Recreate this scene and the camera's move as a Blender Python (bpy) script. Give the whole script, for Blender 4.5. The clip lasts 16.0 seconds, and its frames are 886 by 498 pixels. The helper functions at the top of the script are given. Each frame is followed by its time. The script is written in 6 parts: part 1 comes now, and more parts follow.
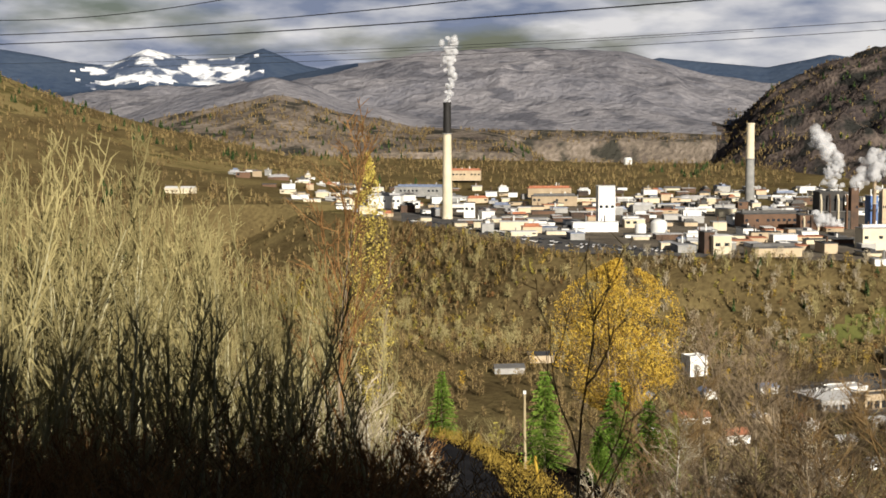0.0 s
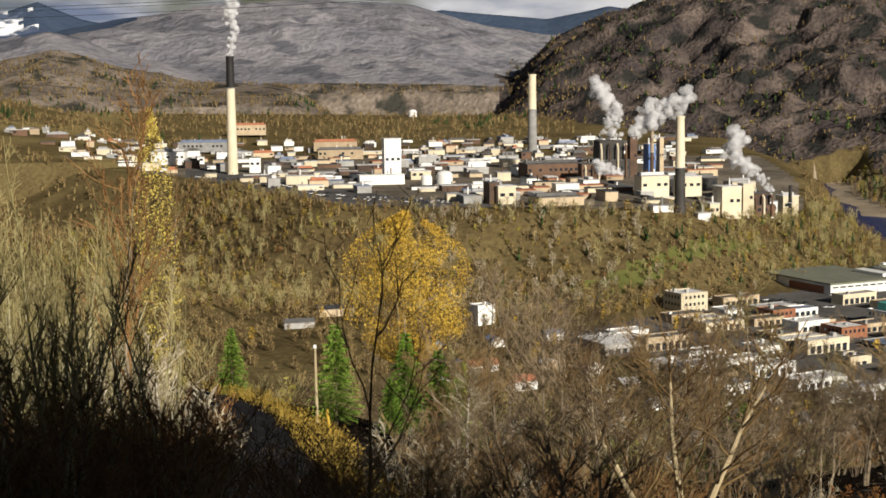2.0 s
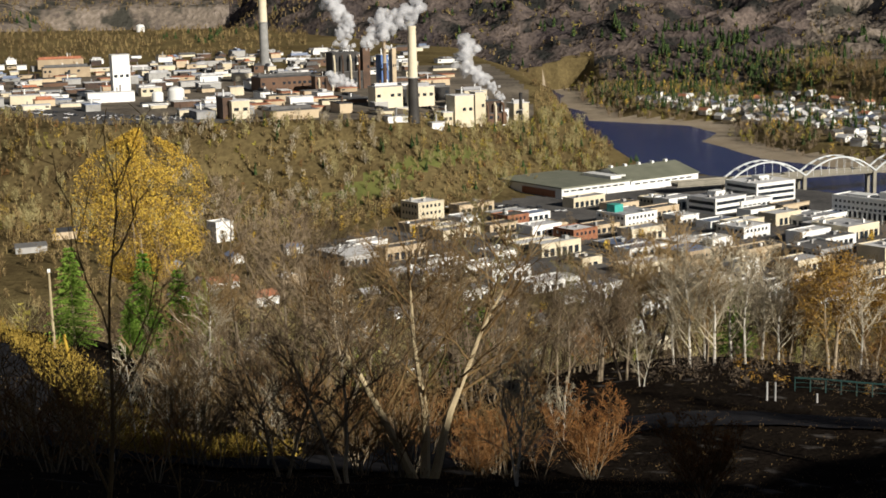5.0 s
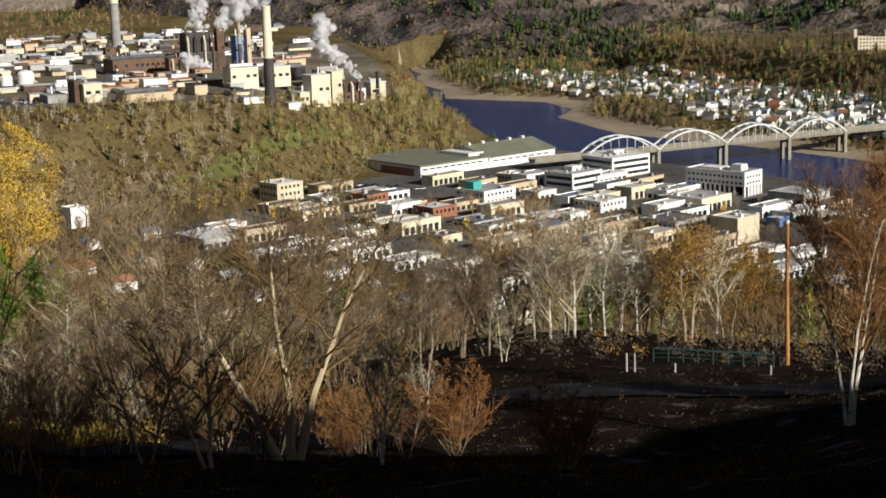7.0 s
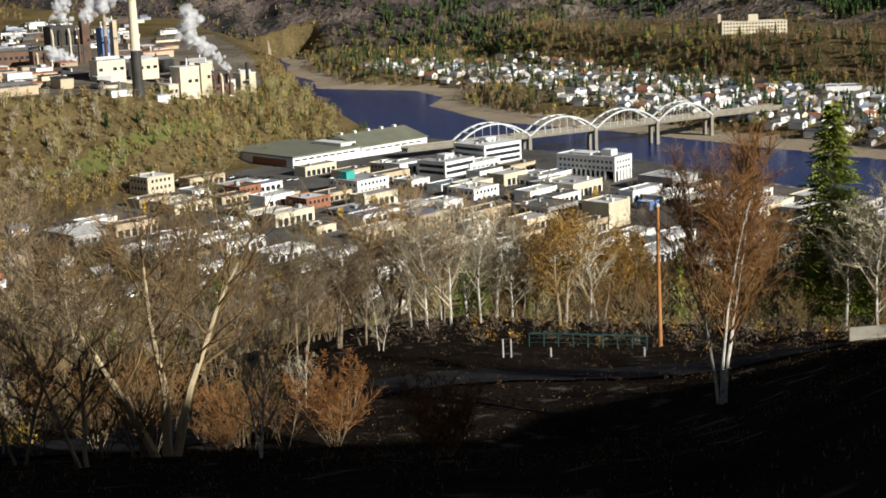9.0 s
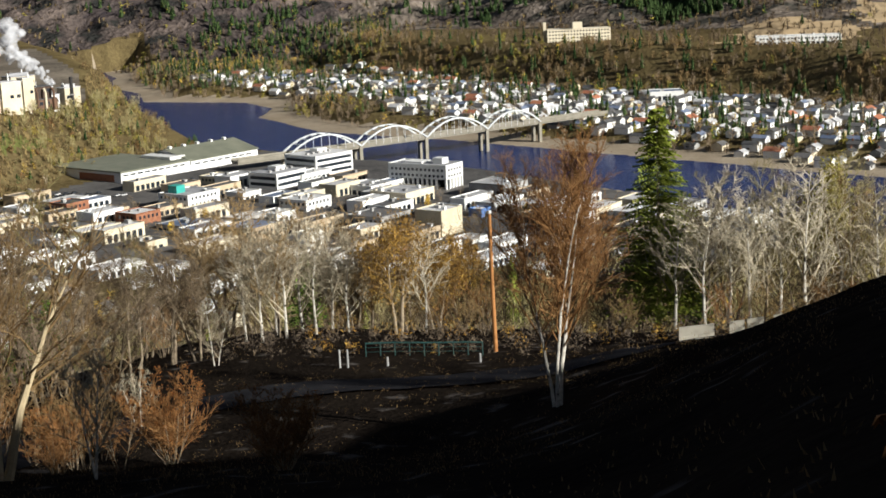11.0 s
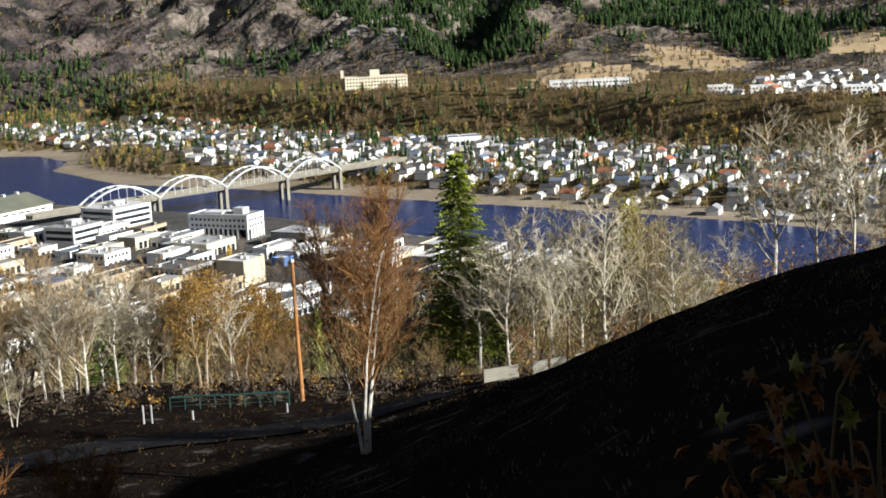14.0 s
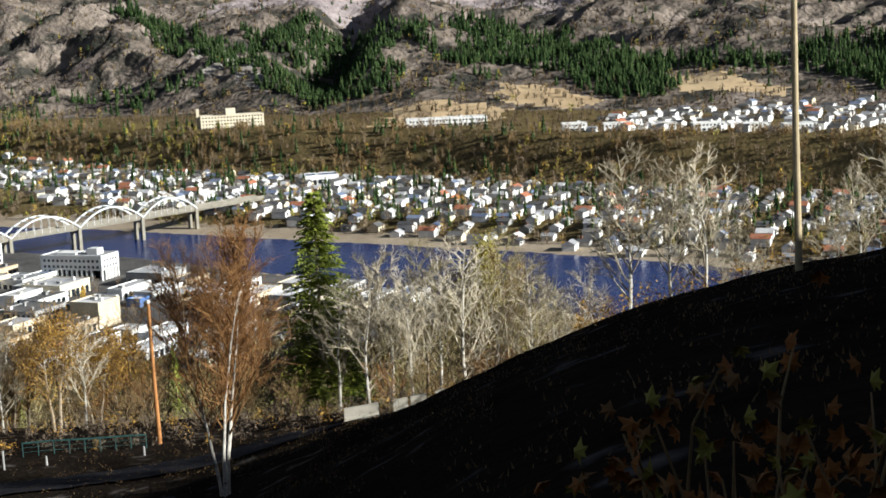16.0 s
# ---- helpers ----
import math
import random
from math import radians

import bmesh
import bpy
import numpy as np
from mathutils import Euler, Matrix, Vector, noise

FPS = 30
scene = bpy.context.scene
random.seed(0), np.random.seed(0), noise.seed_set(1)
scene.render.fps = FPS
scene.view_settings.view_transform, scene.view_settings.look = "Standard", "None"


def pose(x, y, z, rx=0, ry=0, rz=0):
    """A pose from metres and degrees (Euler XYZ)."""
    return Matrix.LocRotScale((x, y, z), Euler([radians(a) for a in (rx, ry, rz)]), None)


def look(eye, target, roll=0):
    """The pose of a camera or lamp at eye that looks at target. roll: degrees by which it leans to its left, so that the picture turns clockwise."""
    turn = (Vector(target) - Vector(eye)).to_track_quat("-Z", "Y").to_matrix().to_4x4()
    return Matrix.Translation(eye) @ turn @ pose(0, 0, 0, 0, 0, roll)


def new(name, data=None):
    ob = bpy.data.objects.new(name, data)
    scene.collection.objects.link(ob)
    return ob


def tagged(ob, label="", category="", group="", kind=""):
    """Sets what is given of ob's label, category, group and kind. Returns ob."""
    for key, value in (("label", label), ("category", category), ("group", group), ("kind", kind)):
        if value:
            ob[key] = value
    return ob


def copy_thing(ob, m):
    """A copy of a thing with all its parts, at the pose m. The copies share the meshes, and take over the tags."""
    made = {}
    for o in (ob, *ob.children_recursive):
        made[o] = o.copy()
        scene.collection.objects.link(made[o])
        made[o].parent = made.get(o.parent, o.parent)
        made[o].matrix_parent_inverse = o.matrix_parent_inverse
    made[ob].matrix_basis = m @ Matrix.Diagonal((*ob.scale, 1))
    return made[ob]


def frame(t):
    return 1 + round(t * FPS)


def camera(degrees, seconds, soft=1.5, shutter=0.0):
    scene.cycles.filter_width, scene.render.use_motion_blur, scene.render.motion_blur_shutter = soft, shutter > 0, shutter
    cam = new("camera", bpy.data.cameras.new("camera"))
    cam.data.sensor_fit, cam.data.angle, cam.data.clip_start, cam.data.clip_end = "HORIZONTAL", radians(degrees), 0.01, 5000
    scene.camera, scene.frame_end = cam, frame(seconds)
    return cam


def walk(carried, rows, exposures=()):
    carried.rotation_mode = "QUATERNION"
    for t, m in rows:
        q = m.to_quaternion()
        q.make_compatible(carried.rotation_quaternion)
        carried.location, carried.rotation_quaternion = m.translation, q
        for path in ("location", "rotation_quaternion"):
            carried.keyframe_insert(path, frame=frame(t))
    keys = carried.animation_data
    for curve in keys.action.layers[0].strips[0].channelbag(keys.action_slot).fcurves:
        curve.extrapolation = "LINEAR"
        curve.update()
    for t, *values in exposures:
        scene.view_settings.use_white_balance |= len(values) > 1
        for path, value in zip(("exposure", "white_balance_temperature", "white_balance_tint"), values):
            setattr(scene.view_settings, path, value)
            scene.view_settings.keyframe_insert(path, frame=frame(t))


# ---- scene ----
CAM_Z = 165.0
cam = camera(31.5, 16.0, soft=1.7)
# seconds, turn to the left, pitch, roll in degrees: the camera stands still and pans
TURNS = [
    (0.0, 3.63, -4.97, -0.17),
    (0.5, 2.20, -5.35, -0.24),
    (1.0, -0.00, -6.00, -0.50),
    (1.5, -2.13, -6.43, -0.58),
    (2.0, -4.13, -6.72, -0.67),
    (2.5, -5.67, -7.03, -0.53),
    (3.0, -6.94, -7.55, -0.55),
    (3.5, -8.36, -8.15, -0.86),
    (4.0, -10.89, -8.77, -1.42),
    (4.5, -12.19, -9.41, -1.53),
    (5.0, -13.70, -10.06, -1.39),
    (7.5, -19.85, -11.08, -1.99),
    (8.0, -20.87, -11.23, -2.14),
    (8.5, -22.12, -11.41, -2.25),
    (9.0, -23.49, -11.51, -2.22),
    (11.5, -31.17, -11.20, -2.48),
    (12.0, -32.44, -10.96, -2.39),
    (12.5, -33.36, -10.84, -2.60),
    (13.0, -34.85, -10.68, -2.74),
    (13.5, -36.05, -10.35, -2.63),
    (14.0, -37.04, -10.01, -2.86),
    (14.5, -38.29, -9.66, -2.89),
    (15.0, -39.50, -9.20, -2.77),
    (15.5, -41.09, -9.07, -2.79),
    (16.0, -42.33, -8.88, -2.64),
]
PATH = [(t, pose(0, 0, CAM_Z, 0, 0, yaw) @ pose(0, 0, 0, 90 + pitch, 0, 0) @ pose(0, 0, 0, 0, 0, roll))
        for t, yaw, pitch, roll in TURNS]
# the film brightens a little as it turns to the darker slopes
walk(cam, PATH, exposures=[(0.0, 0.45, 6700, 10), (3.0, 0.24, 6650, 10), (5.0, 0.28, 6500, 10), (9.0, 0.48, 6250, 9), (12.5, 0.76, 6000, 9), (16.0, 0.92, 5850, 8)])

# ---- light ----
SUN_AZ, SUN_EL = 155.0, 22.0     # clockwise from ahead (+y), above the horizon
sun_dir = Vector((math.sin(radians(SUN_AZ)) * math.cos(radians(SUN_EL)),
                  math.cos(radians(SUN_AZ)) * math.cos(radians(SUN_EL)), math.sin(radians(SUN_EL))))
sun = new("sun", bpy.data.lights.new("sun", "SUN"))
sun.data.energy, sun.data.angle, sun.data.color = 5.0, radians(0.5), (1.0, 0.94, 0.83)
sun.matrix_world = look(sun_dir * 500, (0, 0, 0))

world = bpy.data.worlds.new("sky")
scene.world = world
world.use_nodes = True
wn, wl = world.node_tree.nodes, world.node_tree.links
wn.clear()
w_out, w_bg = wn.new("ShaderNodeOutputWorld"), wn.new("ShaderNodeBackground")
w_sky = wn.new("ShaderNodeTexSky")
w_sky.sky_type, w_sky.sun_disc = "NISHITA", False
w_sky.sun_elevation, w_sky.sun_rotation = radians(SUN_EL), radians(SUN_AZ)
w_bg.inputs["Strength"].default_value = 0.02
# broken cloud over the whole sky, flattened towards the horizon
w_co, w_map = wn.new("ShaderNodeTexCoord"), wn.new("ShaderNodeMapping")
w_map.inputs["Scale"].default_value = (3.2, 3.2, 11.0)
w_n1, w_r1, w_n2, w_r2 = (wn.new("ShaderNodeTexNoise"), wn.new("ShaderNodeValToRGB"),
                          wn.new("ShaderNodeTexNoise"), wn.new("ShaderNodeValToRGB"))
w_n1.inputs["Scale"].default_value, w_n1.inputs["Detail"].default_value = 2.3, 8
w_n2.inputs["Scale"].default_value, w_n2.inputs["Detail"].default_value = 4.0, 9
w_r1.color_ramp.elements[0].position, w_r1.color_ramp.elements[1].position = 0.33, 0.47
w_r2.color_ramp.elements[0].position, w_r2.color_ramp.elements[1].position = 0.40, 0.66
w_r2.color_ramp.elements[0].color, w_r2.color_ramp.elements[1].color = (7.4, 9.0, 13.2, 1), (27.0, 27.0, 27.8, 1)
# thinner overhead than low down
w_sep, w_thin, w_mul = wn.new("ShaderNodeSeparateXYZ"), wn.new("ShaderNodeMapRange"), wn.new("ShaderNodeMath")
w_thin.inputs["From Min"].default_value, w_thin.inputs["From Max"].default_value = 0.10, 0.28
w_thin.inputs["To Min"].default_value, w_thin.inputs["To Max"].default_value = 1.0, 0.04
w_mul.operation = "MULTIPLY"
wl.new(w_co.outputs["Generated"], w_sep.inputs["Vector"])
wl.new(w_sep.outputs["Z"], w_thin.inputs["Value"])
wl.new(w_thin.outputs["Result"], w_mul.inputs[1])
w_mix = wn.new("ShaderNodeMix")
w_mix.data_type = "RGBA"
wl.new(w_co.outputs["Generated"], w_map.inputs["Vector"])
wl.new(w_map.outputs["Vector"], w_n1.inputs["Vector"])
wl.new(w_map.outputs["Vector"], w_n2.inputs["Vector"])
wl.new(w_n1.outputs["Fac"], w_r1.inputs["Fac"])
wl.new(w_n2.outputs["Fac"], w_r2.inputs["Fac"])
wl.new(w_r1.outputs["Color"], w_mul.inputs[0])
wl.new(w_mul.outputs["Value"], w_mix.inputs["Factor"])
wl.new(w_sky.outputs["Color"], w_mix.inputs["A"])
wl.new(w_r2.outputs["Color"], w_mix.inputs["B"])
wl.new(w_mix.outputs["Result"], w_bg.inputs["Color"])
wl.new(w_bg.outputs["Background"], w_out.inputs["Surface"])

# ---- materials ----
def surface(name, dark, light, scale=1.0, rough=0.85, metal=0.0, bump=0.0, fine=9.0, per_object=0.0, per_piece=0.0,
            mid=None, spots=None, spot_scale=3.0, spot_at=0.62, shine=0.5):
    """A procedural surface: two colours mixed by noise at two sizes (scale and fine, per metre), with relief."""
    m = bpy.data.materials.new(name)
    m.use_nodes = True
    n, l = m.node_tree.nodes, m.node_tree.links
    b = n["Principled BSDF"]
    b.inputs["Roughness"].default_value, b.inputs["Metallic"].default_value = rough, metal
    b.inputs["Specular IOR Level"].default_value = 0.0 if rough >= 0.9 else shine
    co = n.new("ShaderNodeTexCoord")
    n1, n2 = n.new("ShaderNodeTexNoise"), n.new("ShaderNodeTexNoise")
    n1.inputs["Scale"].default_value, n1.inputs["Detail"].default_value = scale, 5
    n2.inputs["Scale"].default_value, n2.inputs["Detail"].default_value = scale * fine, 4
    for q in (n1, n2):
        l.new(co.outputs["Object"], q.inputs["Vector"])
    add = n.new("ShaderNodeMath")
    add.operation, add.inputs[1].default_value = "MULTIPLY_ADD", 0.6
    l.new(n1.outputs["Fac"], add.inputs[0])
    half = n.new("ShaderNodeMath")
    half.operation, half.inputs[1].default_value = "MULTIPLY", 0.4
    l.new(n2.outputs["Fac"], half.inputs[0])
    l.new(half.outputs[0], add.inputs[2])
    last = add
    for amount, node, out in ((per_object, "ShaderNodeObjectInfo", "Random"), (per_piece, "ShaderNodeNewGeometry", "Random Per Island")):
        if amount:
            info, k = n.new(node), n.new("ShaderNodeMath")
            k.operation, k.inputs[1].default_value = "MULTIPLY_ADD", amount
            l.new(info.outputs[out], k.inputs[0])
            l.new(last.outputs[0], k.inputs[2])
            s = n.new("ShaderNodeMath")
            s.operation, s.inputs[1].default_value = "SUBTRACT", amount / 2
            l.new(k.outputs[0], s.inputs[0])
            last = s
    ramp = n.new("ShaderNodeValToRGB")
    e = ramp.color_ramp.elements
    e[0].position, e[1].position = 0.3, 0.7
    e[0].color, e[1].color = (*dark, 1), (*light, 1)
    if mid:
        e.new(0.5).color = (*mid, 1)
    l.new(last.outputs[0], ramp.inputs["Fac"])
    colour = ramp.outputs["Color"]
    if spots:
        n3, r3, mx = n.new("ShaderNodeTexNoise"), n.new("ShaderNodeValToRGB"), n.new("ShaderNodeMix")
        n3.inputs["Scale"].default_value, n3.inputs["Detail"].default_value = spot_scale, 6
        r3.color_ramp.elements[0].position, r3.color_ramp.elements[1].position = spot_at - 0.05, spot_at + 0.05
        l.new(co.outputs["Object"], n3.inputs["Vector"])
        l.new(n3.outputs["Fac"], r3.inputs["Fac"])
        mx.data_type = "RGBA"
        mx.inputs["B"].default_value = (*spots, 1)
        l.new(r3.outputs["Color"], mx.inputs["Factor"])
        l.new(colour, mx.inputs["A"])
        colour = mx.outputs["Result"]
    l.new(colour, b.inputs["Base Color"])
    if bump:
        bp = n.new("ShaderNodeBump")
        bp.inputs["Distance"].default_value = bump
        l.new(n2.outputs["Fac"], bp.inputs["Height"])
        l.new(bp.outputs["Normal"], b.inputs["Normal"])
    return m


M = {}
# ground
M["scrub"] = surface("scrub_ground", (0.07, 0.05, 0.025), (0.20, 0.155, 0.07), 0.02, 0.95, 0, 1.5, 14)
# the near slope's shade is put into this almost black base colour
M["hill_grass"] = surface("shaded_dry_grass", (0.007, 0.0055, 0.005), (0.026, 0.020, 0.015), 0.25, 0.95, 0, 0.15, 12,
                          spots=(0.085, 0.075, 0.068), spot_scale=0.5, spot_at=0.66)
M["town"] = surface("town_asphalt", (0.05, 0.049, 0.05), (0.17, 0.16, 0.15), 0.035, 0.9, 0, 0.0, 12)
M["yard"] = surface("plant_yard", (0.07, 0.06, 0.05), (0.26, 0.22, 0.17), 0.03, 0.95, 0, 0.0, 10)
M["gravel"] = surface("gravel_bar", (0.24, 0.19, 0.13), (0.42, 0.35, 0.26), 0.03, 0.95, 0, 0.3, 15)
# dark spots stand in for shaded gullies, here and on the crags
M["rock"] = surface("rocky_slope", (0.07, 0.058, 0.058), (0.36, 0.30, 0.255), 0.014, 0.95, 0, 6.0, 9, mid=(0.18, 0.148, 0.118),
                    spots=(0.05, 0.048, 0.04), spot_scale=0.02, spot_at=0.55)
M["crag"] = surface("dark_crags", (0.035, 0.030, 0.036), (0.21, 0.165, 0.14), 0.016, 0.95, 0, 6.0, 9, mid=(0.095, 0.076, 0.068),
                    spots=(0.03, 0.03, 0.028), spot_scale=0.02, spot_at=0.54)
M["upper"] = surface("upper_slope", (0.13, 0.112, 0.115), (0.40, 0.345, 0.33), 0.012, 0.95, 0, 6.0, 10, mid=(0.24, 0.205, 0.20))
M["screes"] = surface("pale_scree", (0.16, 0.14, 0.12), (0.52, 0.47, 0.42), 0.03, 0.95, 0, 3.0, 9)
# distance haze is painted in as a pale lavender base colour
M["far"] = surface("hazed_mountain", (0.125, 0.128, 0.155), (0.32, 0.305, 0.32), 0.005, 1.0, 0, 9.0, 12,
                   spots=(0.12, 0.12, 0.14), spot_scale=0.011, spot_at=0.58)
# blue of distance haze is mixed into the forest and the peak's bare rock
M["blue"] = surface("hazed_forest", (0.035, 0.055, 0.10), (0.07, 0.095, 0.14), 0.004, 1.0, 0, 5.0, 12)
M["snow"] = surface("hazed_snow_peak", (0.05, 0.07, 0.12), (0.12, 0.15, 0.22), 0.006, 0.9, 0, 5.0, 6, spots=(0.86, 0.87, 0.9), spot_scale=0.016, spot_at=0.52)
M["field"] = surface("dry_field", (0.15, 0.115, 0.05), (0.28, 0.22, 0.10), 0.012, 0.95, 0, 0.4, 12,
                     spots=(0.09, 0.075, 0.03), spot_scale=0.02, spot_at=0.58)
M["green"] = surface("grass_strip", (0.085, 0.10, 0.03), (0.17, 0.17, 0.055), 0.05, 0.95, 0, 0.2, 12)
# kept nearly black so that the asphalt colour itself carries the road's shade
M["road"] = surface("shaded_hill_road", (0.014, 0.014, 0.017), (0.035, 0.034, 0.036), 0.3, 0.9, 0, 0.02, 12)
M["sand"] = surface("sand_cut", (0.42, 0.30, 0.17), (0.60, 0.46, 0.28), 0.02, 0.95, 0, 0.5, 12)
# built
M["white"] = surface("white_cladding", (0.66, 0.66, 0.63), (0.84, 0.83, 0.80), 0.15, 0.7, 0, 0, 12, per_object=0.25)
M["cream"] = surface("cream_concrete", (0.50, 0.43, 0.30), (0.70, 0.62, 0.46), 0.1, 0.85, 0, 0, 9, per_object=0.3)
M["tan"] = surface("tan_stucco", (0.34, 0.26, 0.17), (0.54, 0.43, 0.29), 0.15, 0.85, 0, 0, 12, per_object=0.4)
M["grey"] = surface("grey_concrete", (0.22, 0.22, 0.215), (0.42, 0.41, 0.39), 0.15, 0.9, 0, 0, 12, per_object=0.4)
M["brick"] = surface("red_brick", (0.20, 0.085, 0.05), (0.36, 0.17, 0.10), 0.4, 0.9, 0, 0, 14, per_object=0.3)
M["brown"] = surface("rusty_steel", (0.035, 0.022, 0.016), (0.14, 0.075, 0.042), 0.1, 0.75, 0.1, 0, 10, per_object=0.4)
M["dark"] = surface("sooty_steel", (0.012, 0.011, 0.011), (0.055, 0.05, 0.045), 0.1, 0.7, 0.2, 0, 10, per_object=0.3)
M["blue_paint"] = surface("blue_cladding", (0.05, 0.11, 0.30), (0.13, 0.24, 0.48), 0.1, 0.6, 0, 0, 10)
M["teal"] = surface("teal_cladding", (0.03, 0.28, 0.24), (0.06, 0.42, 0.36), 0.2, 0.5, 0, 0, 10)
M["roof_dark"] = surface("tar_roof", (0.04, 0.04, 0.042), (0.13, 0.125, 0.12), 0.15, 0.85, 0, 0, 12, per_object=0.5)
M["roof_grey"] = surface("gravel_roof", (0.30, 0.30, 0.31), (0.64, 0.63, 0.62), 0.15, 0.9, 0, 0, 12, per_object=0.6)
M["roof_green"] = surface("mossy_metal_roof", (0.13, 0.14, 0.10), (0.23, 0.23, 0.17), 0.1, 0.7, 0.1, 0, 12)
M["roof_red"] = surface("red_shingles", (0.26, 0.09, 0.045), (0.46, 0.19, 0.10), 0.4, 0.85, 0, 0, 12)
M["roof_blue"] = surface("blue_grey_roof", (0.10, 0.13, 0.20), (0.24, 0.28, 0.38), 0.2, 0.6, 0.1, 0, 12, per_object=0.4)
M["glass"] = surface("window_glass", (0.012, 0.016, 0.022), (0.035, 0.042, 0.05), 0.3, 0.12, 0, 0, 5)
# darker than the deck concrete: the bridge's shadow side is put into the colour
M["span"] = surface("shaded_bridge_concrete", (0.17, 0.155, 0.12), (0.30, 0.275, 0.22), 0.2, 0.85, 0, 0, 10)
M["steel"] = surface("bridge_steel", (0.50, 0.52, 0.52), (0.66, 0.68, 0.68), 0.2, 0.5, 0.1, 0, 10)
M["deck"] = surface("deck_concrete", (0.34, 0.31, 0.25), (0.52, 0.48, 0.39), 0.2, 0.85, 0, 0, 10)
M["steam"] = surface("steam", (0.72, 0.73, 0.76), (0.90, 0.90, 0.92), 0.06, 1.0)
M["steam"].node_tree.nodes["Principled BSDF"].inputs["Alpha"].default_value = 0.26
M["car"] = surface("car_paint", (0.03, 0.03, 0.035), (0.78, 0.77, 0.76), 0.001, 0.3, 0.2, 0, 5, per_object=1.3, mid=(0.16, 0.14, 0.16))
M["tyre"] = surface("tyre_rubber", (0.012, 0.012, 0.012), (0.03, 0.03, 0.03), 4, 0.9)
# plants
M["birch"] = surface("birch_bark", (0.30, 0.27, 0.22), (0.74, 0.70, 0.62), 1.6, 0.85, 0, 0.004, 4, spots=(0.03, 0.025, 0.02), spot_scale=2.4, spot_at=0.62)
M["bark"] = surface("grey_bark", (0.13, 0.10, 0.07), (0.36, 0.29, 0.20), 1.5, 0.95, 0, 0.01, 6, per_object=0.3)
M["twig"] = surface("bare_twigs", (0.12, 0.075, 0.034), (0.31, 0.215, 0.105), 0.5, 0.95, 0, 0, 5, per_object=0.35, per_piece=0.25)
M["twig_red"] = surface("rust_twigs", (0.14, 0.07, 0.028), (0.30, 0.165, 0.07), 0.5, 0.95, 0, 0, 5, per_object=0.3, per_piece=0.25)
M["twig_pale"] = surface("pale_twigs", (0.15, 0.125, 0.055), (0.36, 0.31, 0.15), 0.5, 0.95, 0, 0, 5, per_object=0.35, per_piece=0.25)
M["gold"] = surface("golden_leaves", (0.34, 0.20, 0.025), (0.64, 0.44, 0.075), 0.5, 0.8, 0, 0, 5, per_piece=0.5, shine=0.15)
M["amber"] = surface("amber_leaves", (0.17, 0.085, 0.015), (0.40, 0.24, 0.05), 0.5, 0.8, 0, 0, 5, per_piece=0.5, shine=0.15)
M["brush_dark"] = surface("dark_brush", (0.045, 0.036, 0.03), (0.15, 0.115, 0.08), 0.012, 0.95, 0, 0, 8, per_piece=0.6)
M["olive"] = surface("olive_leaves", (0.16, 0.14, 0.025), (0.36, 0.31, 0.06), 0.5, 0.8, 0, 0, 5, per_piece=0.5, shine=0.15)
M["needle"] = surface("green_needles", (0.085, 0.11, 0.016), (0.29, 0.33, 0.055), 0.6, 0.9, 0, 0, 5, per_piece=0.5, per_object=0.25)
M["pine"] = surface("dark_pines", (0.016, 0.032, 0.012), (0.066, 0.098, 0.036), 0.02, 0.95, 0, 0, 8, per_piece=0.6)
M["brush"] = surface("bare_brush", (0.10, 0.068, 0.03), (0.33, 0.245, 0.11), 0.012, 0.95, 0, 0, 8, per_piece=0.6, mid=(0.17, 0.125, 0.068))
M["wood"] = surface("utility_pole_wood", (0.30, 0.12, 0.03), (0.48, 0.22, 0.07), 2.0, 0.85, 0, 0.005, 8)
M["wood_pale"] = surface("weathered_pole_wood", (0.30, 0.24, 0.14), (0.50, 0.40, 0.24), 2.0, 0.85, 0, 0.005, 8)
M["twig_grey"] = surface("grey_twigs", (0.08, 0.058, 0.036), (0.25, 0.19, 0.125), 0.4, 0.95, 0, 0, 5, per_object=0.35, per_piece=0.3)
M["twig_white"] = surface("white_twigs", (0.26, 0.22, 0.15), (0.60, 0.53, 0.40), 0.5, 0.95, 0, 0, 5, per_object=0.2, per_piece=0.25)
M["rust"] = surface("rust_leaves", (0.13, 0.042, 0.012), (0.36, 0.15, 0.04), 0.6, 0.85, 0, 0, 5, per_piece=0.5, shine=0.1)
M["cedar"] = surface("cedar_sprays", (0.06, 0.12, 0.016), (0.21, 0.32, 0.055), 0.7, 0.9, 0, 0, 5, per_piece=0.5, per_object=0.2)
M["straw"] = surface("golden_grass", (0.20, 0.13, 0.025), (0.42, 0.30, 0.07), 0.5, 0.95, 0, 0, 5, per_piece=0.5)
M["aspen"] = surface("aspen_bark", (0.20, 0.18, 0.085), (0.46, 0.42, 0.26), 1.2, 0.95, 0, 0.004, 5, per_object=0.4)
M["lemon"] = surface("lemon_leaves", (0.36, 0.27, 0.05), (0.64, 0.52, 0.13), 0.5, 0.8, 0, 0, 5, per_piece=0.5, shine=0.15)
M["fence"] = surface("fence_green_paint", (0.006, 0.028, 0.026), (0.018, 0.065, 0.058), 2.0, 0.6)
M["black"] = surface("cable_rubber", (0.008, 0.008, 0.009), (0.02, 0.02, 0.022), 3.0, 0.6)

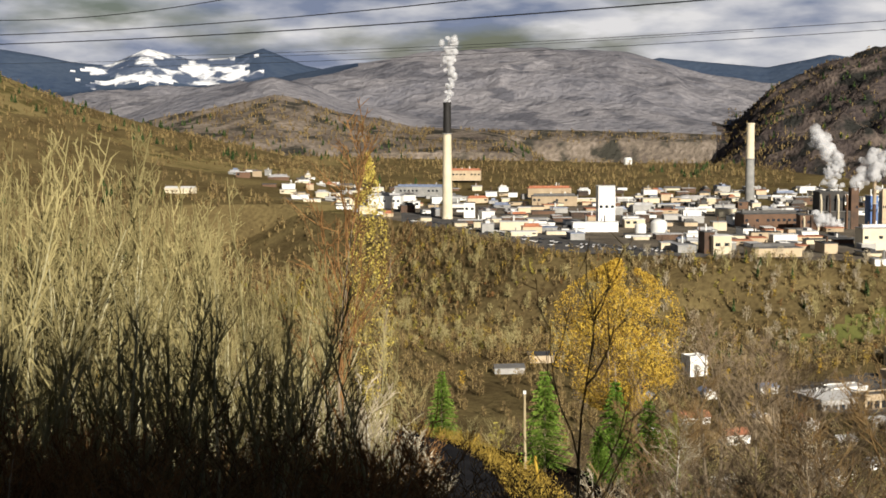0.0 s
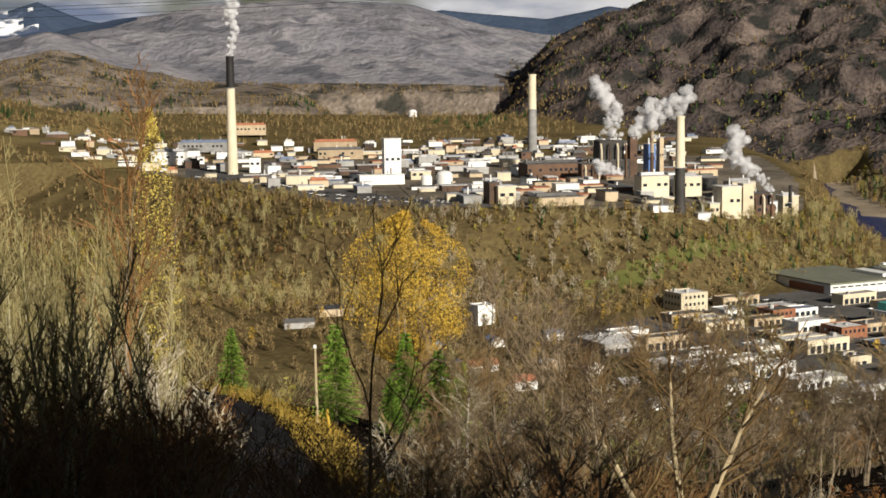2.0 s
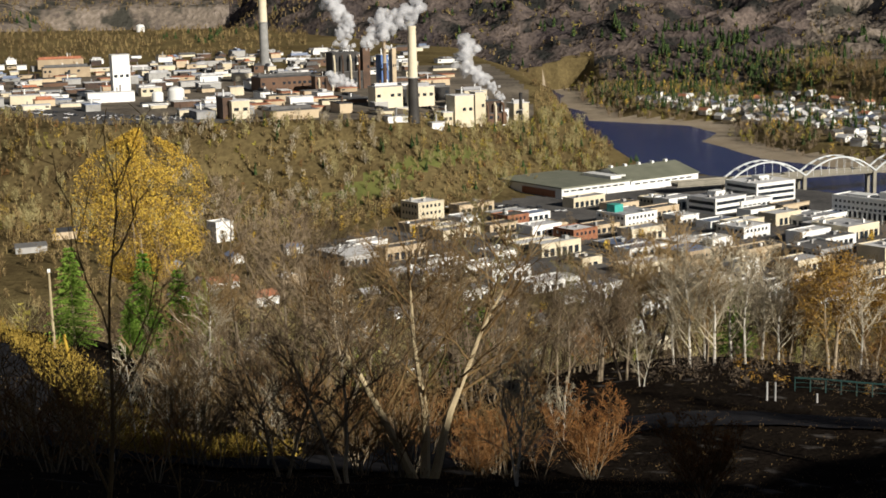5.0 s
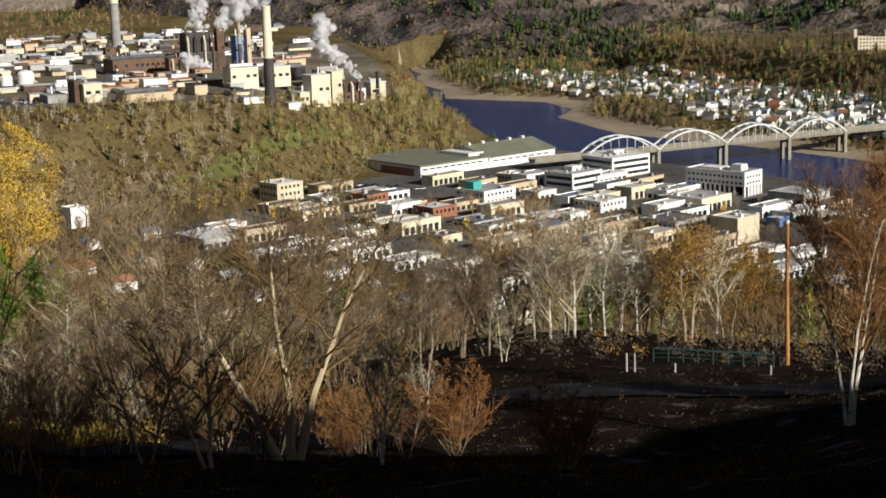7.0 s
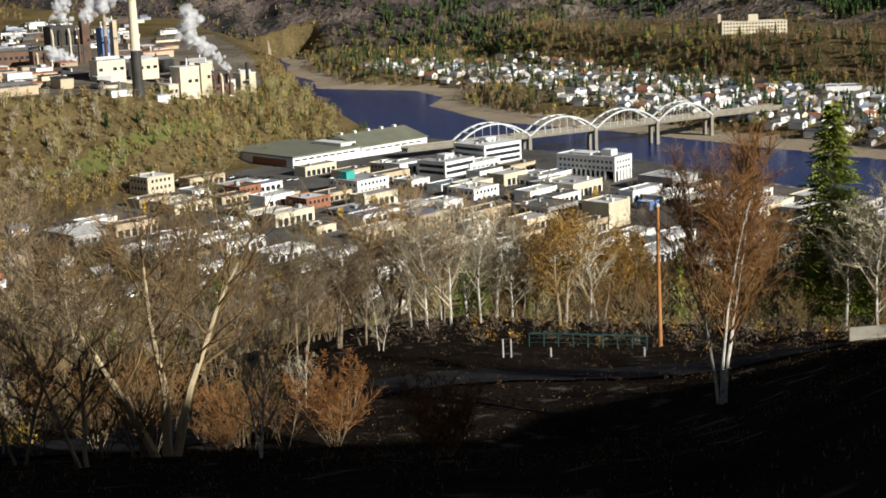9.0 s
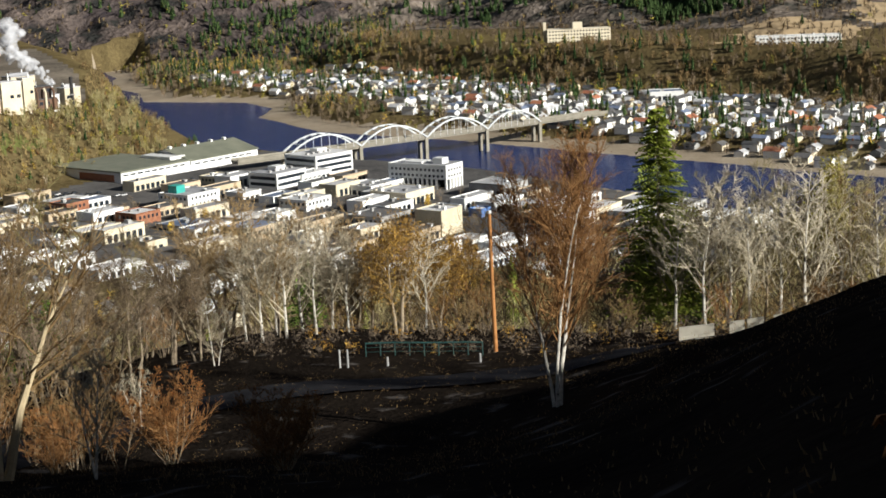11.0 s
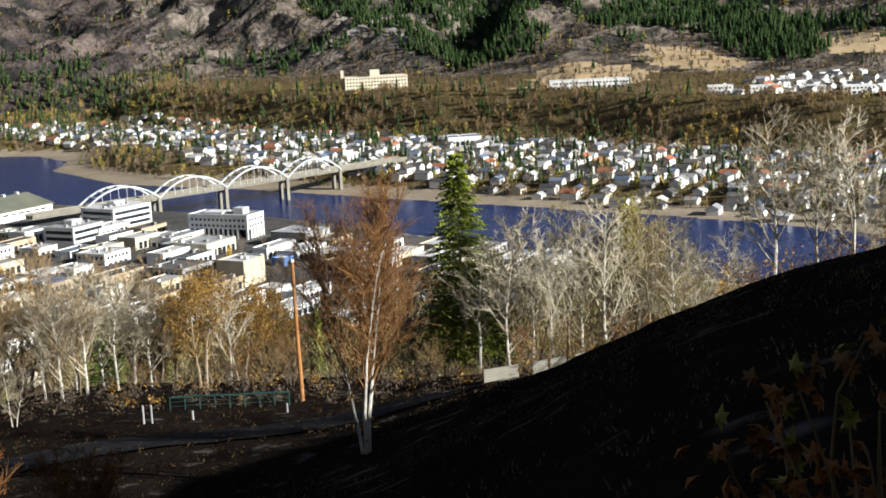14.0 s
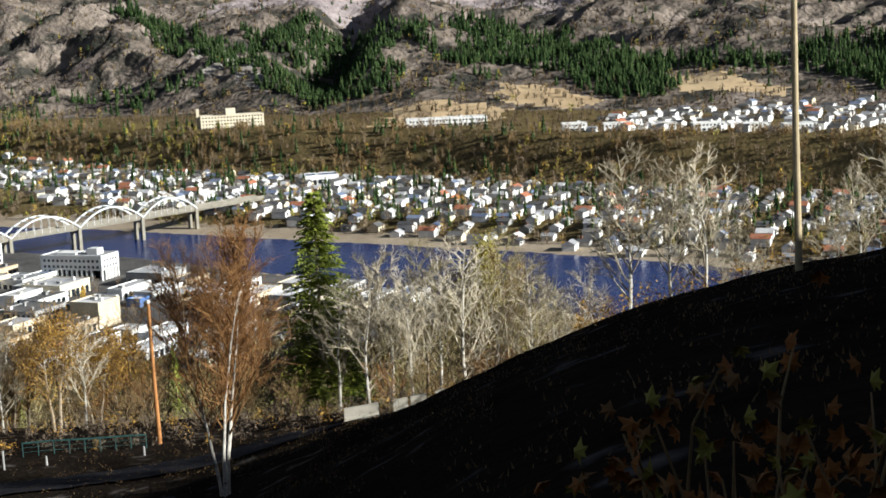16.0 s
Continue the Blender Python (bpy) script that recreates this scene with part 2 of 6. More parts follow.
water = bpy.data.materials.new("river_water")
water.use_nodes = True
wb = water.node_tree.nodes["Principled BSDF"]
wb.inputs["Base Color"].default_value = (0.003, 0.017, 0.10, 1)
wb.inputs["Roughness"].default_value = 0.22
wb.inputs["Specular IOR Level"].default_value = 0.07
wt, wbp = water.node_tree.nodes.new("ShaderNodeTexNoise"), water.node_tree.nodes.new("ShaderNodeBump")
wtc = water.node_tree.nodes.new("ShaderNodeTexCoord")
wt.inputs["Scale"].default_value, wt.inputs["Detail"].default_value = 0.25, 4
wbp.inputs["Distance"].default_value, wbp.inputs["Strength"].default_value = 0.5, 0.6
water.node_tree.links.new(wtc.outputs["Object"], wt.inputs["Vector"])
water.node_tree.links.new(wt.outputs["Fac"], wbp.inputs["Height"])
water.node_tree.links.new(wbp.outputs["Normal"], wb.inputs["Normal"])
M["water"] = water

# ---- the lie of the land ----
def vnoise(x, y, seed=0):
    """Smooth value noise, about 0 to 1, one cell a unit."""
    xi, yi = np.floor(x), np.floor(y)
    u, v = x - xi, y - yi
    u, v = u * u * (3 - 2 * u), v * v * (3 - 2 * v)

    def h(a, b):
        s = np.sin(a * 127.1 + b * 311.7 + seed * 74.7) * 43758.5453
        return s - np.floor(s)
    return (h(xi, yi) * (1 - u) + h(xi + 1, yi) * u) * (1 - v) + (h(xi, yi + 1) * (1 - u) + h(xi + 1, yi + 1) * u) * v


def fbm(x, y, size, seed=0, octaves=5, ridged=False):
    total, amp, norm = 0.0, 1.0, 0.0
    x, y = np.asarray(x, float) / size, np.asarray(y, float) / size
    for k in range(octaves):
        v = vnoise(x, y, seed + k)
        total = total + amp * ((1 - np.abs(2 * v - 1)) if ridged else v)
        norm += amp
        x, y, amp = x * 2.03 + 5.1, y * 2.03 - 3.7, amp * 0.52
    return total / norm


def smooth(a, b, v):
    t = np.clip((v - a) / (b - a), 0, 1)
    return t * t * (3 - 2 * t)


def inside_distance(px, py, poly):
    """Signed distance to a closed outline: positive inside."""
    best, inside = np.full(np.shape(px), 1e9), np.zeros(np.shape(px), bool)
    for (ax, ay), (bx, by) in zip(poly, poly[1:] + poly[:1]):
        dx, dy = bx - ax, by - ay
        t = np.clip(((px - ax) * dx + (py - ay) * dy) / (dx * dx + dy * dy), 0, 1)
        best = np.minimum(best, np.hypot(px - ax - t * dx, py - ay - t * dy))
        cross = (ay > py) != (by > py)
        inside ^= cross & (px < (bx - ax) * (py - ay) / (by - ay + 1e-12) + ax)
    return np.where(inside, best, -best)


# banks of the river: y and x of each
LEFT_Y, LEFT_X = [200, 600, 768, 909, 1125, 1271, 1484, 1888, 2150, 2600], [612, 600, 580, 561, 486, 458, 495, 575, 600, 620]
RIGHT_Y = [200, 500, 669, 819, 948, 1081, 1230, 1378, 1440, 1520, 1620, 1720, 1820, 1950, 2150, 2600]
RIGHT_X = [775, 760, 742, 706, 668, 637, 582, 590, 632, 636, 560, 590, 592, 640, 680, 700]
# the smelter's bench
BENCH = [(-420, 1935), (-122, 1480), (8, 1175), (130, 1135), (240, 1110), (330, 1180), (395, 1255), (430, 1400), (480, 1700),
         (520, 2050), (300, 2500), (-600, 2700), (-1500, 2600), (-1500, 1950), (-700, 1950)]
BENCH_Z = 60.0
# the terrace across the river
TERRACE = [(840, 1648), (886, 1474), (912, 1318), (955, 1190), (992, 1080), (1006, 927), (1030, 820), (1062, 692), (1080, 400), (2500, 400), (2500, 2600), (1500, 2600)]
# hills: distance of foot, height of foot, distance of crest, crest angle over bearing, shape of the rise
RIDGES = {
    "far": dict(foot=3050, z=105, crest=4500, shape=0.8, az=(-26, -20, -10, -7.4, -4.5, 0, 4.5, 7.8, 12, 24), el=(0.2, 0.4, 1.2, 1.55, 2.1, 2.45, 1.8, 0.95, 0.5, 0.2), rough=85),
    "snow": dict(foot=4300, z=120, crest=4800, shape=1.0, az=(-30, -22, -19.2, -16.8, -15.6, -14.2, -12.6, -11, -10.1, -8.6, -6, 0), el=(1.6, 2.1, 2.25, 1.8, 1.7, 2.3, 1.9, 2.05, 2.35, 1.7, 1.2, 0.3), rough=22),
    "blue": dict(foot=4300, z=120, crest=4800, shape=1.0, az=(-2, 2, 4.2, 6, 8, 10.2, 12, 16), el=(0.6, 1.5, 1.95, 1.75, 1.55, 2.0, 1.7, 1.4), rough=20),
    "mid": dict(foot=2700, z=95, crest=3300, shape=0.9, az=(-22, -15.5, -13.4, -11.5, -9.8, -8.6, -7.4, -5, -2, 1), el=(-0.6, -0.2, 0.5, 0.9, 1.35, 1.1, 0.55, 0.0, -0.5, -1.2), rough=32),
    "west": dict(foot=1700, z=66, crest=2500, shape=1.0, az=(-60, -30, -22, -19.3, -17, -13.7, -10, -6), el=(5, 3.2, 2.0, 1.35, 0.4, -0.55, -1.4, -2.4), rough=18),
}
EAST_AZ = [5.5, 7.0, 8.2, 10, 12, 14.6, 18, 24, 30, 36, 42, 50, 58, 70, 90]
EAST_EL = [-1.5, -0.4, 0.85, 1.65, 2.05, 2.3, 2.5, 2.7, 2.8, 2.9, 3.0, 3.2, 3.4, 4.0, 6.0]
EAST_CREST = [3300, 3300, 3250, 3200, 3150, 3150, 3150, 3200, 3250, 3400, 3900, 4300, 4300, 4000, 3500]
EAST_FOOT = [2700, 2650, 2550, 2450, 2300, 2180, 2100, 2020, 1940, 1800, 1640, 1580, 1520, 1450, 1400]
EAST_FOOT_Z = [70, 70, 66, 55, 40, 25, 14, 12, 22, 44, 52, 48, 46, 50, 60]


# sand cuts and scree on the eastern slope, and its pine stands
SAND_CUTS = [[(1123, 1309), (1145, 1250), (1154, 1156), (1104, 1106), (1033, 1113), (1000, 1180)],
             [(1250, 1268), (1266, 1214), (1227, 1104), (1194, 1113), (1184, 1186)],
             [(1364, 1125), (1396, 1056), (1384, 968), (1340, 950), (1320, 1010), (1310, 1075)]]
SCREE = [(1250, 1862), (1240, 1780), (1155, 1543), (1120, 1520), (1135, 1610), (1182, 1777)]
PINE_STANDS = [[(1334, 2186), (1272, 1922), (1258, 1779), (1209, 1615), (1227, 1570), (1130, 1448), (1135, 1530), (1175, 1712), (1235, 1960), (1278, 2129)],
               [(1310, 1849), (1421, 1835), (1493, 1742), (1306, 1505), (1253, 1456), (1239, 1390), (1152, 1342), (1112, 1383), (1106, 1417), (1231, 1575), (1264, 1699)],
               [(1485, 1721), (1317, 1453), (1303, 1369), (1264, 1274), (1237, 1301), (1298, 1434)],
               [(1436, 1549), (1584, 1580), (1531, 1424), (1435, 1244), (1430, 1163), (1290, 1060), (1245, 1085), (1267, 1173), (1317, 1262), (1286, 1323)],
               [(1442, 1249), (1472, 1106), (1461, 1021), (1420, 1067), (1425, 1172)],
               [(1501, 1033), (1542, 1002), (1640, 960), (1640, 880), (1374, 849), (1420, 936), (1443, 994)]]


def gully(az, r):
    """Wooded side valleys of the eastern slope."""
    a = np.exp(-((az - 38.4 - (r - 1900) * 0.0022) / 1.1) ** 2) * smooth(1750, 2000, r) * (1 - smooth(2900, 3600, r))
    b = np.exp(-((az - 47.0 + (r - 1900) * 0.004) / 2.2) ** 2) * smooth(1850, 2050, r) * (1 - smooth(2700, 3200, r))
    return a, b


def land(x, y):
    x, y = np.asarray(x, float), np.asarray(y, float)
    r, az = np.hypot(x, y) + 1e-6, np.degrees(np.arctan2(x, y))
    # valley floor, the bench and its scarp
    z = 10 + 6 * fbm(x, y, 260, 3) - 3 + 0.035 * np.clip(200 - x, 0, 700) * smooth(900, 300, y)
    z = z + np.clip(-x - 40, 0, 900) * 0.055 * smooth(2400, 1200, r)
    z = z + smooth(2050, 3400, r) * 60
    bench = BENCH_Z + 3 * fbm(x, y, 200, 8) - 1.5 + smooth(1900, 3200, r) * 50 - 19 * smooth(235, 350, x) * (1 - smooth(1260, 1420, y))
    inside = inside_distance(x, y, BENCH) + 22 * (fbm(x, y, 60, 5) - 0.5)
    z = z + (bench - z) * smooth(-105, 4, inside)
    # terraces across the river, with the upper town on top
    terrace = inside_distance(x, y, TERRACE) + 16 * (fbm(x, y, 70, 6) - 0.5)
    z = z + (46 + 4 * fbm(x, y, 150, 4) - z) * smooth(-70, 0, terrace)
    # the hills
    for name, k in RIDGES.items():
        top = CAM_Z + k["crest"] * np.tan(np.radians(np.interp(az, k["az"], k["el"])))
        t = np.clip((r - k["foot"]) / (k["crest"] - k["foot"]), 0, 1.25)
        rise = np.where(t <= 1, np.clip(t, 0, 1) ** k["shape"], 1 - (t - 1) * 1.2)
        v = k["z"] + (top - k["z"]) * rise + k["rough"] * (fbm(x, y, 420, 21, 6, True) - 0.55) * smooth(0, 0.35, t) * (1.15 - smooth(0.6, 1.0, t) * 0.75)
        edge = smooth(k["az"][0], k["az"][0] + 2.5, az) * (1 - smooth(k["az"][-1] - 2.5, k["az"][-1], az))
        z = np.where(t > 0, np.maximum(z, v * edge + z * (1 - edge)), z)
    crest, foot = np.interp(az, EAST_AZ, EAST_CREST), np.interp(az, EAST_AZ, EAST_FOOT)
    top, fz = CAM_Z + crest * np.tan(np.radians(np.interp(az, EAST_AZ, EAST_EL))), np.interp(az, EAST_AZ, EAST_FOOT_Z)
    t = np.clip((r - foot) / (crest - foot), 0, 1.3)
    rise = np.where(t <= 1, t, 1 - (t - 1) * 0.6)
    v = fz + (top - fz) * rise + (38 * (fbm(x, y, 330, 33, 7, True) - 0.55) + 42 * (fbm(x, y, 80, 35, 5, True) - 0.5)) * smooth(0, 0.18, t) * (1.1 - 0.6 * smooth(0.7, 1, t))
    # steep broken crags over the river bend and beside the hospital
    craggy = smooth(7, 10, az) * (1 - smooth(19, 24, az)) + 0.9 * smooth(26, 28, az) * (1 - smooth(31, 33, az)) * (1 - smooth(2500, 2700, r))
    v = v + craggy * smooth(0.1, 0.35, t) * (1 - smooth(0.75, 1, t)) * (95 * (fbm(x, y, 260, 91, 5, True) - 0.62) + 40 * (fbm(x, y, 90, 93, 4, True) - 0.5))
    ga, gb = gully(az, r)
    v = v - 42 * ga - 26 * gb
    edge = smooth(5.2, 7.4, az) * (1 - smooth(80, 100, az))
    z = np.where(t > 0, np.maximum(z, v * edge + z * (1 - edge)), z)
    # the hillside where the camera stands, falling to the valley, with higher ground behind
    near, shelf, beyond = 0.0, 0.0, 0.0
    for turn in (-6, -3, 0, 3, 6):
        q = (az + turn + 180) % 360 - 180
        near = near + np.interp(q, [-180, -110, -60, -30, -15, -6, 0, 8, 20, 34, 42, 47, 60, 72, 88, 100, 135, 180], [-0.60, -0.38, 0.06, 0.24, 0.25, 0.245, 0.26, 0.31, 0.31, 0.318, 0.215, 0.178, 0.128, 0.085, -0.12, -0.15, -0.54, -0.60]) / 5
        shelf = shelf + np.interp(q, [-180, -90, -40, -12, 0, 10, 25, 40, 50, 70, 84, 100, 180], [-0.3, 0.0, 0.22, 0.10, 0.11, 0.21, 0.11, 0.23, 0.40, 0.34, 0.10, 0.0, -0.3]) / 5
        beyond = beyond + np.interp(q, [-180, -90, -40, -10, 60, 100, 180], [-0.12, 0.0, 0.24, 0.29, 0.34, 0.1, -0.12]) / 5
    hill = CAM_Z - 1.7 - near * np.minimum(r, 66) - shelf * np.clip(r - 66, 0, 50) - beyond * np.maximum(r - 116, 0)
    hill = hill + (fbm(x, y, 14, 11) - 0.5) * 1.4 * smooth(4, 20, r)
    hill = np.minimum(hill, 330 + 30 * fbm(x, y, 300, 2))
    blend = 22.0
    m = np.clip(0.5 + 0.5 * (hill - z) / blend, 0, 1)
    z = z * (1 - m) + hill * m + blend * m * (1 - m) * 0.5
    # the river's bed and low gravel shores
    bank = np.minimum(x - np.interp(y, LEFT_Y, LEFT_X), np.interp(y, RIGHT_Y, RIGHT_X) - x)
    bank = np.where((y > 150) & (y < 2060), bank, -400) + 8 * (fbm(x, y, 40, 9) - 0.5)
    shore = 0.15 - bank * 0.07
    side = np.where(x > 560, 45, 14)
    z = np.where(bank > 0, np.minimum(z, -bank * 0.2 - 0.1), np.where(bank > -side - 20, shore + (z - shore) * smooth(side * 0.7, side + 20, -bank), z))
    return z


GRID = {}     # the ground sheet's own bearings, distances and heights


def height(x, y):
    """The height of the ground sheet under a place."""
    r, az = math.hypot(x, y), math.degrees(math.atan2(x, y))
    if not GRID or not (-23 < az < 60.5 and 1.3 < r < 4880):
        return float(land(np.array([x]), np.array([y]))[0])
    rs, z = GRID["r"], GRID["z"]
    j = int(np.searchsorted(rs, r)) - 1
    i = int((az + 23) / 0.17)
    u, v = (az + 23) / 0.17 - i, (r - rs[j]) / (rs[j + 1] - rs[j])
    return float((z[i, j] * (1 - v) + z[i, j + 1] * v) * (1 - u) + (z[i + 1, j] * (1 - v) + z[i + 1, j + 1] * v) * u)


def polar(az, r):
    return r * math.sin(radians(az)), r * math.cos(radians(az))


def build_ground():
    fine = np.arange(-23, 61.01, 0.17)
    coarse = np.arange(61, 337.01, 3.0)[1:-1]
    azs = np.concatenate([fine, coarse])
    rs = np.concatenate([[0.0], np.geomspace(1.2, 900, 150), np.linspace(906, 2600, 190), np.geomspace(2612, 4890, 130)])
    A, R = np.meshgrid(np.radians(azs), rs, indexing="ij")
    X, Y = R * np.sin(A), R * np.cos(A)
    Z = land(X, Y)
    GRID["r"], GRID["z"] = rs, Z
    na, nr = A.shape
    verts = np.stack([X, Y, Z], -1).reshape(-1, 3)
    i, j = np.meshgrid(np.arange(na), np.arange(nr - 1), indexing="ij")
    i2 = (i + 1) % na
    faces = np.stack([i * nr + j, i * nr + j + 1, i2 * nr + j + 1, i2 * nr + j], -1).reshape(-1, 4)
    me = bpy.data.meshes.new("ground")
    me.vertices.add(len(verts))
    me.vertices.foreach_set("co", verts.ravel())
    me.loops.add(faces.size)
    me.loops.foreach_set("vertex_index", faces.ravel().astype(np.int32))
    me.polygons.add(len(faces))
    me.polygons.foreach_set("loop_start", np.arange(len(faces), dtype=np.int32) * 4)
    names = ["scrub", "hill_grass", "town", "yard", "gravel", "rock", "screes", "far", "blue", "snow", "field", "green", "road", "sand", "crag", "upper"]
    for k in names:
        me.materials.append(M[k])
    c = verts[faces].mean(1)
    x, y, z = c.T
    r, az = np.hypot(x, y), np.degrees(np.arctan2(x, y))
    n1 = fbm(x, y, 80, 41)
    mat = np.zeros(len(faces), np.int32)

    def put(cond, name):
        mat[cond] = names.index(name)

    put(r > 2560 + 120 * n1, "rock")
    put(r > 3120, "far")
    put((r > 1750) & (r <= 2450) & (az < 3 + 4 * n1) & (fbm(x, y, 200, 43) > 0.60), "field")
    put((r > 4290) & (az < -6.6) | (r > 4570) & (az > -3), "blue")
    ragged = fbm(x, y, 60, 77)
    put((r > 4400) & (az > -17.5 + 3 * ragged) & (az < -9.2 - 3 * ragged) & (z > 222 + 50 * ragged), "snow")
    foot = np.interp(az, EAST_AZ, EAST_FOOT)
    put((az > 5.8 + n1) & (r > foot + 15) & (r < np.interp(az, EAST_AZ, EAST_CREST) + 40), "rock")
    put((az > 5.8 + n1) & (az < 24 + 5 * n1) & (r > foot + 15) & (r < np.interp(az, EAST_AZ, EAST_CREST) + 40), "crag")
    put((az > 33 + 4 * n1) & (r > 2250 + 300 * n1) & (r < np.interp(az, EAST_AZ, EAST_CREST) + 40), "upper")
    put((inside_distance(x, y, SCREE) + 60 * (n1 - 0.5) > 0) & (fbm(x, y, 45, 71) > 0.42), "screes")
    put(inside_distance(x, y, BENCH) > 6, "yard")
    put((inside_distance(x, y, BENCH) > 3) & (inside_distance(x, y, BENCH) < 70) & (az > -5.2) & (az < 6), "town")
    put((inside_distance(x, y, BENCH) > 6) & ((r > 1780) | (x < -500)), "scrub")
    put((inside_distance(x, y, BENCH) > 6) & (az < -8.5 + 3 * n1) & (fbm(x, y, 160, 47) > 0.53), "field")
    put(inside_distance(x, y, [(180, 760), (250, 700), (420, 560), (585, 560), (550, 880), (478, 1080), (440, 1085), (400, 1070), (300, 1015), (130, 880)]) > 0, "town")
    put((inside_distance(x, y, [(85, 985), (140, 985), (300, 1085), (318, 1120), (250, 1072), (110, 1015)]) > 0), "green")
    bank = np.minimum(x - np.interp(y, LEFT_Y, LEFT_X), np.interp(y, RIGHT_Y, RIGHT_X) - x)
    put((y > 200) & (y < 2075) & (bank > -38 - 16 * (n1 - 0.5)) & (x > 545) | (y > 1150) & (y < 2075) & (bank > -12), "gravel")
    put((bank > -60) & (y > 1150) & (y < 2075) & (z > 9), "scrub")
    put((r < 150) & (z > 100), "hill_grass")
    for outline in SAND_CUTS:
        put(inside_distance(x, y, outline) + 60 * (fbm(x, y, 30, 83) - 0.5) > 0, "sand")
    me.polygons.foreach_set("material_index", mat)
    me.polygons.foreach_set("use_smooth", np.ones(len(faces), bool))
    me.update(calc_edges=True)
    return tagged(new("ground", me), "autumn valley floor, scrub benches and rocky hills", "ground", kind="structure")


ground = build_ground()


# ---- small builders ----
def mesh_from(name, verts, faces, material, slots=None):
    me = bpy.data.meshes.new(name)
    me.from_pydata(verts, [], faces)
    me.materials.append(material)
    me.update()
    return me


def part(name, data, material, parent, label="", at=None):
    """Links a bmesh or a mesh as one object under a thing or a part."""
    if isinstance(data, bmesh.types.BMesh):
        me = bpy.data.meshes.new(name)
        data.to_mesh(me)
        data.free()
        me.materials.append(material)
    else:
        me = data
    ob = new(name, me)
    ob.parent = parent
    if at is not None:
        ob.matrix_basis = at
    return tagged(ob, label)


def thing(name, x, y, z, turn=0, label="", category="", group=""):
    ob = new(name)
    ob.empty_display_size = 0.5
    ob.matrix_basis = pose(x, y, z, 0, 0, turn)
    return tagged(ob, label, category, group)


def add_box(bm, x0, y0, z0, x1, y1, z1, m=None):
    v = [bm.verts.new((m @ Vector(p)) if m else p) for p in ((x0, y0, z0), (x1, y0, z0), (x1, y1, z0), (x0, y1, z0), (x0, y0, z1), (x1, y0, z1), (x1, y1, z1), (x0, y1, z1))]
    for f in ((0, 3, 2, 1), (4, 5, 6, 7), (0, 1, 5, 4), (1, 2, 6, 5), (2, 3, 7, 6), (3, 0, 4, 7)):
        bm.faces.new([v[i] for i in f])
    return bm


def boxes(*list_of):
    bm = bmesh.new()
    for b in list_of:
        add_box(bm, *b)
    return bm


def tube(bm, points, radii, sides=6, cap=True):
    """A tapered tube along points."""
    rings = []
    for i, p in enumerate(points):
        d = (Vector(points[min(i + 1, len(points) - 1)]) - Vector(points[max(i - 1, 0)])).normalized()
        u = d.orthogonal().normalized()
        w = d.cross(u)
        rings.append([bm.verts.new(Vector(p) + radii[i] * (math.cos(2 * math.pi * k / sides) * u + math.sin(2 * math.pi * k / sides) * w)) for k in range(sides)])
    for a, b in zip(rings, rings[1:]):
        for k in range(sides):
            bm.faces.new((a[k], a[(k + 1) % sides], b[(k + 1) % sides], b[k]))
    if cap:
        bm.faces.new(rings[-1])
        bm.faces.new(rings[0][::-1])
    return bm


def lathe(profile, sides=20):
    """A round body from (radius, height) pairs."""
    bm = bmesh.new()
    rings = [[bm.verts.new((r * math.cos(2 * math.pi * k / sides), r * math.sin(2 * math.pi * k / sides), z)) for k in range(sides)] for r, z in profile]
    for a, b in zip(rings, rings[1:]):
        for k in range(sides):
            bm.faces.new((a[k], a[(k + 1) % sides], b[(k + 1) % sides], b[k]))
    bm.faces.new(rings[-1])
    bm.faces.new(rings[0][::-1])
    return bm


# ---- river ----
river = bmesh.new()
ys = [200 + 40 * k for k in range(48)]
lv = [river.verts.new((float(np.interp(y, LEFT_Y, LEFT_X)) - 14, y, 0)) for y in ys]
rv = [river.verts.new((float(np.interp(y, RIGHT_Y, RIGHT_X)) + 14, y, 0)) for y in ys]
for k in range(47):
    river.faces.new((lv[k], rv[k], rv[k + 1], lv[k + 1]))
rme = bpy.data.meshes.new("water")
river.to_mesh(rme)
river.free()
rme.materials.append(M["water"])
tagged(new("water", rme), "deep blue river, lightly rippled", "river", kind="structure")

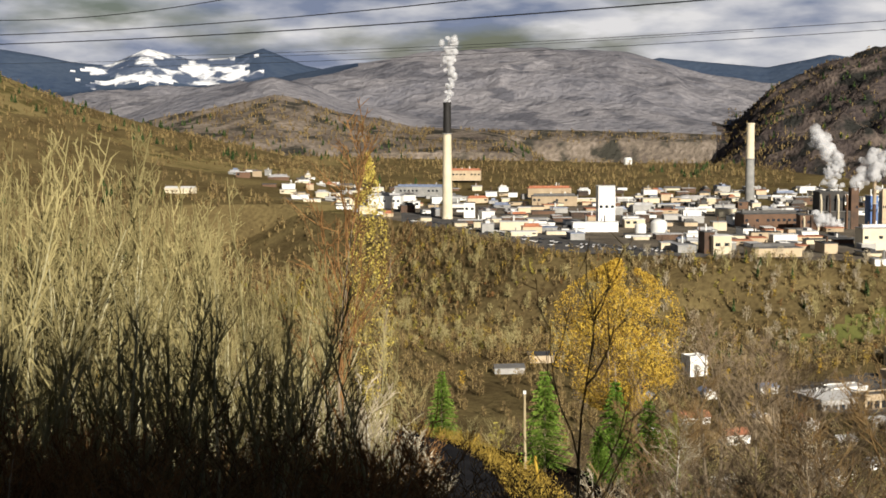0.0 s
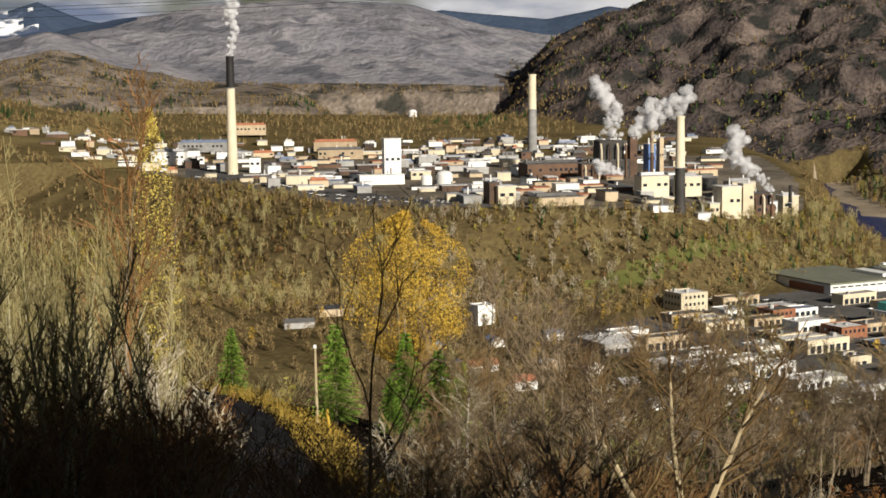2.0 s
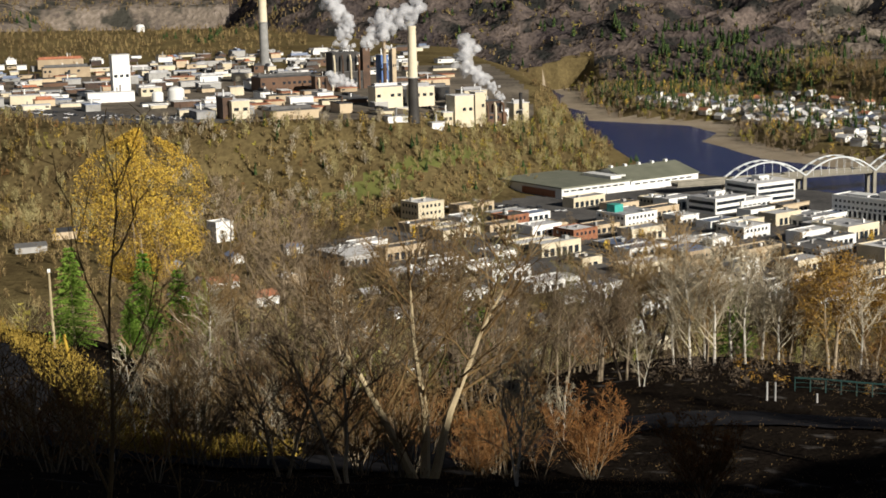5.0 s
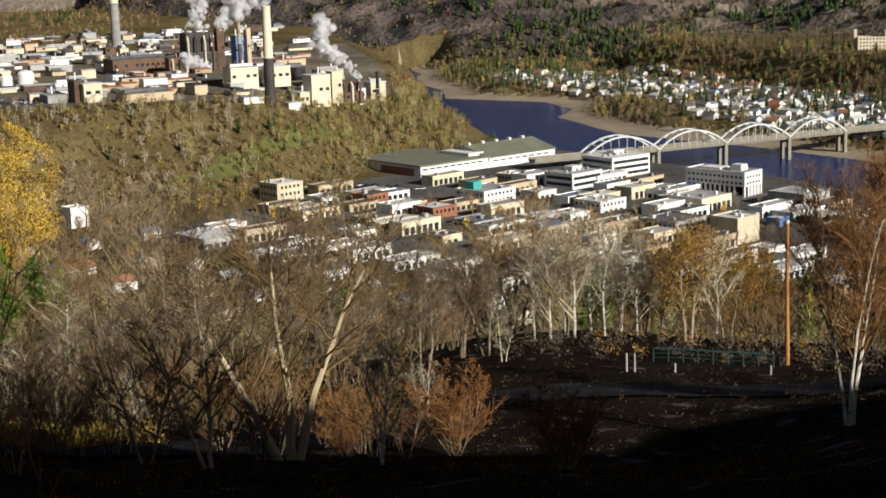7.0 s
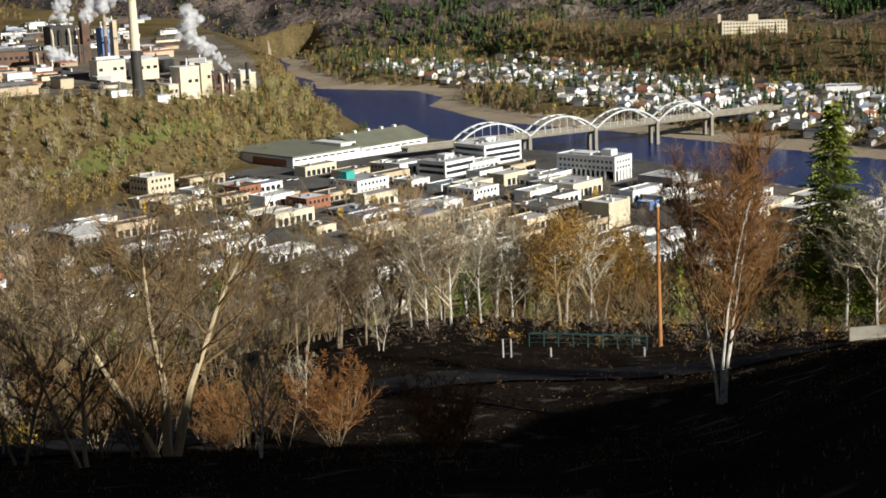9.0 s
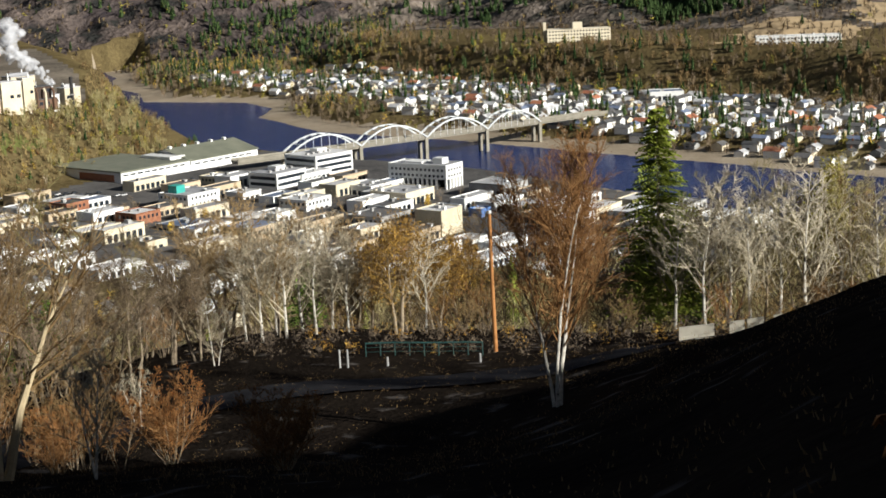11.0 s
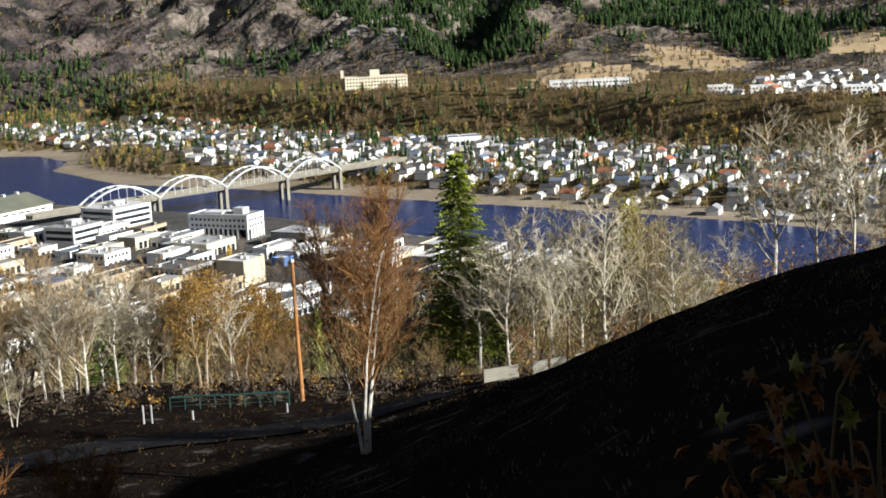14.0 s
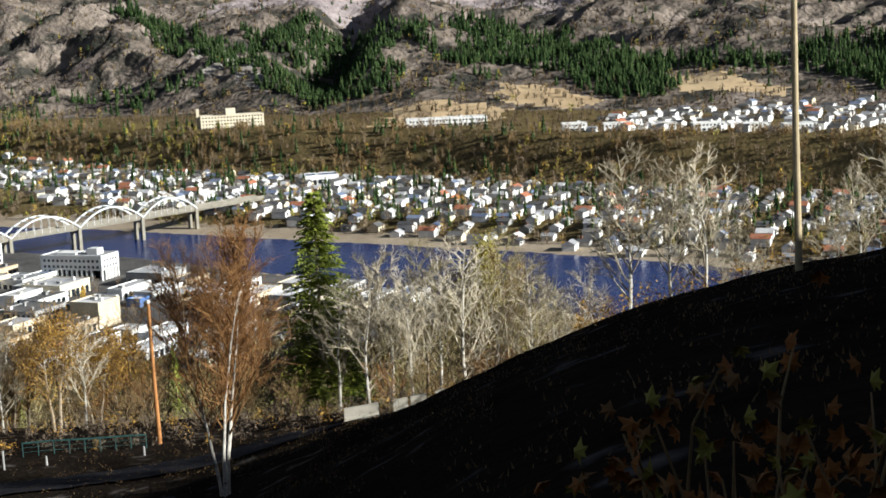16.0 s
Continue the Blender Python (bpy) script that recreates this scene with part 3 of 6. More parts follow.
# ---- bridge ----
def build_bridge():
    """Four steel arch pairs over a deck on concrete piers."""
    a, b = Vector((446, 999, 0)), Vector((671, 1022, 0))
    d = b - a
    length, turn = d.length, math.degrees(math.atan2(d.y, d.x))
    bridge = thing("arch_bridge", a.x, a.y, 0, turn, "pale steel arch bridge on concrete piers over the river", "bridge")
    part("deck", boxes((-40, -5, 16.6, length + 70, 5, 18.0), (-40, -5.3, 18.0, length + 70, -4.9, 19.2), (-40, 4.9, 18.0, length + 70, 5.3, 19.2),
                       (-40, -4, 15.4, length + 70, -3.2, 16.6), (-40, 3.2, 15.4, length + 70, 4, 16.6)), M["span"], bridge, "cream concrete deck with railings")
    ends = [0.0, 0.265, 0.52, 0.77, 1.0]
    for k in range(4):
        x0, x1 = ends[k] * length, ends[k + 1] * length
        arch = thing("arch", 0, 0, 0)
        arch.parent = bridge
        for side in (-5.6, 5.6):
            pts = [(x0 + (x1 - x0) * i / 18, side * (1 - 0.0), 17.5 + 11.2 * (1 - (2 * i / 18 - 1) ** 2)) for i in range(19)]
            part("rib", tube(bmesh.new(), pts, [0.75] * 19, 4), M["steel"], arch)
            for i in range(2, 17, 2):
                part("hanger", tube(bmesh.new(), [(pts[i][0], side, 17), pts[i]], [0.16, 0.16], 4), M["steel"], arch)
        for i in range(3, 16, 2):
            x, z = x0 + (x1 - x0) * i / 18, 17.5 + 11.2 * (1 - (2 * i / 18 - 1) ** 2)
            part("brace", boxes((x - 0.3, -5.6, z - 0.3, x + 0.3, 5.6, z + 0.3)), M["steel"], arch)
    for k, e in enumerate(ends):
        x = e * length
        gx = a.x + d.x * e
        gy = a.y + d.y * e
        z0 = min(height(gx, gy), 0) - 1.5
        part("pier", boxes((x - 1.3, -5.2, z0, x + 1.3, -2.9, 16.6), (x - 1.3, 2.9, z0, x + 1.3, 5.2, 16.6), (x - 1.2, -3.0, 13.4, x + 1.2, 3.0, 16.6)), M["span"], bridge)
    return bridge


build_bridge()

# ---- buildings ----
WINDOW = {}


def window_mesh(w, h):
    key = (round(w, 1), round(h, 1))
    if key not in WINDOW:
        bm = boxes((-w / 2, -0.06, 0, w / 2, 0.06, h))
        me = bpy.data.meshes.new("window")
        bm.to_mesh(me)
        bm.free()
        me.materials.append(M["glass"])
        WINDOW[key] = me
    return WINDOW[key]


def window_row(parent, w, d, z, ww, wh, gap, faces="sewn", margin=1.5):
    """Windows let a little way out of the walls of a w by d body, centred on its origin."""
    for face in faces:
        span, turn = (w, 0) if face in "sn" else (d, 90)
        n = max(1, int((span - 2 * margin + gap) / (ww + gap)))
        for k in range(n):
            u = (k - (n - 1) / 2) * (ww + gap)
            at = {"s": (u, -d / 2), "n": (u, d / 2), "e": (w / 2, u), "w": (-w / 2, u)}[face]
            part("window", window_mesh(ww, wh), M["glass"], parent, at=pose(at[0], at[1], z, 0, 0, turn))


def flat_building(x, y, w, d, h, turn, wall, roof, label, storeys=0, name="commercial_building", group="", clutter=0, faces="sew", z=None, category="building"):
    z = min(height(x + dx, y + dy) for dx in (-w / 3, w / 3) for dy in (-d / 3, d / 3)) - 0.4 if z is None else z
    b = thing(name, x, y, z, turn, label, category, group)
    h += 0.4
    part("wall", boxes((-w / 2, -d / 2, 0, w / 2, d / 2, h)), M[wall], b)
    p = 0.35
    part("parapet", boxes((-w / 2 - 0.1, -d / 2 - 0.1, h, w / 2 + 0.1, -d / 2 + p, h + 0.7), (-w / 2 - 0.1, d / 2 - p, h, w / 2 + 0.1, d / 2 + 0.1, h + 0.7),
                           (-w / 2 - 0.1, -d / 2 + p, h, -w / 2 + p, d / 2 - p, h + 0.7), (w / 2 - p, -d / 2 + p, h, w / 2 + 0.1, d / 2 - p, h + 0.7)), M[wall], b)
    part("roof", boxes((-w / 2 + p, -d / 2 + p, h - 0.1, w / 2 - p, d / 2 - p, h + 0.15)), M[roof], b)
    rng = random.Random(int(x * 13 + y * 7))
    for k in range(clutter):
        s = rng.uniform(1.0, 2.6)
        cx, cy = rng.uniform(-w / 2 + 3, w / 2 - 3), rng.uniform(-d / 2 + 3, d / 2 - 3)
        part("roof_unit", boxes((cx - s / 2, cy - s / 2, h + 0.15, cx + s / 2, cy + s * 0.7, h + 0.15 + rng.uniform(0.8, 2.2))), M[rng.choice(["white", "grey", "grey"])], b)
    if storeys:
        sh = h / storeys
        for s in range(storeys):
            if s == 0 and storeys < 3:
                window_row(b, w, d, 0.7, 3.0, sh * 0.55, 1.4, faces)
            else:
                window_row(b, w, d, s * sh + sh * 0.33, 1.6, sh * 0.42, 1.6, faces)
    return b


def gable_building(x, y, w, d, h, rise, turn, wall, roof, label, name="house", group="", category="house", z=None, windows=True, eave=0.5):
    """Walls with gable ends along the w axis, a roof of two slabs, windows and a door."""
    z = height(x, y) - 0.3 if z is None else z
    b = thing(name, x, y, z, turn, label, category, group)
    bm = bmesh.new()
    v = [bm.verts.new(p) for p in ((-w / 2, -d / 2, 0), (w / 2, -d / 2, 0), (w / 2, d / 2, 0), (-w / 2, d / 2, 0),
                                   (-w / 2, -d / 2, h), (w / 2, -d / 2, h), (w / 2, d / 2, h), (-w / 2, d / 2, h), (-w / 2, 0, h + rise), (w / 2, 0, h + rise))]
    for f in ((0, 1, 5, 4), (2, 3, 7, 6), (1, 2, 6, 9, 5), (3, 0, 4, 8, 7), (0, 3, 2, 1)):
        bm.faces.new([v[i] for i in f])
    part("wall", bm, M[wall], b)
    bm, t = bmesh.new(), 0.25
    o = eave * rise / (d / 2)
    prof = [(-d / 2 - eave, h - o), (0, h + rise), (d / 2 + eave, h - o), (d / 2 + eave, h - o + t), (0, h + rise + t), (-d / 2 - eave, h - o + t)]
    ra = [bm.verts.new((-w / 2 - eave, q, s + 0.02)) for q, s in prof]
    rb = [bm.verts.new((w / 2 + eave, q, s + 0.02)) for q, s in prof]
    for k in range(6):
        bm.faces.new((ra[k], ra[(k + 1) % 6], rb[(k + 1) % 6], rb[k]))
    for q in (ra, rb):
        bm.faces.new((q[0], q[1], q[4], q[5]))
        bm.faces.new((q[1], q[2], q[3], q[4]))
    part("roof", bm, M[roof], b)
    if windows:
        window_row(b, w, d, h * 0.4, 1.5, 1.2, 2.2, "sew")
    return b

# ---- downtown ----
TOWN = 24.0


def shop(x, y, px, h, wall, roof, label, storeys=2, clutter=2, turn=TOWN, deep=0.72, faces="sw", name="commercial_building"):
    """A flat-roofed block whose near corner faces the hillside; px is its breadth as seen, x and y its near foot."""
    w, d = px * 0.78, px * deep
    r = math.hypot(x, y)
    k = (w + d) * 0.3
    return flat_building(x + x / r * k, y + y / r * k, w, d, h, turn, wall, roof, label, storeys, name, "downtown blocks", clutter, faces, z=8.5)


shop(218, 946, 26, 13, "cream", "roof_grey", "cream three-storey stucco hotel block with small windows", 3)
shop(238, 921, 19, 6.5, "white", "roof_grey", "low white shop with big dark windows", 1, 1)
shop(263, 905, 22, 8, "brick", "roof_dark", "long red brick block with a dark roof", 2)
shop(281, 884, 21, 4.5, "tan", "roof_blue", "low tan store with a blue metal roof", 1, 1)
shop(282, 838, 24, 8.5, "brick", "roof_grey", "orange brick corner block beside the street", 2)
shop(246, 840, 24, 5, "tan", "roof_dark", "low brown store with a tar roof", 1, 2)
teal_block = shop(322, 862, 34, 11.5, "white", "roof_grey", "pale office block with a teal rooftop box", 3, 3)
part("rooftop_box", boxes((-9, 1, 12.05, -2, 8, 16.5)), M["teal"], teal_block, "teal clad rooftop box")
shop(373, 944, 23, 7, "cream", "roof_grey", "cream block with a flat gravel roof", 2)
shop(298, 801, 34, 4.5, "grey", "roof_blue", "low wide store with a blue-grey roof", 1, 3)
shop(312, 747, 31, 9, "tan", "roof_blue", "tan hall with a blue-grey roof", 2, 1)
shop(362, 877, 21, 6, "white", "roof_grey", "white low shop block", 1, 2)
shop(375, 816, 29, 7.5, "white", "roof_grey", "long white commercial block", 2, 4)
shop(347, 795, 21, 6, "white", "roof_grey", "white shop with a pale flat roof", 1, 2)
shop(426, 792, 36, 8.5, "cream", "roof_grey", "wide cream store with dark shop windows", 1, 4)
shop(376, 727, 33, 9.5, "grey", "roof_dark", "dark fronted store with white roof edge", 2, 3)
shop(396, 698, 24, 14, "cream", "roof_grey", "tall cream block with blank walls", 0, 3)
shop(390, 657, 17, 6, "white", "roof_grey", "long low white shed", 1, 0)
shop(429, 840, 30, 6.5, "white", "roof_grey", "white low block by the parking lot", 1, 3)
shop(481, 775, 34, 9, "grey", "roof_grey", "pale grey concrete block near the river", 1, 3)
shop(332, 719, 13, 8, "white", "roof_dark", "small white two-storey shop", 2, 0)
shop(441, 731, 12, 5, "blue_paint", "roof_grey", "small bright blue painted shop", 1, 0)
shop(455, 690, 22, 6, "tan", "roof_dark", "tan flat-roofed shop by the street", 1, 2)
shop(345, 655, 22, 7, "brick", "roof_grey", "brick shop with a gravel roof", 2, 2)
shop(300, 690, 20, 7, "white", "roof_grey", "white painted two-storey shop", 2, 2)
shop(425, 620, 24, 6, "grey", "roof_dark", "grey workshop with a tar roof", 1, 2)
shop(262, 765, 18, 6, "cream", "roof_dark", "cream shop with a tar roof", 1, 2)
shop(225, 800, 20, 6, "white", "roof_grey", "white painted corner shop", 1, 2)
shop(150, 815, 44, 6.5, "grey", "roof_grey", "large store with a pale flat roof", 1, 5)
shop(89, 916, 15, 13, "white", "roof_grey", "white three-storey blank-walled block", 0, 1)
shop(182, 702, 21, 6.5, "white", "roof_grey", "white shed with a pale roof", 1, 1)


def band_office(x, y, w, d, h, turn, floors, label):
    """An office of white bands with ribbons of dark glass between them."""
    b = thing("office_building", x, y, 8.6, turn, label, "office building")
    fh = h / floors
    part("core", boxes((-w / 2 + 0.3, -d / 2 + 0.3, 0, w / 2 - 0.3, d / 2 - 0.3, h)), M["glass"], b, "dark ribbon glazing")
    for f in range(floors):
        part("band", boxes((-w / 2, -d / 2, f * fh + fh * 0.52, w / 2, d / 2, f * fh + fh)), M["white"], b)
        if f == 0:
            part("band", boxes((-w / 2, -d / 2, 0, w / 2, d / 2, 0.9)), M["white"], b)
    for sx, sy in ((-1, -1), (1, -1), (-1, 1), (1, 1)):
        part("corner_pier", boxes((min(sx * w / 2, sx * (w / 2 - 1.2)) - 0.02, min(sy * d / 2, sy * (d / 2 - 1.2)) - 0.02, 0, max(sx * w / 2, sx * (w / 2 - 1.2)) + 0.02, max(sy * d / 2, sy * (d / 2 - 1.2)) + 0.02, h + 0.5)), M["white"], b)
    part("roof", boxes((-w / 2 + 0.4, -d / 2 + 0.4, h, w / 2 - 0.4, d / 2 - 0.4, h + 0.3)), M["roof_grey"], b)
    part("plant_room", boxes((-4, -3, h + 0.3, 5, 4, h + 3.2)), M["white"], b)
    for k in range(5):
        part("roof_unit", boxes((-w / 2 + 3 + k * 5, -4, h + 0.3, -w / 2 + 4.8 + k * 5, -2.2, h + 1.6)), M["grey"], b)
    return b


band_office(447, 947, 34, 30, 15.5, 18, 4, "white banded four-storey office by the bridge")
band_office(402, 915, 28, 24, 12.0, TOWN, 3, "cream banded three-storey office with dark glass")


def arcade_office():
    """White office: two rows of small windows over a tall arcade, open at one corner."""
    w, d, h = 19.0, 43.0, 16.0
    b = thing("office_building", 472, 846, 8.6, 26.6, "white five-storey office with a tall arcade", "office building")
    part("wall", boxes((-w / 2, -d / 2, 8.0, w / 2, d / 2, h)), M["white"], b)
    part("core", boxes((-w / 2 + 1.6, -d / 2 + 8, 0, w / 2 - 0.4, d / 2 - 1.6, 8.0)), M["glass"], b, "dark recessed ground floors")
    for k in range(13):
        y = -d / 2 + 0.7 + k * (d - 1.4) / 12
        if k != 1:
            part("column", boxes((-w / 2, y - 0.55, 0, -w / 2 + 1.2, y + 0.55, 8.0)), M["white"], b)
    for k in range(6):
        x = -w / 2 + 0.7 + k * (w - 1.4) / 5
        part("column", boxes((x - 0.5, -d / 2, 0, x + 0.5, -d / 2 + 1.2, 8.0)), M["white"], b)
        part("column", boxes((x - 0.5, d / 2 - 1.2, 0, x + 0.5, d / 2, 8.0)), M["white"], b)
    part("end_wall", boxes((-w / 2 + 4, -d / 2 + 1.3, 0, w / 2, -d / 2 + 2.2, 8.0), (w / 2 - 0.4, -d / 2 + 2.2, 0, w / 2, d / 2 - 1.3, 8)), M["white"], b)
    window_row(b, w, d, 9.2, 1.6, 1.5, 1.5, "sw", 1.0)
    window_row(b, w, d, 12.8, 1.6, 1.5, 1.5, "sw", 1.0)
    part("roof", boxes((-w / 2 + 0.5, -d / 2 + 0.5, h, w / 2 - 0.5, d / 2 - 0.5, h + 0.3)), M["roof_grey"], b)
    part("parapet", boxes((-w / 2 - 0.1, -d / 2 - 0.1, h, w / 2 + 0.1, -d / 2 + 0.4, h + 0.9), (-w / 2 - 0.1, d / 2 - 0.4, h, w / 2 + 0.1, d / 2 + 0.1, h + 0.9),
                           (-w / 2 - 0.1, -d / 2 + 0.4, h, -w / 2 + 0.4, d / 2 - 0.4, h + 0.9), (w / 2 - 0.4, -d / 2 + 0.4, h, w / 2 + 0.1, d / 2 - 0.4, h + 0.9)), M["white"], b)
    part("plant_room", boxes((-2, -14, h + 0.3, 5, -7, h + 4.0)), M["white"], b)
    part("skylight", boxes((-4, 0, h + 0.3, 6, 14, h + 1.4)), M["white"], b)


arcade_office()


def arena():
    """The ice arena: a long gabled hall, a flat front wing and a low link."""
    b = thing("arena", 326, 997, 8.2, 21.0, "long white arena hall with grey-green roofs", "arena")
    part("front_wing", boxes((1, 1, 0, 62, 74, 10.0)), M["white"], b)
    part("roof", boxes((0, 0, 10.0, 63, 75, 10.9)), M["roof_green"], b)
    part("canopy", boxes((0.5, 8, 3.5, 1.0, 44, 8.2)), M["brick"], b, "rust red end wall panel")
    part("link", boxes((40, 0.2, 0, 95, 6, 6.5)), M["white"], b)
    bm = bmesh.new()
    pts = [(64, 2), (128, 2), (128, 52), (64, 52)]
    lo = [bm.verts.new((x, y, 0)) for x, y in pts]
    hi = [bm.verts.new((x, y, 9.5)) for x, y in pts]
    for k in range(4):
        bm.faces.new((lo[k], lo[(k + 1) % 4], hi[(k + 1) % 4], hi[k]))
    g = [bm.verts.new((64, 27, 16)), bm.verts.new((128, 27, 16))]
    bm.faces.new((hi[3], hi[0], g[0]))
    bm.faces.new((hi[1], hi[2], g[1]))
    part("hall", bm, M["white"], b)
    for side in (1, -1):
        bm = bmesh.new()
        y0, y1 = 27, 27 - 26 * side
        vs = [(62, y0, 16.1), (129, y0, 16.1), (129, y1, 9.3), (62, y1, 9.3)]
        lo, hi = [bm.verts.new(v) for v in vs], [bm.verts.new((v[0], v[1], v[2] + 0.4)) for v in vs]
        bm.faces.new(lo), bm.faces.new(hi)
        for k in range(4):
            bm.faces.new((lo[k], lo[(k + 1) % 4], hi[(k + 1) % 4], hi[k]))
        part("roof_slope", bm, M["roof_green"], b)
    for k in range(9):
        part("window", window_mesh(4.6, 1.0), M["glass"], b, at=pose(5 + k * 6.2, 1.0, 7.4))
    for k in range(8):
        part("window", window_mesh(5.0, 1.0), M["glass"], b, at=pose(70 + k * 7, 2.0, 6.4))
    for k in range(5):
        part("roof_vent", boxes((66 + k * 13, 25.6, 16.2, 68 + k * 13, 28.4, 17.8)), M["white"], b)
    part("stair_block", boxes((52, 10, 10.9, 66, 40, 13.0)), M["white"], b)


arena()

# smaller blocks filling the streets
rng = random.Random(5)
taken = []


def clear(x, y, gap):
    if any((x - a) ** 2 + (y - b) ** 2 < gap * gap for a, b in taken):
        return False
    taken.append((x, y))
    return True


for ob in list(scene.objects):
    if ob.parent is None and ob.name.split(".")[0] in ("commercial_building", "office_building"):
        taken.append((ob.location.x, ob.location.y))
fills = [("white", "roof_grey", "white painted shop with a gravel roof"), ("cream", "roof_grey", "cream shop with a gravel roof"), ("white", "roof_blue", "white shop with a blue-grey roof"), ("tan", "roof_dark", "tan shop with a tar roof"),
         ("grey", "roof_grey", "grey concrete shop with a pale roof"), ("white", "roof_grey", "white shop with a bright roof"), ("white", "roof_dark", "white shop with a tar roof")]
c, s_ = math.cos(radians(TOWN)), math.sin(radians(TOWN))
for i in range(-16, 17):
    for j in range(-26, 27):
        u, v = i * 33 + rng.uniform(-2, 2), j * 17.0 + rng.uniform(-1.5, 1.5)
        x, y = 370 + u * c - v * s_, 800 + u * s_ + v * c
        if inside_distance(np.array([x]), np.array([y]), [(150, 870), (165, 690), (262, 640), (400, 575), (570, 575), (540, 800), (480, 800), (425, 960), (330, 985), (235, 985)])[0] < 6:
            continue
        if 326 < x < 460 and y > 975 or i % 4 == 0 or rng.random() > 0.92 or not clear(x, y, 17.5):
            continue
        wall, roof, words = rng.choice(fills)
        flat_building(x, y, rng.uniform(21, 31), rng.uniform(10, 14.5), rng.choice((4, 4.5, 5, 6, 7)), TOWN, wall, roof, words, 1, "commercial_building", "downtown blocks", rng.choice((0, 1, 1)), "s", z=height(x, y) - 0.5)

# ---- houses ----
HOUSE_KINDS, HOUSE_LOOKS = [], (("white", "roof_grey", "white house with a grey shingle roof"), ("cream", "roof_dark", "cream house with a dark roof"),
                               ("white", "roof_dark", "white house with a tar-dark roof"), ("tan", "roof_grey", "tan house with a grey roof"),
                               ("white", "roof_blue", "white house with a blue-grey roof"), ("white", "roof_red", "white house with a red roof"),
                               ("grey", "roof_dark", "grey house with a dark roof"), ("white", "roof_grey", "white bungalow with a pale roof"))
CHOICE = (0, 0, 1, 2, 2, 3, 4, 4, 6, 6, 7, 7, 0, 1, 2, 6, 4, 7, 5, 2, 6)
for k, (wall, roof, words) in enumerate(HOUSE_LOOKS):
    h = gable_building(3000 + 30 * k, -3000, 9 + k % 3 * 1.6, 7.5 + k % 2, 3.2 + (k % 3) * 1.0, 1.7 + (k % 2) * 0.6, 0, wall, roof, words, group="town houses", z=0, windows=False)
    for u in (-1.5,):
        part("window", window_mesh(2.6, 1.2), M["glass"], h, at=pose(u, -(7.5 + k % 2) / 2, 1.3))
    part("chimney", boxes((1.2, -0.4, 3.5, 2.0, 0.4, 6.6)), M["brick"], h)
    HOUSE_KINDS.append(h)

sites = []


def houses(outline, step_x, step_y, turn, chance, gap=10):
    """Sites for houses in rows over a plan outline."""
    xs, ys = [p[0] for p in outline], [p[1] for p in outline]
    c, s = math.cos(radians(turn)), math.sin(radians(turn))
    cx, cy = (min(xs) + max(xs)) / 2, (min(ys) + max(ys)) / 2
    n, m = int((max(xs) - min(xs)) / step_x * 0.8) + 2, int((max(ys) - min(ys)) / step_y * 0.8) + 2
    for i in range(-n, n + 1):
        for j in range(-m, m + 1):
            u, v = i * step_x + rng.uniform(-2.5, 2.5), j * step_y + rng.uniform(-4, 4)
            x, y = cx + u * c - v * s, cy + u * s + v * c
            if rng.random() > chance or inside_distance(np.array([x]), np.array([y]), outline)[0] < 0 or not clear(x, y, gap):
                continue
            sites.append((math.hypot(x, y), x, y, turn + rng.choice((0, 90, 180, 270)) + rng.uniform(-4, 4), rng.choice(CHOICE)))


# the flat across the river, the upper terrace, and streets under the camera's hill
houses([(800, 430), (745, 690), (705, 960), (690, 1060), (650, 1230), (690, 1330), (640, 1700), (700, 1760), (800, 1640), (830, 1470), (845, 1310), (885, 1160), (925, 1050), (940, 900), (985, 690), (1005, 430)],
       13.5, 24, 24, 0.88)
houses([(1025, 925), (1055, 800), (1085, 680), (1330, 640), (1330, 900), (1180, 1040)], 15, 27, 10, 0.7)
for px, py in [(a, b) for a in (120, 147, 174, 200, 228) for b in (590, 620, 652, 684)] + [(60, 850), (95, 855), (70, 780), (105, 790), (130, 760), (95, 735), (120, 870), (45, 745), (140, 725)]:
    x, y = px + rng.uniform(-6, 6), py + rng.uniform(-6, 6)
    if clear(x, y, 14):
        sites.append((math.hypot(x, y), x, y, 20 + rng.choice((0, 90)), rng.choice(CHOICE)))
sites.sort()
for k, h in enumerate(HOUSE_KINDS):
    r, x, y, turn, look_of = sites[k * 7]
    h.matrix_basis = pose(x, y, height(x, y) - 0.25, 0, 0, turn)
used = {k * 7 for k in range(8)}
for k, (r, x, y, turn, look_of) in enumerate(sites[:300]):
    if k not in used:
        copy_thing(HOUSE_KINDS[look_of], pose(x, y, height(x, y) - 0.25, 0, 0, turn))
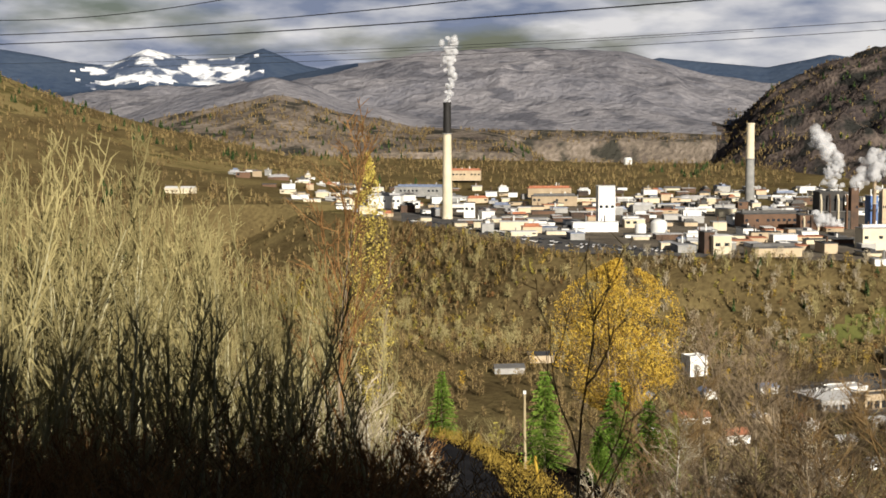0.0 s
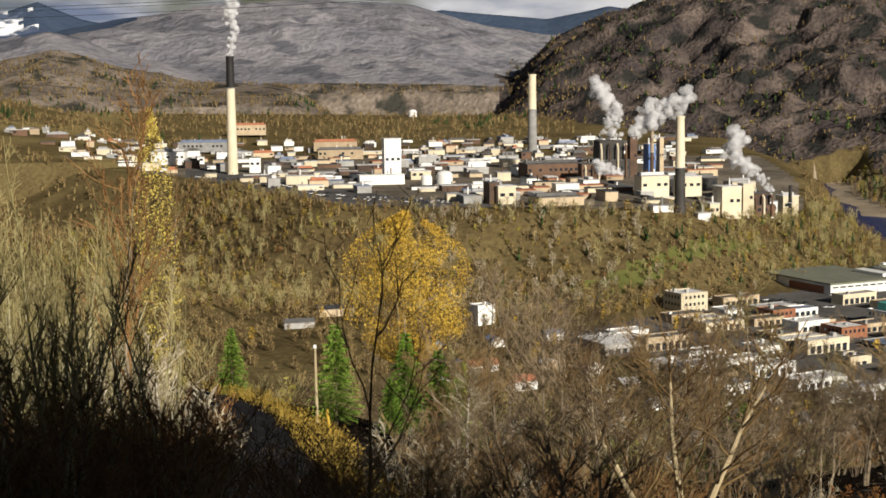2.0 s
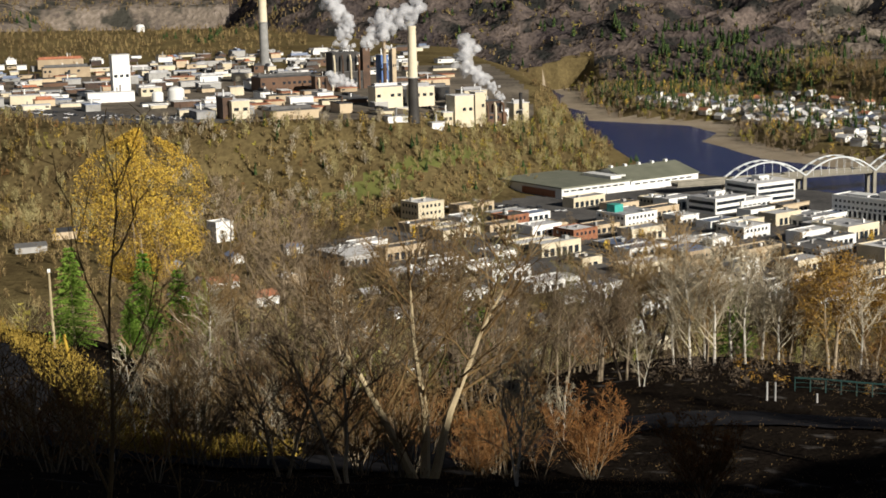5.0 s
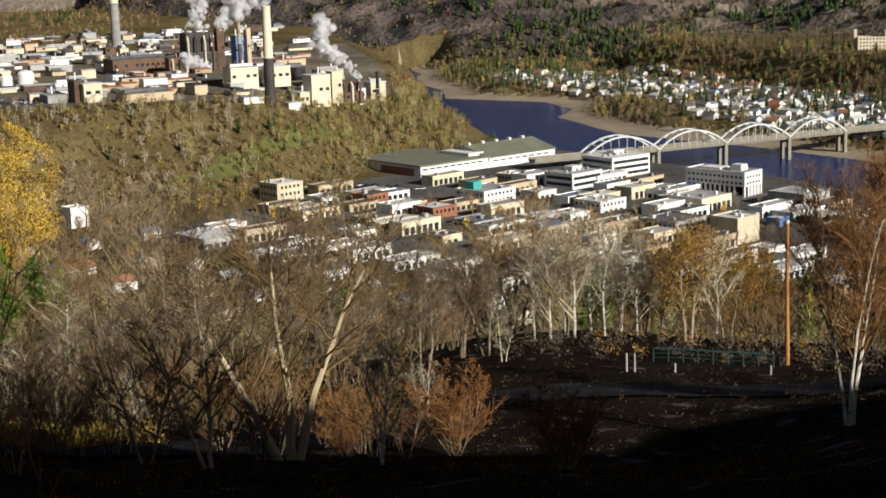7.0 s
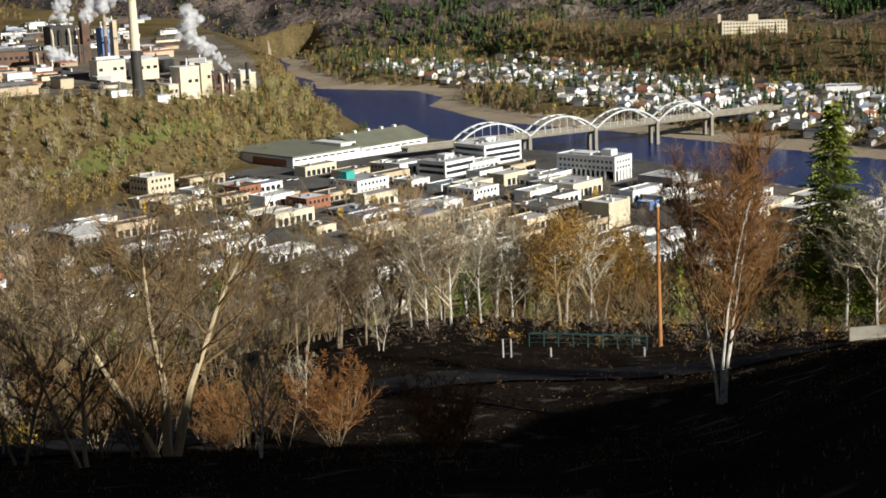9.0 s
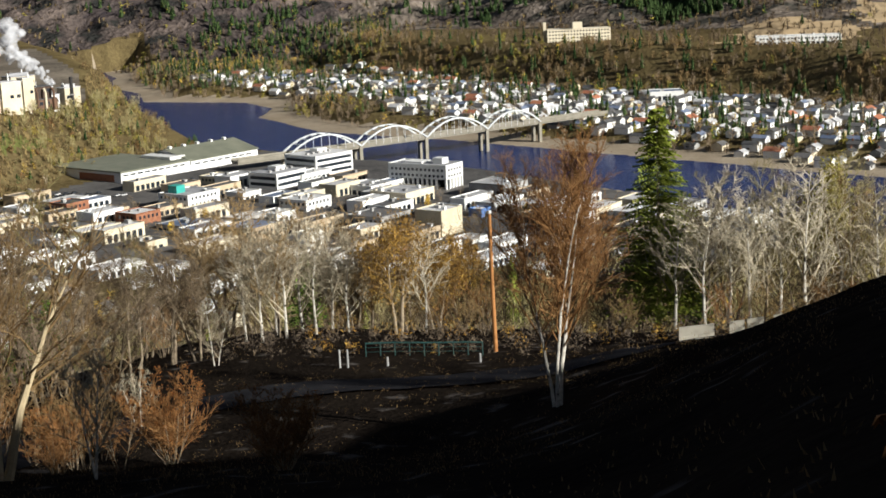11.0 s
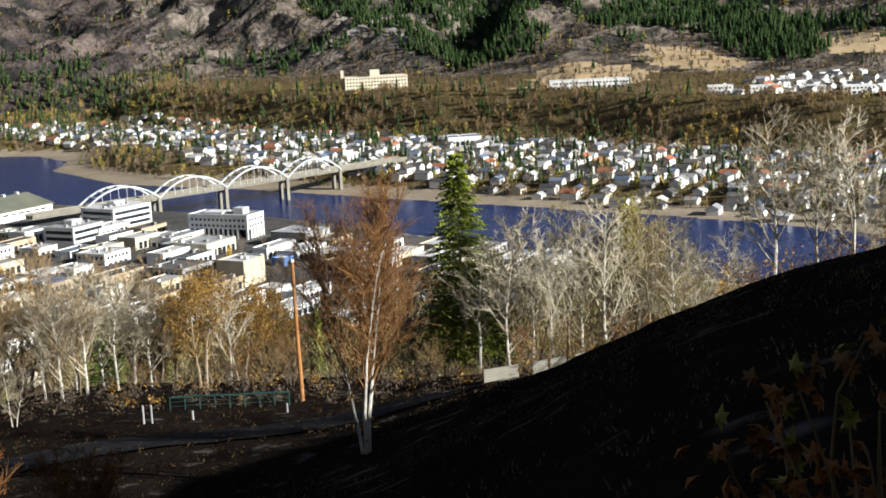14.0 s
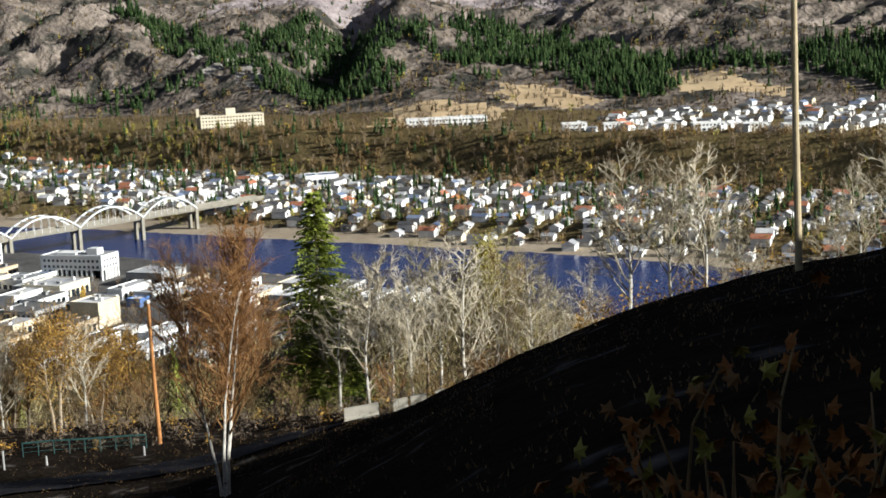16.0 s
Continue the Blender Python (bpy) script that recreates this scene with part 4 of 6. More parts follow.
# the rest of the houses, too far to tell apart, in one mesh
mats = ["white", "cream", "tan", "grey", "roof_grey", "roof_dark", "roof_blue", "roof_red"]
hv, hf, hm = [], [], []
for r, x, y, turn, look_of in sites[300:]:
    m = pose(x, y, height(x, y) - 0.25, 0, 0, turn)
    w, d, h, rise = 4.5 + look_of % 3 * 0.8, 3.7 + look_of % 2 * 0.5, 3.2 + look_of % 3, 1.7 + look_of % 2 * 0.6
    pts = [(-w, -d, 0), (w, -d, 0), (w, d, 0), (-w, d, 0), (-w, -d, h), (w, -d, h), (w, d, h), (-w, d, h), (-w, 0, h + rise), (w, 0, h + rise),
           (-w - 0.5, -d - 0.5, h - 0.2), (w + 0.5, -d - 0.5, h - 0.2), (w + 0.5, 0, h + rise + 0.15), (-w - 0.5, 0, h + rise + 0.15), (w + 0.5, d + 0.5, h - 0.2), (-w - 0.5, d + 0.5, h - 0.2)]
    n = len(hv)
    hv += [tuple(m @ Vector(p)) for p in pts]
    wall, roof, words = HOUSE_LOOKS[look_of]
    for f in ((0, 1, 5, 4), (2, 3, 7, 6), (1, 2, 6, 9, 5), (3, 0, 4, 8, 7)):
        hf.append([n + q for q in f])
        hm.append(mats.index(wall))
    for f in ((10, 11, 12, 13), (13, 12, 14, 15)):
        hf.append([n + q for q in f])
        hm.append(mats.index(roof))
far_me = bpy.data.meshes.new("far_houses")
far_me.from_pydata(hv, [], hf)
for k in mats:
    far_me.materials.append(M[k])
far_me.polygons.foreach_set("material_index", hm)
far_me.update()
tagged(new("far_houses", far_me), "crowd of small white and grey houses across the river", "houses", kind="stuff")
gable_building(221, 608, 13, 10, 5.5, 3.4, 60, "white", "roof_red", "white house with a bright orange-red roof")
gable_building(203, 610, 15, 11, 6.5, 3.0, 20, "white", "roof_grey", "pale pink-white house with a grey roof")
gable_building(66, 606, 22, 16, 8, 4.5, 30, "white", "roof_grey", "long white hall with a pale grey roof", name="hall", category="hall")
gable_building(2, 972, 22, 12, 5, 1.6, 10, "tan", "roof_dark", "low tan house under a dark roof", windows=False)
gable_building(-20, 930, 18, 10, 4, 1.6, 10, "grey", "roof_dark", "grey house with a dark roof in the trees", windows=False)
gable_building(-101, 655, 9, 7, 3.4, 1.8, 10, "white", "roof_grey", "small white house in the trees")
gable_building(-408, 1751, 34, 12, 6, 1.8, -8, "cream", "roof_grey", "long cream shed on the slope", name="shed", category="shed")
gable_building(75, 783, 16, 10, 4, 2.2, 20, "white", "roof_red", "white house with an orange-red roof")

# long public buildings on the eastern terrace
hosp = flat_building(950, 1362, 66, 16, 13.5, -28, "cream", "roof_grey", "long cream hospital block with rows of windows", 4, "hospital", clutter=3, faces="sw", category="hospital", z=height(950, 1362) - 1)
part("lift_tower", boxes((-6, -5, 13.9, 4, 5, 21)), M["cream"], hosp, "raised lift tower")
part("boiler_stack", boxes((-36.5, -1.5, 0, -33.5, 1.5, 22)), M["cream"], hosp)
flat_building(1032, 1120, 78, 18, 7.5, -38, "white", "roof_grey", "long low white school below a sand cut", 2, "school", clutter=3, faces="sw", category="school", z=height(1032, 1120) - 1)
flat_building(868, 1112, 30, 22, 9, -30, "white", "roof_blue", "white hall with a pale blue roof", 1, "hall", clutter=2, faces="sw", category="hall", z=height(868, 1112) - 1)
for k in range(6):
    x, y = polar(47.3 + k * 1.6, 1404 - 17 * k)
    flat_building(x, y, 22 + 5 * (k % 2), 12, 6.5, -40, "white", "roof_grey", "white apartment row on the terrace", 2, "apartment_row", "terrace rows", 1, "sw", category="apartments", z=height(x, y) - 0.6)

# ---- the smelter ----
def stack(x, y, z, h, r0, r1, band, low, high, label):
    s = thing("smokestack", x, y, z, 0, label, "smokestack")
    hb = h * band
    rb = r0 + (r1 - r0) * band
    part("lower_shaft", lathe([(r0 * 1.08, -2), (r0, 3), (rb, hb)], 24), M[low], s)
    part("upper_shaft", lathe([(rb, hb), (r1, h - 2), (r1 * 1.12, h - 1.8), (r1 * 1.12, h), (r1 * 0.8, h), (r1 * 0.8, h - 3)], 24), M[high], s)
    part("ladder", boxes((-0.5, -r0 - 0.1, 0, 0.5, -r1 + 0.4, h * 0.0 + 2.5)), M["dark"], s)
    part("gallery", lathe([(rb + 0.2, hb - 0.6), (rb + 1.2, hb - 0.5), (rb + 1.2, hb), (rb + 0.2, hb + 0.1)], 24), M["grey"], s)
    return s


stack(-94, 1552, 59, 116, 5.2, 3.7, 0.735, "cream", "dark", "tall cream concrete smokestack with a dark top band")
stack(237, 1817, 62, 90, 5.4, 4.4, 0.55, "grey", "cream", "tall grey and cream concrete smokestack")
stack(252, 1113, 58, 68, 4.0, 2.9, 0.46, "dark", "cream", "smokestack with sooty base and cream shaft")
stack(362, 1210, 40, 27, 1.6, 1.3, 0.5, "dark", "dark", "short sooty steel smokestack")
stack(297, 1428, 60, 45, 1.8, 1.5, 0.5, "brown", "tan", "slim rusty steel smokestack")


def works(x, y, w, d, h, turn, wall, roof, label, kind=0, z=None, levels=1):
    """An industrial building: stacked tiers, monitors, pipes and louvres on its sides."""
    z = min(height(x, y), height(x + 10, y - 10)) - 0.5 if z is None else z
    b = thing("industrial_building", x, y, z, turn, label, "industrial building", "smelter works")
    r2 = random.Random(int(x * 3 + y * 5 + w))
    w0, d0, z0 = w, d, 0.0
    for k in range(levels):
        hh = h / levels
        part("wall", boxes((-w0 / 2, -d0 / 2, z0, w0 / 2, d0 / 2, z0 + hh)), M[wall], b)
        part("roof", boxes((-w0 / 2 - 0.5, -d0 / 2 - 0.5, z0 + hh, w0 / 2 + 0.5, d0 / 2 + 0.5, z0 + hh + 0.5)), M[roof], b)
        n = max(2, int(w0 / 5))
        for q in range(n):
            u = -w0 / 2 + (q + 0.5) * w0 / n
            if r2.random() < (0.7 if h > 11 else 0.12):
                part("window", window_mesh(w0 / n * 0.55, min(2.4, hh * 0.3)), M["glass"], b, at=pose(u, -d0 / 2, z0 + hh * 0.52))
        z0 += hh + 0.5
        w0, d0 = w0 * r2.uniform(0.6, 0.85), d0 * r2.uniform(0.6, 0.85)
    if kind == 1:
        part("monitor", boxes((-w / 2 + 2, -2, z0, w / 2 - 2, 2, z0 + 2.2)), M[roof], b)
    for k in range((1 if h > 5 else 0) + int(w / 22)):
        u = r2.uniform(-w0 / 2, w0 / 2)
        bm = tube(bmesh.new(), [(u, 0, z0 - 0.5), (u, 0, z0 + r2.uniform(2, 6))], [0.6, 0.6], 8)
        part("vent_pipe", bm, M[r2.choice(["grey", "brown", "white"])], b)
    if kind == 2:
        for k in range(4):
            u = -w / 2 + (k + 0.5) * w / 4
            part("side_duct", tube(bmesh.new(), [(u, -d / 2 - 1.2, 0), (u, -d / 2 - 1.2, h * 0.8), (u, -d / 2 + 1, h * 0.95)], [0.9, 0.9, 0.9], 8), M["brown" if k % 2 else "cream"], b)
    return b


works(56, 1400, 15, 13, 40, 8, "white", "roof_grey", "tall blank white process tower beside the hall", 0, 59.5)
works(46, 1386, 40, 12, 9, 8, "white", "roof_grey", "low white hall at the tower's foot", 0, 59.3)
part("tank", lathe([(7, 0), (7, 12), (5, 14), (0.3, 15)], 24), M["white"], thing("silo", 99, 1342, 59.3, 0, "white round storage silo", "silo"))
part("tank", lathe([(5, 0), (5, 9), (3.5, 10.5), (0.3, 11)], 24), M["white"], thing("silo", 84, 1350, 59.3, 0, "white round storage silo", "silo"))
works(131, 1172, 14, 14, 15.5, 14, "cream", "roof_grey", "cream four-storey plant office", 0, 58, 1)
works(122, 1176, 8, 14, 18, 14, "brown", "roof_dark", "dark brick stair block of the office", 0, 58)
works(168, 1155, 36, 22, 8.5, 14, "tan", "roof_dark", "long tan shed with a dark roof", 1, 58)
works(205, 1440, 55, 26, 14, 12, "brown", "roof_dark", "big brown steel furnace hall", 1, 59)
works(240, 1446, 14, 26, 12, 12, "grey", "roof_grey", "grey concrete annexe of the furnace hall", 0, 59)
works(256, 1425, 32, 24, 34, 12, "dark", "roof_dark", "sooty dark furnace tower in tiers", 2, 59, 2)
works(277, 1420, 7, 7, 38, 12, "brown", "roof_dark", "rusty red lift shaft of the furnace", 0, 59)
works(238, 1402, 26, 10, 15, 12, "brown", "roof_dark", "rusty filter house with vertical ducts", 2, 59)
works(297, 1440, 9, 8, 30, 12, "blue_paint", "roof_grey", "blue clad scrubber tower", 0, 59)
works(307, 1440, 4, 8, 36, 12, "tan", "roof_grey", "slim ochre lift shaft beside the scrubber", 0, 59)
works(340, 1420, 30, 12, 8, 12, "tan", "roof_red", "low tan shed with a rusty roof", 0, 58)
works(296, 1150, 16, 15, 24, 14, "cream", "roof_grey", "tall cream acid plant hall", 0, 48, 1)
works(283, 1146, 8, 12, 12, 14, "cream", "roof_grey", "cream annexe of the acid plant", 0, 48)
works(316, 1172, 9, 9, 24, 14, "cream", "roof_grey", "narrow cream tower beside the hall", 0, 48)
works(256, 1232, 24, 14, 17, 14, "cream", "roof_grey", "cream banded roaster building", 1, 58)
works(288, 1245, 18, 14, 16, 14, "cream", "roof_grey", "cream banded roaster building", 1, 57)
works(238, 1113, 16, 9, 9, 14, "white", "roof_grey", "pale low workshop on the rim", 0, 53)
works(268, 1112, 10, 8, 6, 14, "white", "roof_grey", "small white hut by the stack", 0, 50)
works(330, 1200, 28, 18, 18, 14, "brown", "roof_dark", "red-brown leaching hall with ducts", 2, 44, 2)
works(366, 1232, 14, 12, 17, 14, "cream", "roof_grey", "cream cell house end block", 1, 40)
works(345, 1206, 8, 8, 13, 14, "white", "roof_grey", "white process tower beside the hall", 0, 42)
works(315, 1340, 40, 14, 8, 14, "dark", "roof_dark", "long sooty conveyor gallery", 1, 57)
works(300, 1290, 46, 10, 11, 14, "dark", "roof_dark", "dark crane gallery over the yard", 1, 57)
works(345, 1300, 22, 16, 12, 14, "cream", "roof_grey", "cream compressor house with a monitor", 1, 52)
works(-73, 1568, 11, 9, 15, 5, "white", "roof_dark", "white pump house with a dark roof", 0, 60)
works(-172, 1722, 36, 20, 14, -6, "white", "roof_grey", "white and blue storage hall", 1, 60)
works(-150, 1932, 60, 26, 12, -6, "grey", "roof_blue", "wide storage hall with a blue-black roof", 1, 62)
works(-330, 1975, 84, 24, 9, -10, "tan", "roof_red", "long brick-red store on the bench", 1, 62)
works(-109, 2202, 46, 20, 14, 0, "tan", "roof_red", "rust coloured hall far on the bench", 1, 70)
works(8, 1896, 52, 20, 11, 4, "tan", "roof_red", "long ochre shed with a rusty roof", 1, 63)
works(13, 1752, 50, 18, 11, 4, "tan", "roof_dark", "ochre brick workshop with a monitor", 1, 61)
part("tank", lathe([(6.5, 0), (6.5, 9), (5, 11), (0.3, 12)], 20), M["white"], thing("storage_tank", 135, 2504, height(135, 2504) - 0.5, 0, "white round tank on the far hillside", "tank"))

# lesser works filling the bench
kinds = [("white", "roof_grey", "white plant shed with a pale roof"), ("white", "roof_dark", "white plant shed with a dark roof"), ("cream", "roof_grey", "cream plant building with a gravel roof"), ("tan", "roof_dark", "tan brick workshop with a tar roof"),
         ("cream", "roof_dark", "cream workshop with a tar roof"), ("grey", "roof_grey", "grey concrete store on the bench"), ("grey", "roof_blue", "grey store with a blue-grey roof"), ("brown", "roof_dark", "rust-brown steel shed on the bench"), ("tan", "roof_red", "tan shed with a rusty roof"), ("brown", "roof_grey", "brown brick shed with a pale roof"), ("cream", "roof_grey", "cream shed with a pale roof")]
for k in range(900):
    r2 = random.Random(k)
    az = r2.uniform(-11.5, 9.5) if k < 680 else r2.uniform(3, 14)
    y = r2.uniform(1160, 2080)
    x = y * math.tan(radians(az))
    if inside_distance(np.array([x]), np.array([y]), BENCH)[0] < 24 or (y < 1290 and az < 4.5) or not clear(x, y, 22):
        continue
    if any(math.hypot(x - a, y - b) < 30 for a, b in ((-94, 1552), (56, 1400), (268, 1425), (205, 1440), (237, 1817))):
        continue
    wall, roof, words = r2.choice(kinds)
    works(x, y, r2.uniform(9, 27), r2.uniform(8, 17), r2.choice((3, 3.5, 4, 4, 5, 6, 8)), r2.choice((8, 8, 98)) + r2.uniform(-4, 4), wall, roof, words, r2.choice((0, 0, 1)))


# ---- steam ----
def steam(x, y, z, path, r0, r1, seed):
    """A plume: soft lumps along a drifting path, growing and shrinking."""
    r2 = random.Random(seed)
    bm = bmesh.new()
    n = 90
    for k in range(n):
        t = (k + 0.5) / n
        i = min(int(t * (len(path) - 1)), len(path) - 2)
        f = t * (len(path) - 1) - i
        p = Vector(path[i]).lerp(Vector(path[i + 1]), f)
        rad = (r0 + (r1 - r0) * t)
        p += Vector((r2.gauss(0, 0.55), r2.gauss(0, 0.5), r2.gauss(0, 0.5))) * rad
        s = rad * r2.uniform(0.3, 0.75)
        made = bmesh.ops.create_icosphere(bm, subdivisions=2, radius=s, matrix=Matrix.Translation(p))
        for v in made["verts"]:
            q = v.co * (2.2 / s) * 0.5
            v.co += (v.co - p).normalized() * s * 0.55 * (noise.noise(q * 0.7) + 0.6 * noise.noise(q * 1.9) + 0.35 * noise.noise(q * 4.1))
    for f in bm.faces:
        f.smooth = True
    me = bpy.data.meshes.new("steam_plume")
    bm.to_mesh(me)
    bm.free()
    me.materials.append(M["steam"])
    ob = new("steam_plume", me)
    ob.location = (x, y, z)
    tagged(ob, "white steam drifting from a smelter chimney", "steam", "steam plumes", "stuff")


steam(-94, 1552, 175, [(0, 0, 0), (2, 0, 16), (4, 0, 30), (1, 0, 44), (6, 0, 60)], 3.0, 6.5, 1)
steam(262, 1425, 98, [(0, 0, 0), (-6, 0, 12), (2, 0, 20), (-10, 0, 34), (-18, 0, 48)], 4, 8, 2)
steam(280, 1425, 98, [(0, 0, 0), (8, 0, 10), (22, 0, 14), (14, 0, 26), (34, 0, 24), (46, 0, 36)], 6, 9, 3)
steam(356, 1240, 58, [(0, 0, 0), (-8, 0, 11), (-18, 0, 20), (-30, 0, 26), (-34, 0, 38), (-28, 0, 48)], 2.5, 7.0, 4)
steam(262, 1396, 64, [(0, 0, 0), (-6, 0, 3), (-14, 0, 4), (-22, 0, 9)], 2.5, 5.0, 5)


# ---- cars ----
def car_kind(x, y):
    c = thing("car", x, y, height(x, y), 0, "parked car on asphalt", "car", "parked cars")
    bm = boxes((-2.2, -0.9, 0.35, 2.2, 0.9, 0.95))
    bmesh.ops.bevel(bm, geom=list(bm.edges), offset=0.18, segments=2, affect="EDGES")
    part("body", bm, M["car"], c)
    bm = bmesh.new()
    lo = [bm.verts.new(p) for p in ((-1.6, -0.8, 0.93), (1.1, -0.8, 0.93), (1.1, 0.8, 0.93), (-1.6, 0.8, 0.93))]
    hi = [bm.verts.new(p) for p in ((-1.1, -0.65, 1.45), (0.5, -0.65, 1.45), (0.5, 0.65, 1.45), (-1.1, 0.65, 1.45))]
    bm.faces.new(hi)
    for k in range(4):
        bm.faces.new((lo[k], lo[(k + 1) % 4], hi[(k + 1) % 4], hi[k]))
    part("cabin", bm, M["glass"], c, "dark window glass")
    wheel = None
    for sx in (-1.35, 1.35):
        for sy in (-0.85, 0.85):
            if wheel is None:
                wheel = part("wheel", tube(bmesh.new(), [(0, -0.1, 0), (0, 0.1, 0)], [0.33, 0.33], 10), M["tyre"], c, at=pose(sx, sy, 0.33))
            else:
                part("wheel", wheel.data, M["tyre"], c, at=pose(sx, sy, 0.33))
    return c


first_car = car_kind(60, 1195)
for row, (x0, y0, x1, y1, n, turn) in enumerate(((-70, 1420, 10, 1225, 26, 30), (-60, 1432, 22, 1232, 22, 30), (22, 1212, 118, 1178, 24, 80), (20, 1228, 116, 1192, 24, 80), (22, 1246, 112, 1212, 20, 80),
                                               (-130, 1520, -80, 1450, 12, 30), (230, 1000, 300, 980, 14, 20), (250, 985, 312, 968, 12, 20), (262, 962, 318, 948, 10, 20), (330, 965, 390, 985, 8, 110), (400, 870, 440, 885, 9, 24), (395, 760, 425, 770, 8, 24))):
    for k in range(n):
        t = (k + rng.uniform(-0.15, 0.15)) / n
        x, y = x0 + (x1 - x0) * t, y0 + (y1 - y0) * t
        if rng.random() < 0.85:
            copy_thing(first_car, pose(x, y, height(x, y) + 0.02, 0, 0, turn + rng.uniform(-4, 4)))

# ---- woods at a distance ----
def link_stuff(name, verts, tris, material, label, category, slots=None):
    me = bpy.data.meshes.new(name)
    verts, tris = np.asarray(verts, np.float32).reshape(-1, 3), np.asarray(tris, np.int32).reshape(-1, 3)
    me.vertices.add(len(verts))
    me.vertices.foreach_set("co", verts.ravel())
    me.loops.add(tris.size)
    me.loops.foreach_set("vertex_index", tris.ravel())
    me.polygons.add(len(tris))
    me.polygons.foreach_set("loop_start", np.arange(len(tris), dtype=np.int32) * 3)
    me.materials.append(M[material])
    me.update(calc_edges=True)
    return tagged(new(name, me), label, category, kind="stuff")


def sliver_trees(x, y, tall, wide, count, thick, rs, low=0.1, upright=0.7, trunk=True):
    """Bare trees made of thin twigs: for each tree a trunk and count upward slivers in an uneven crown."""
    n = len(x)
    z = land(x, y)
    base = np.stack([x, y, z], -1)[:, None]
    tall, wide, thick = (np.broadcast_to(v, n)[:, None] for v in (tall, wide, thick))
    u, a = rs.rand(n, count), rs.rand(n, count) * 2 * np.pi
    level = low + (0.92 - low) * rs.rand(n, count)
    reach = wide * np.sqrt(u) * (1.05 - 0.75 * np.abs(level - 0.45))
    p = np.stack([reach * 0.6 * np.cos(a), reach * 0.6 * np.sin(a), tall * level * 0.85], -1)
    b2 = a + rs.randn(n, count) * 0.8
    length = tall * (0.16 + 0.2 * rs.rand(n, count))
    out = (1 - upright) + 0.25 * rs.rand(n, count)
    tip = p + np.stack([length * out * np.cos(b2), length * out * np.sin(b2), length * upright * (0.6 + 0.5 * rs.rand(n, count))], -1)
    tip[..., 2] = np.minimum(tip[..., 2], tall * (0.9 + 0.12 * rs.rand(n, count)))
    side = rs.rand(n, count) * np.pi
    w = thick * (0.5 + rs.rand(n, count))
    off = np.stack([w * np.cos(side), w * np.sin(side), 0 * w], -1) * 0.5
    v = np.stack([p - off, p + off, tip], 2) + base[:, :, None]
    verts = v.reshape(-1, 3)
    if trunk:
        tw = thick * 1.1
        lean = (rs.randn(n, 2, 2) * 0.04)
        tops = np.concatenate([lean * tall[:, :, None], np.broadcast_to((tall * 0.9)[:, :, None], (n, 2, 1))], -1)
        offs = np.stack([np.stack([tw[:, 0], 0 * tw[:, 0], 0 * tw[:, 0]], -1), np.stack([0 * tw[:, 0], tw[:, 0], 0 * tw[:, 0]], -1)], 1) * 0.6
        low_pt = np.array([0, 0, -0.4])
        t = np.stack([low_pt - offs, low_pt + offs, tops], 2) + base[:, :, None]
        verts = np.concatenate([verts, t.reshape(-1, 3)])
    return verts


def leaf_trees(x, y, tall, wide, count, size, rs, low=0.2):
    """Leafy crowns: small tilted leaf clumps in an uneven oval with gaps."""
    n = len(x)
    base = np.stack([x, y, land(x, y)], -1)[:, None]
    tall, wide = np.broadcast_to(tall, n)[:, None], np.broadcast_to(wide, n)[:, None]
    level = low + (1 - low) * rs.rand(n, count)
    a = rs.rand(n, count) * 2 * np.pi
    lobes = 0.75 + 0.35 * np.sin(3 * a + rs.rand(n, 1) * 6) * np.sin(9 * level + rs.rand(n, 1) * 6)
    reach = wide * np.sqrt(np.clip(1 - ((level - low - 0.4 * (1 - low)) / (0.62 * (1 - low))) ** 2, 0.02, 1)) * lobes * rs.rand(n, count) ** 0.4
    p = np.stack([reach * np.cos(a), reach * np.sin(a), tall * level], -1)
    s = size * (0.5 + rs.rand(n, count, 1))
    d1, d2 = rs.randn(n, count, 3), rs.randn(n, count, 3)
    v = np.stack([p, p + d1 * s * 0.6, p + d2 * s * 0.6], 2) + base[:, :, None]
    return v.reshape(-1, 3)


def far_pines(x, y, tall, wide, rs, layers=5, spokes=6):
    """Conifers: tiers of drooping boughs round a trunk."""
    n = len(x)
    base = np.stack([x, y, land(x, y)], -1)
    out = []
    for k in range(layers):
        f = k / layers
        za, zb = tall * (0.12 + 0.88 * (f + 1.25 / layers)), tall * (0.10 + 0.88 * f)
        za = np.minimum(za, tall)
        rad = wide * (1 - f) ** 0.8
        turn = rs.rand(n) * 6.28
        for s in range(spokes):
            a0, a1 = turn + s * 2 * np.pi / spokes, turn + (s + 0.8) * 2 * np.pi / spokes
            q = rad * (0.65 + 0.6 * rs.rand(n))
            top = np.stack([0 * x, 0 * x, za], -1)
            p0 = np.stack([q * np.cos(a0), q * np.sin(a0), zb - 0.05 * tall * rs.rand(n)], -1)
            p1 = np.stack([q * np.cos(a1), q * np.sin(a1), zb - 0.05 * tall * rs.rand(n)], -1)
            out.append(np.stack([top + base, p0 + base, p1 + base], 1))
    return np.concatenate(out).reshape(-1, 3)


def tris_of(v):
    return np.arange(len(v), dtype=np.int32).reshape(-1, 3)


def scatter(n, az0, az1, r0, r1, rs, even=1.0):
    az = az0 + (az1 - az0) * rs.rand(n)
    r = (r0 ** (1 + even) + (r1 ** (1 + even) - r0 ** (1 + even)) * rs.rand(n)) ** (1 / (1 + even))
    return r * np.sin(np.radians(az)), r * np.cos(np.radians(az))


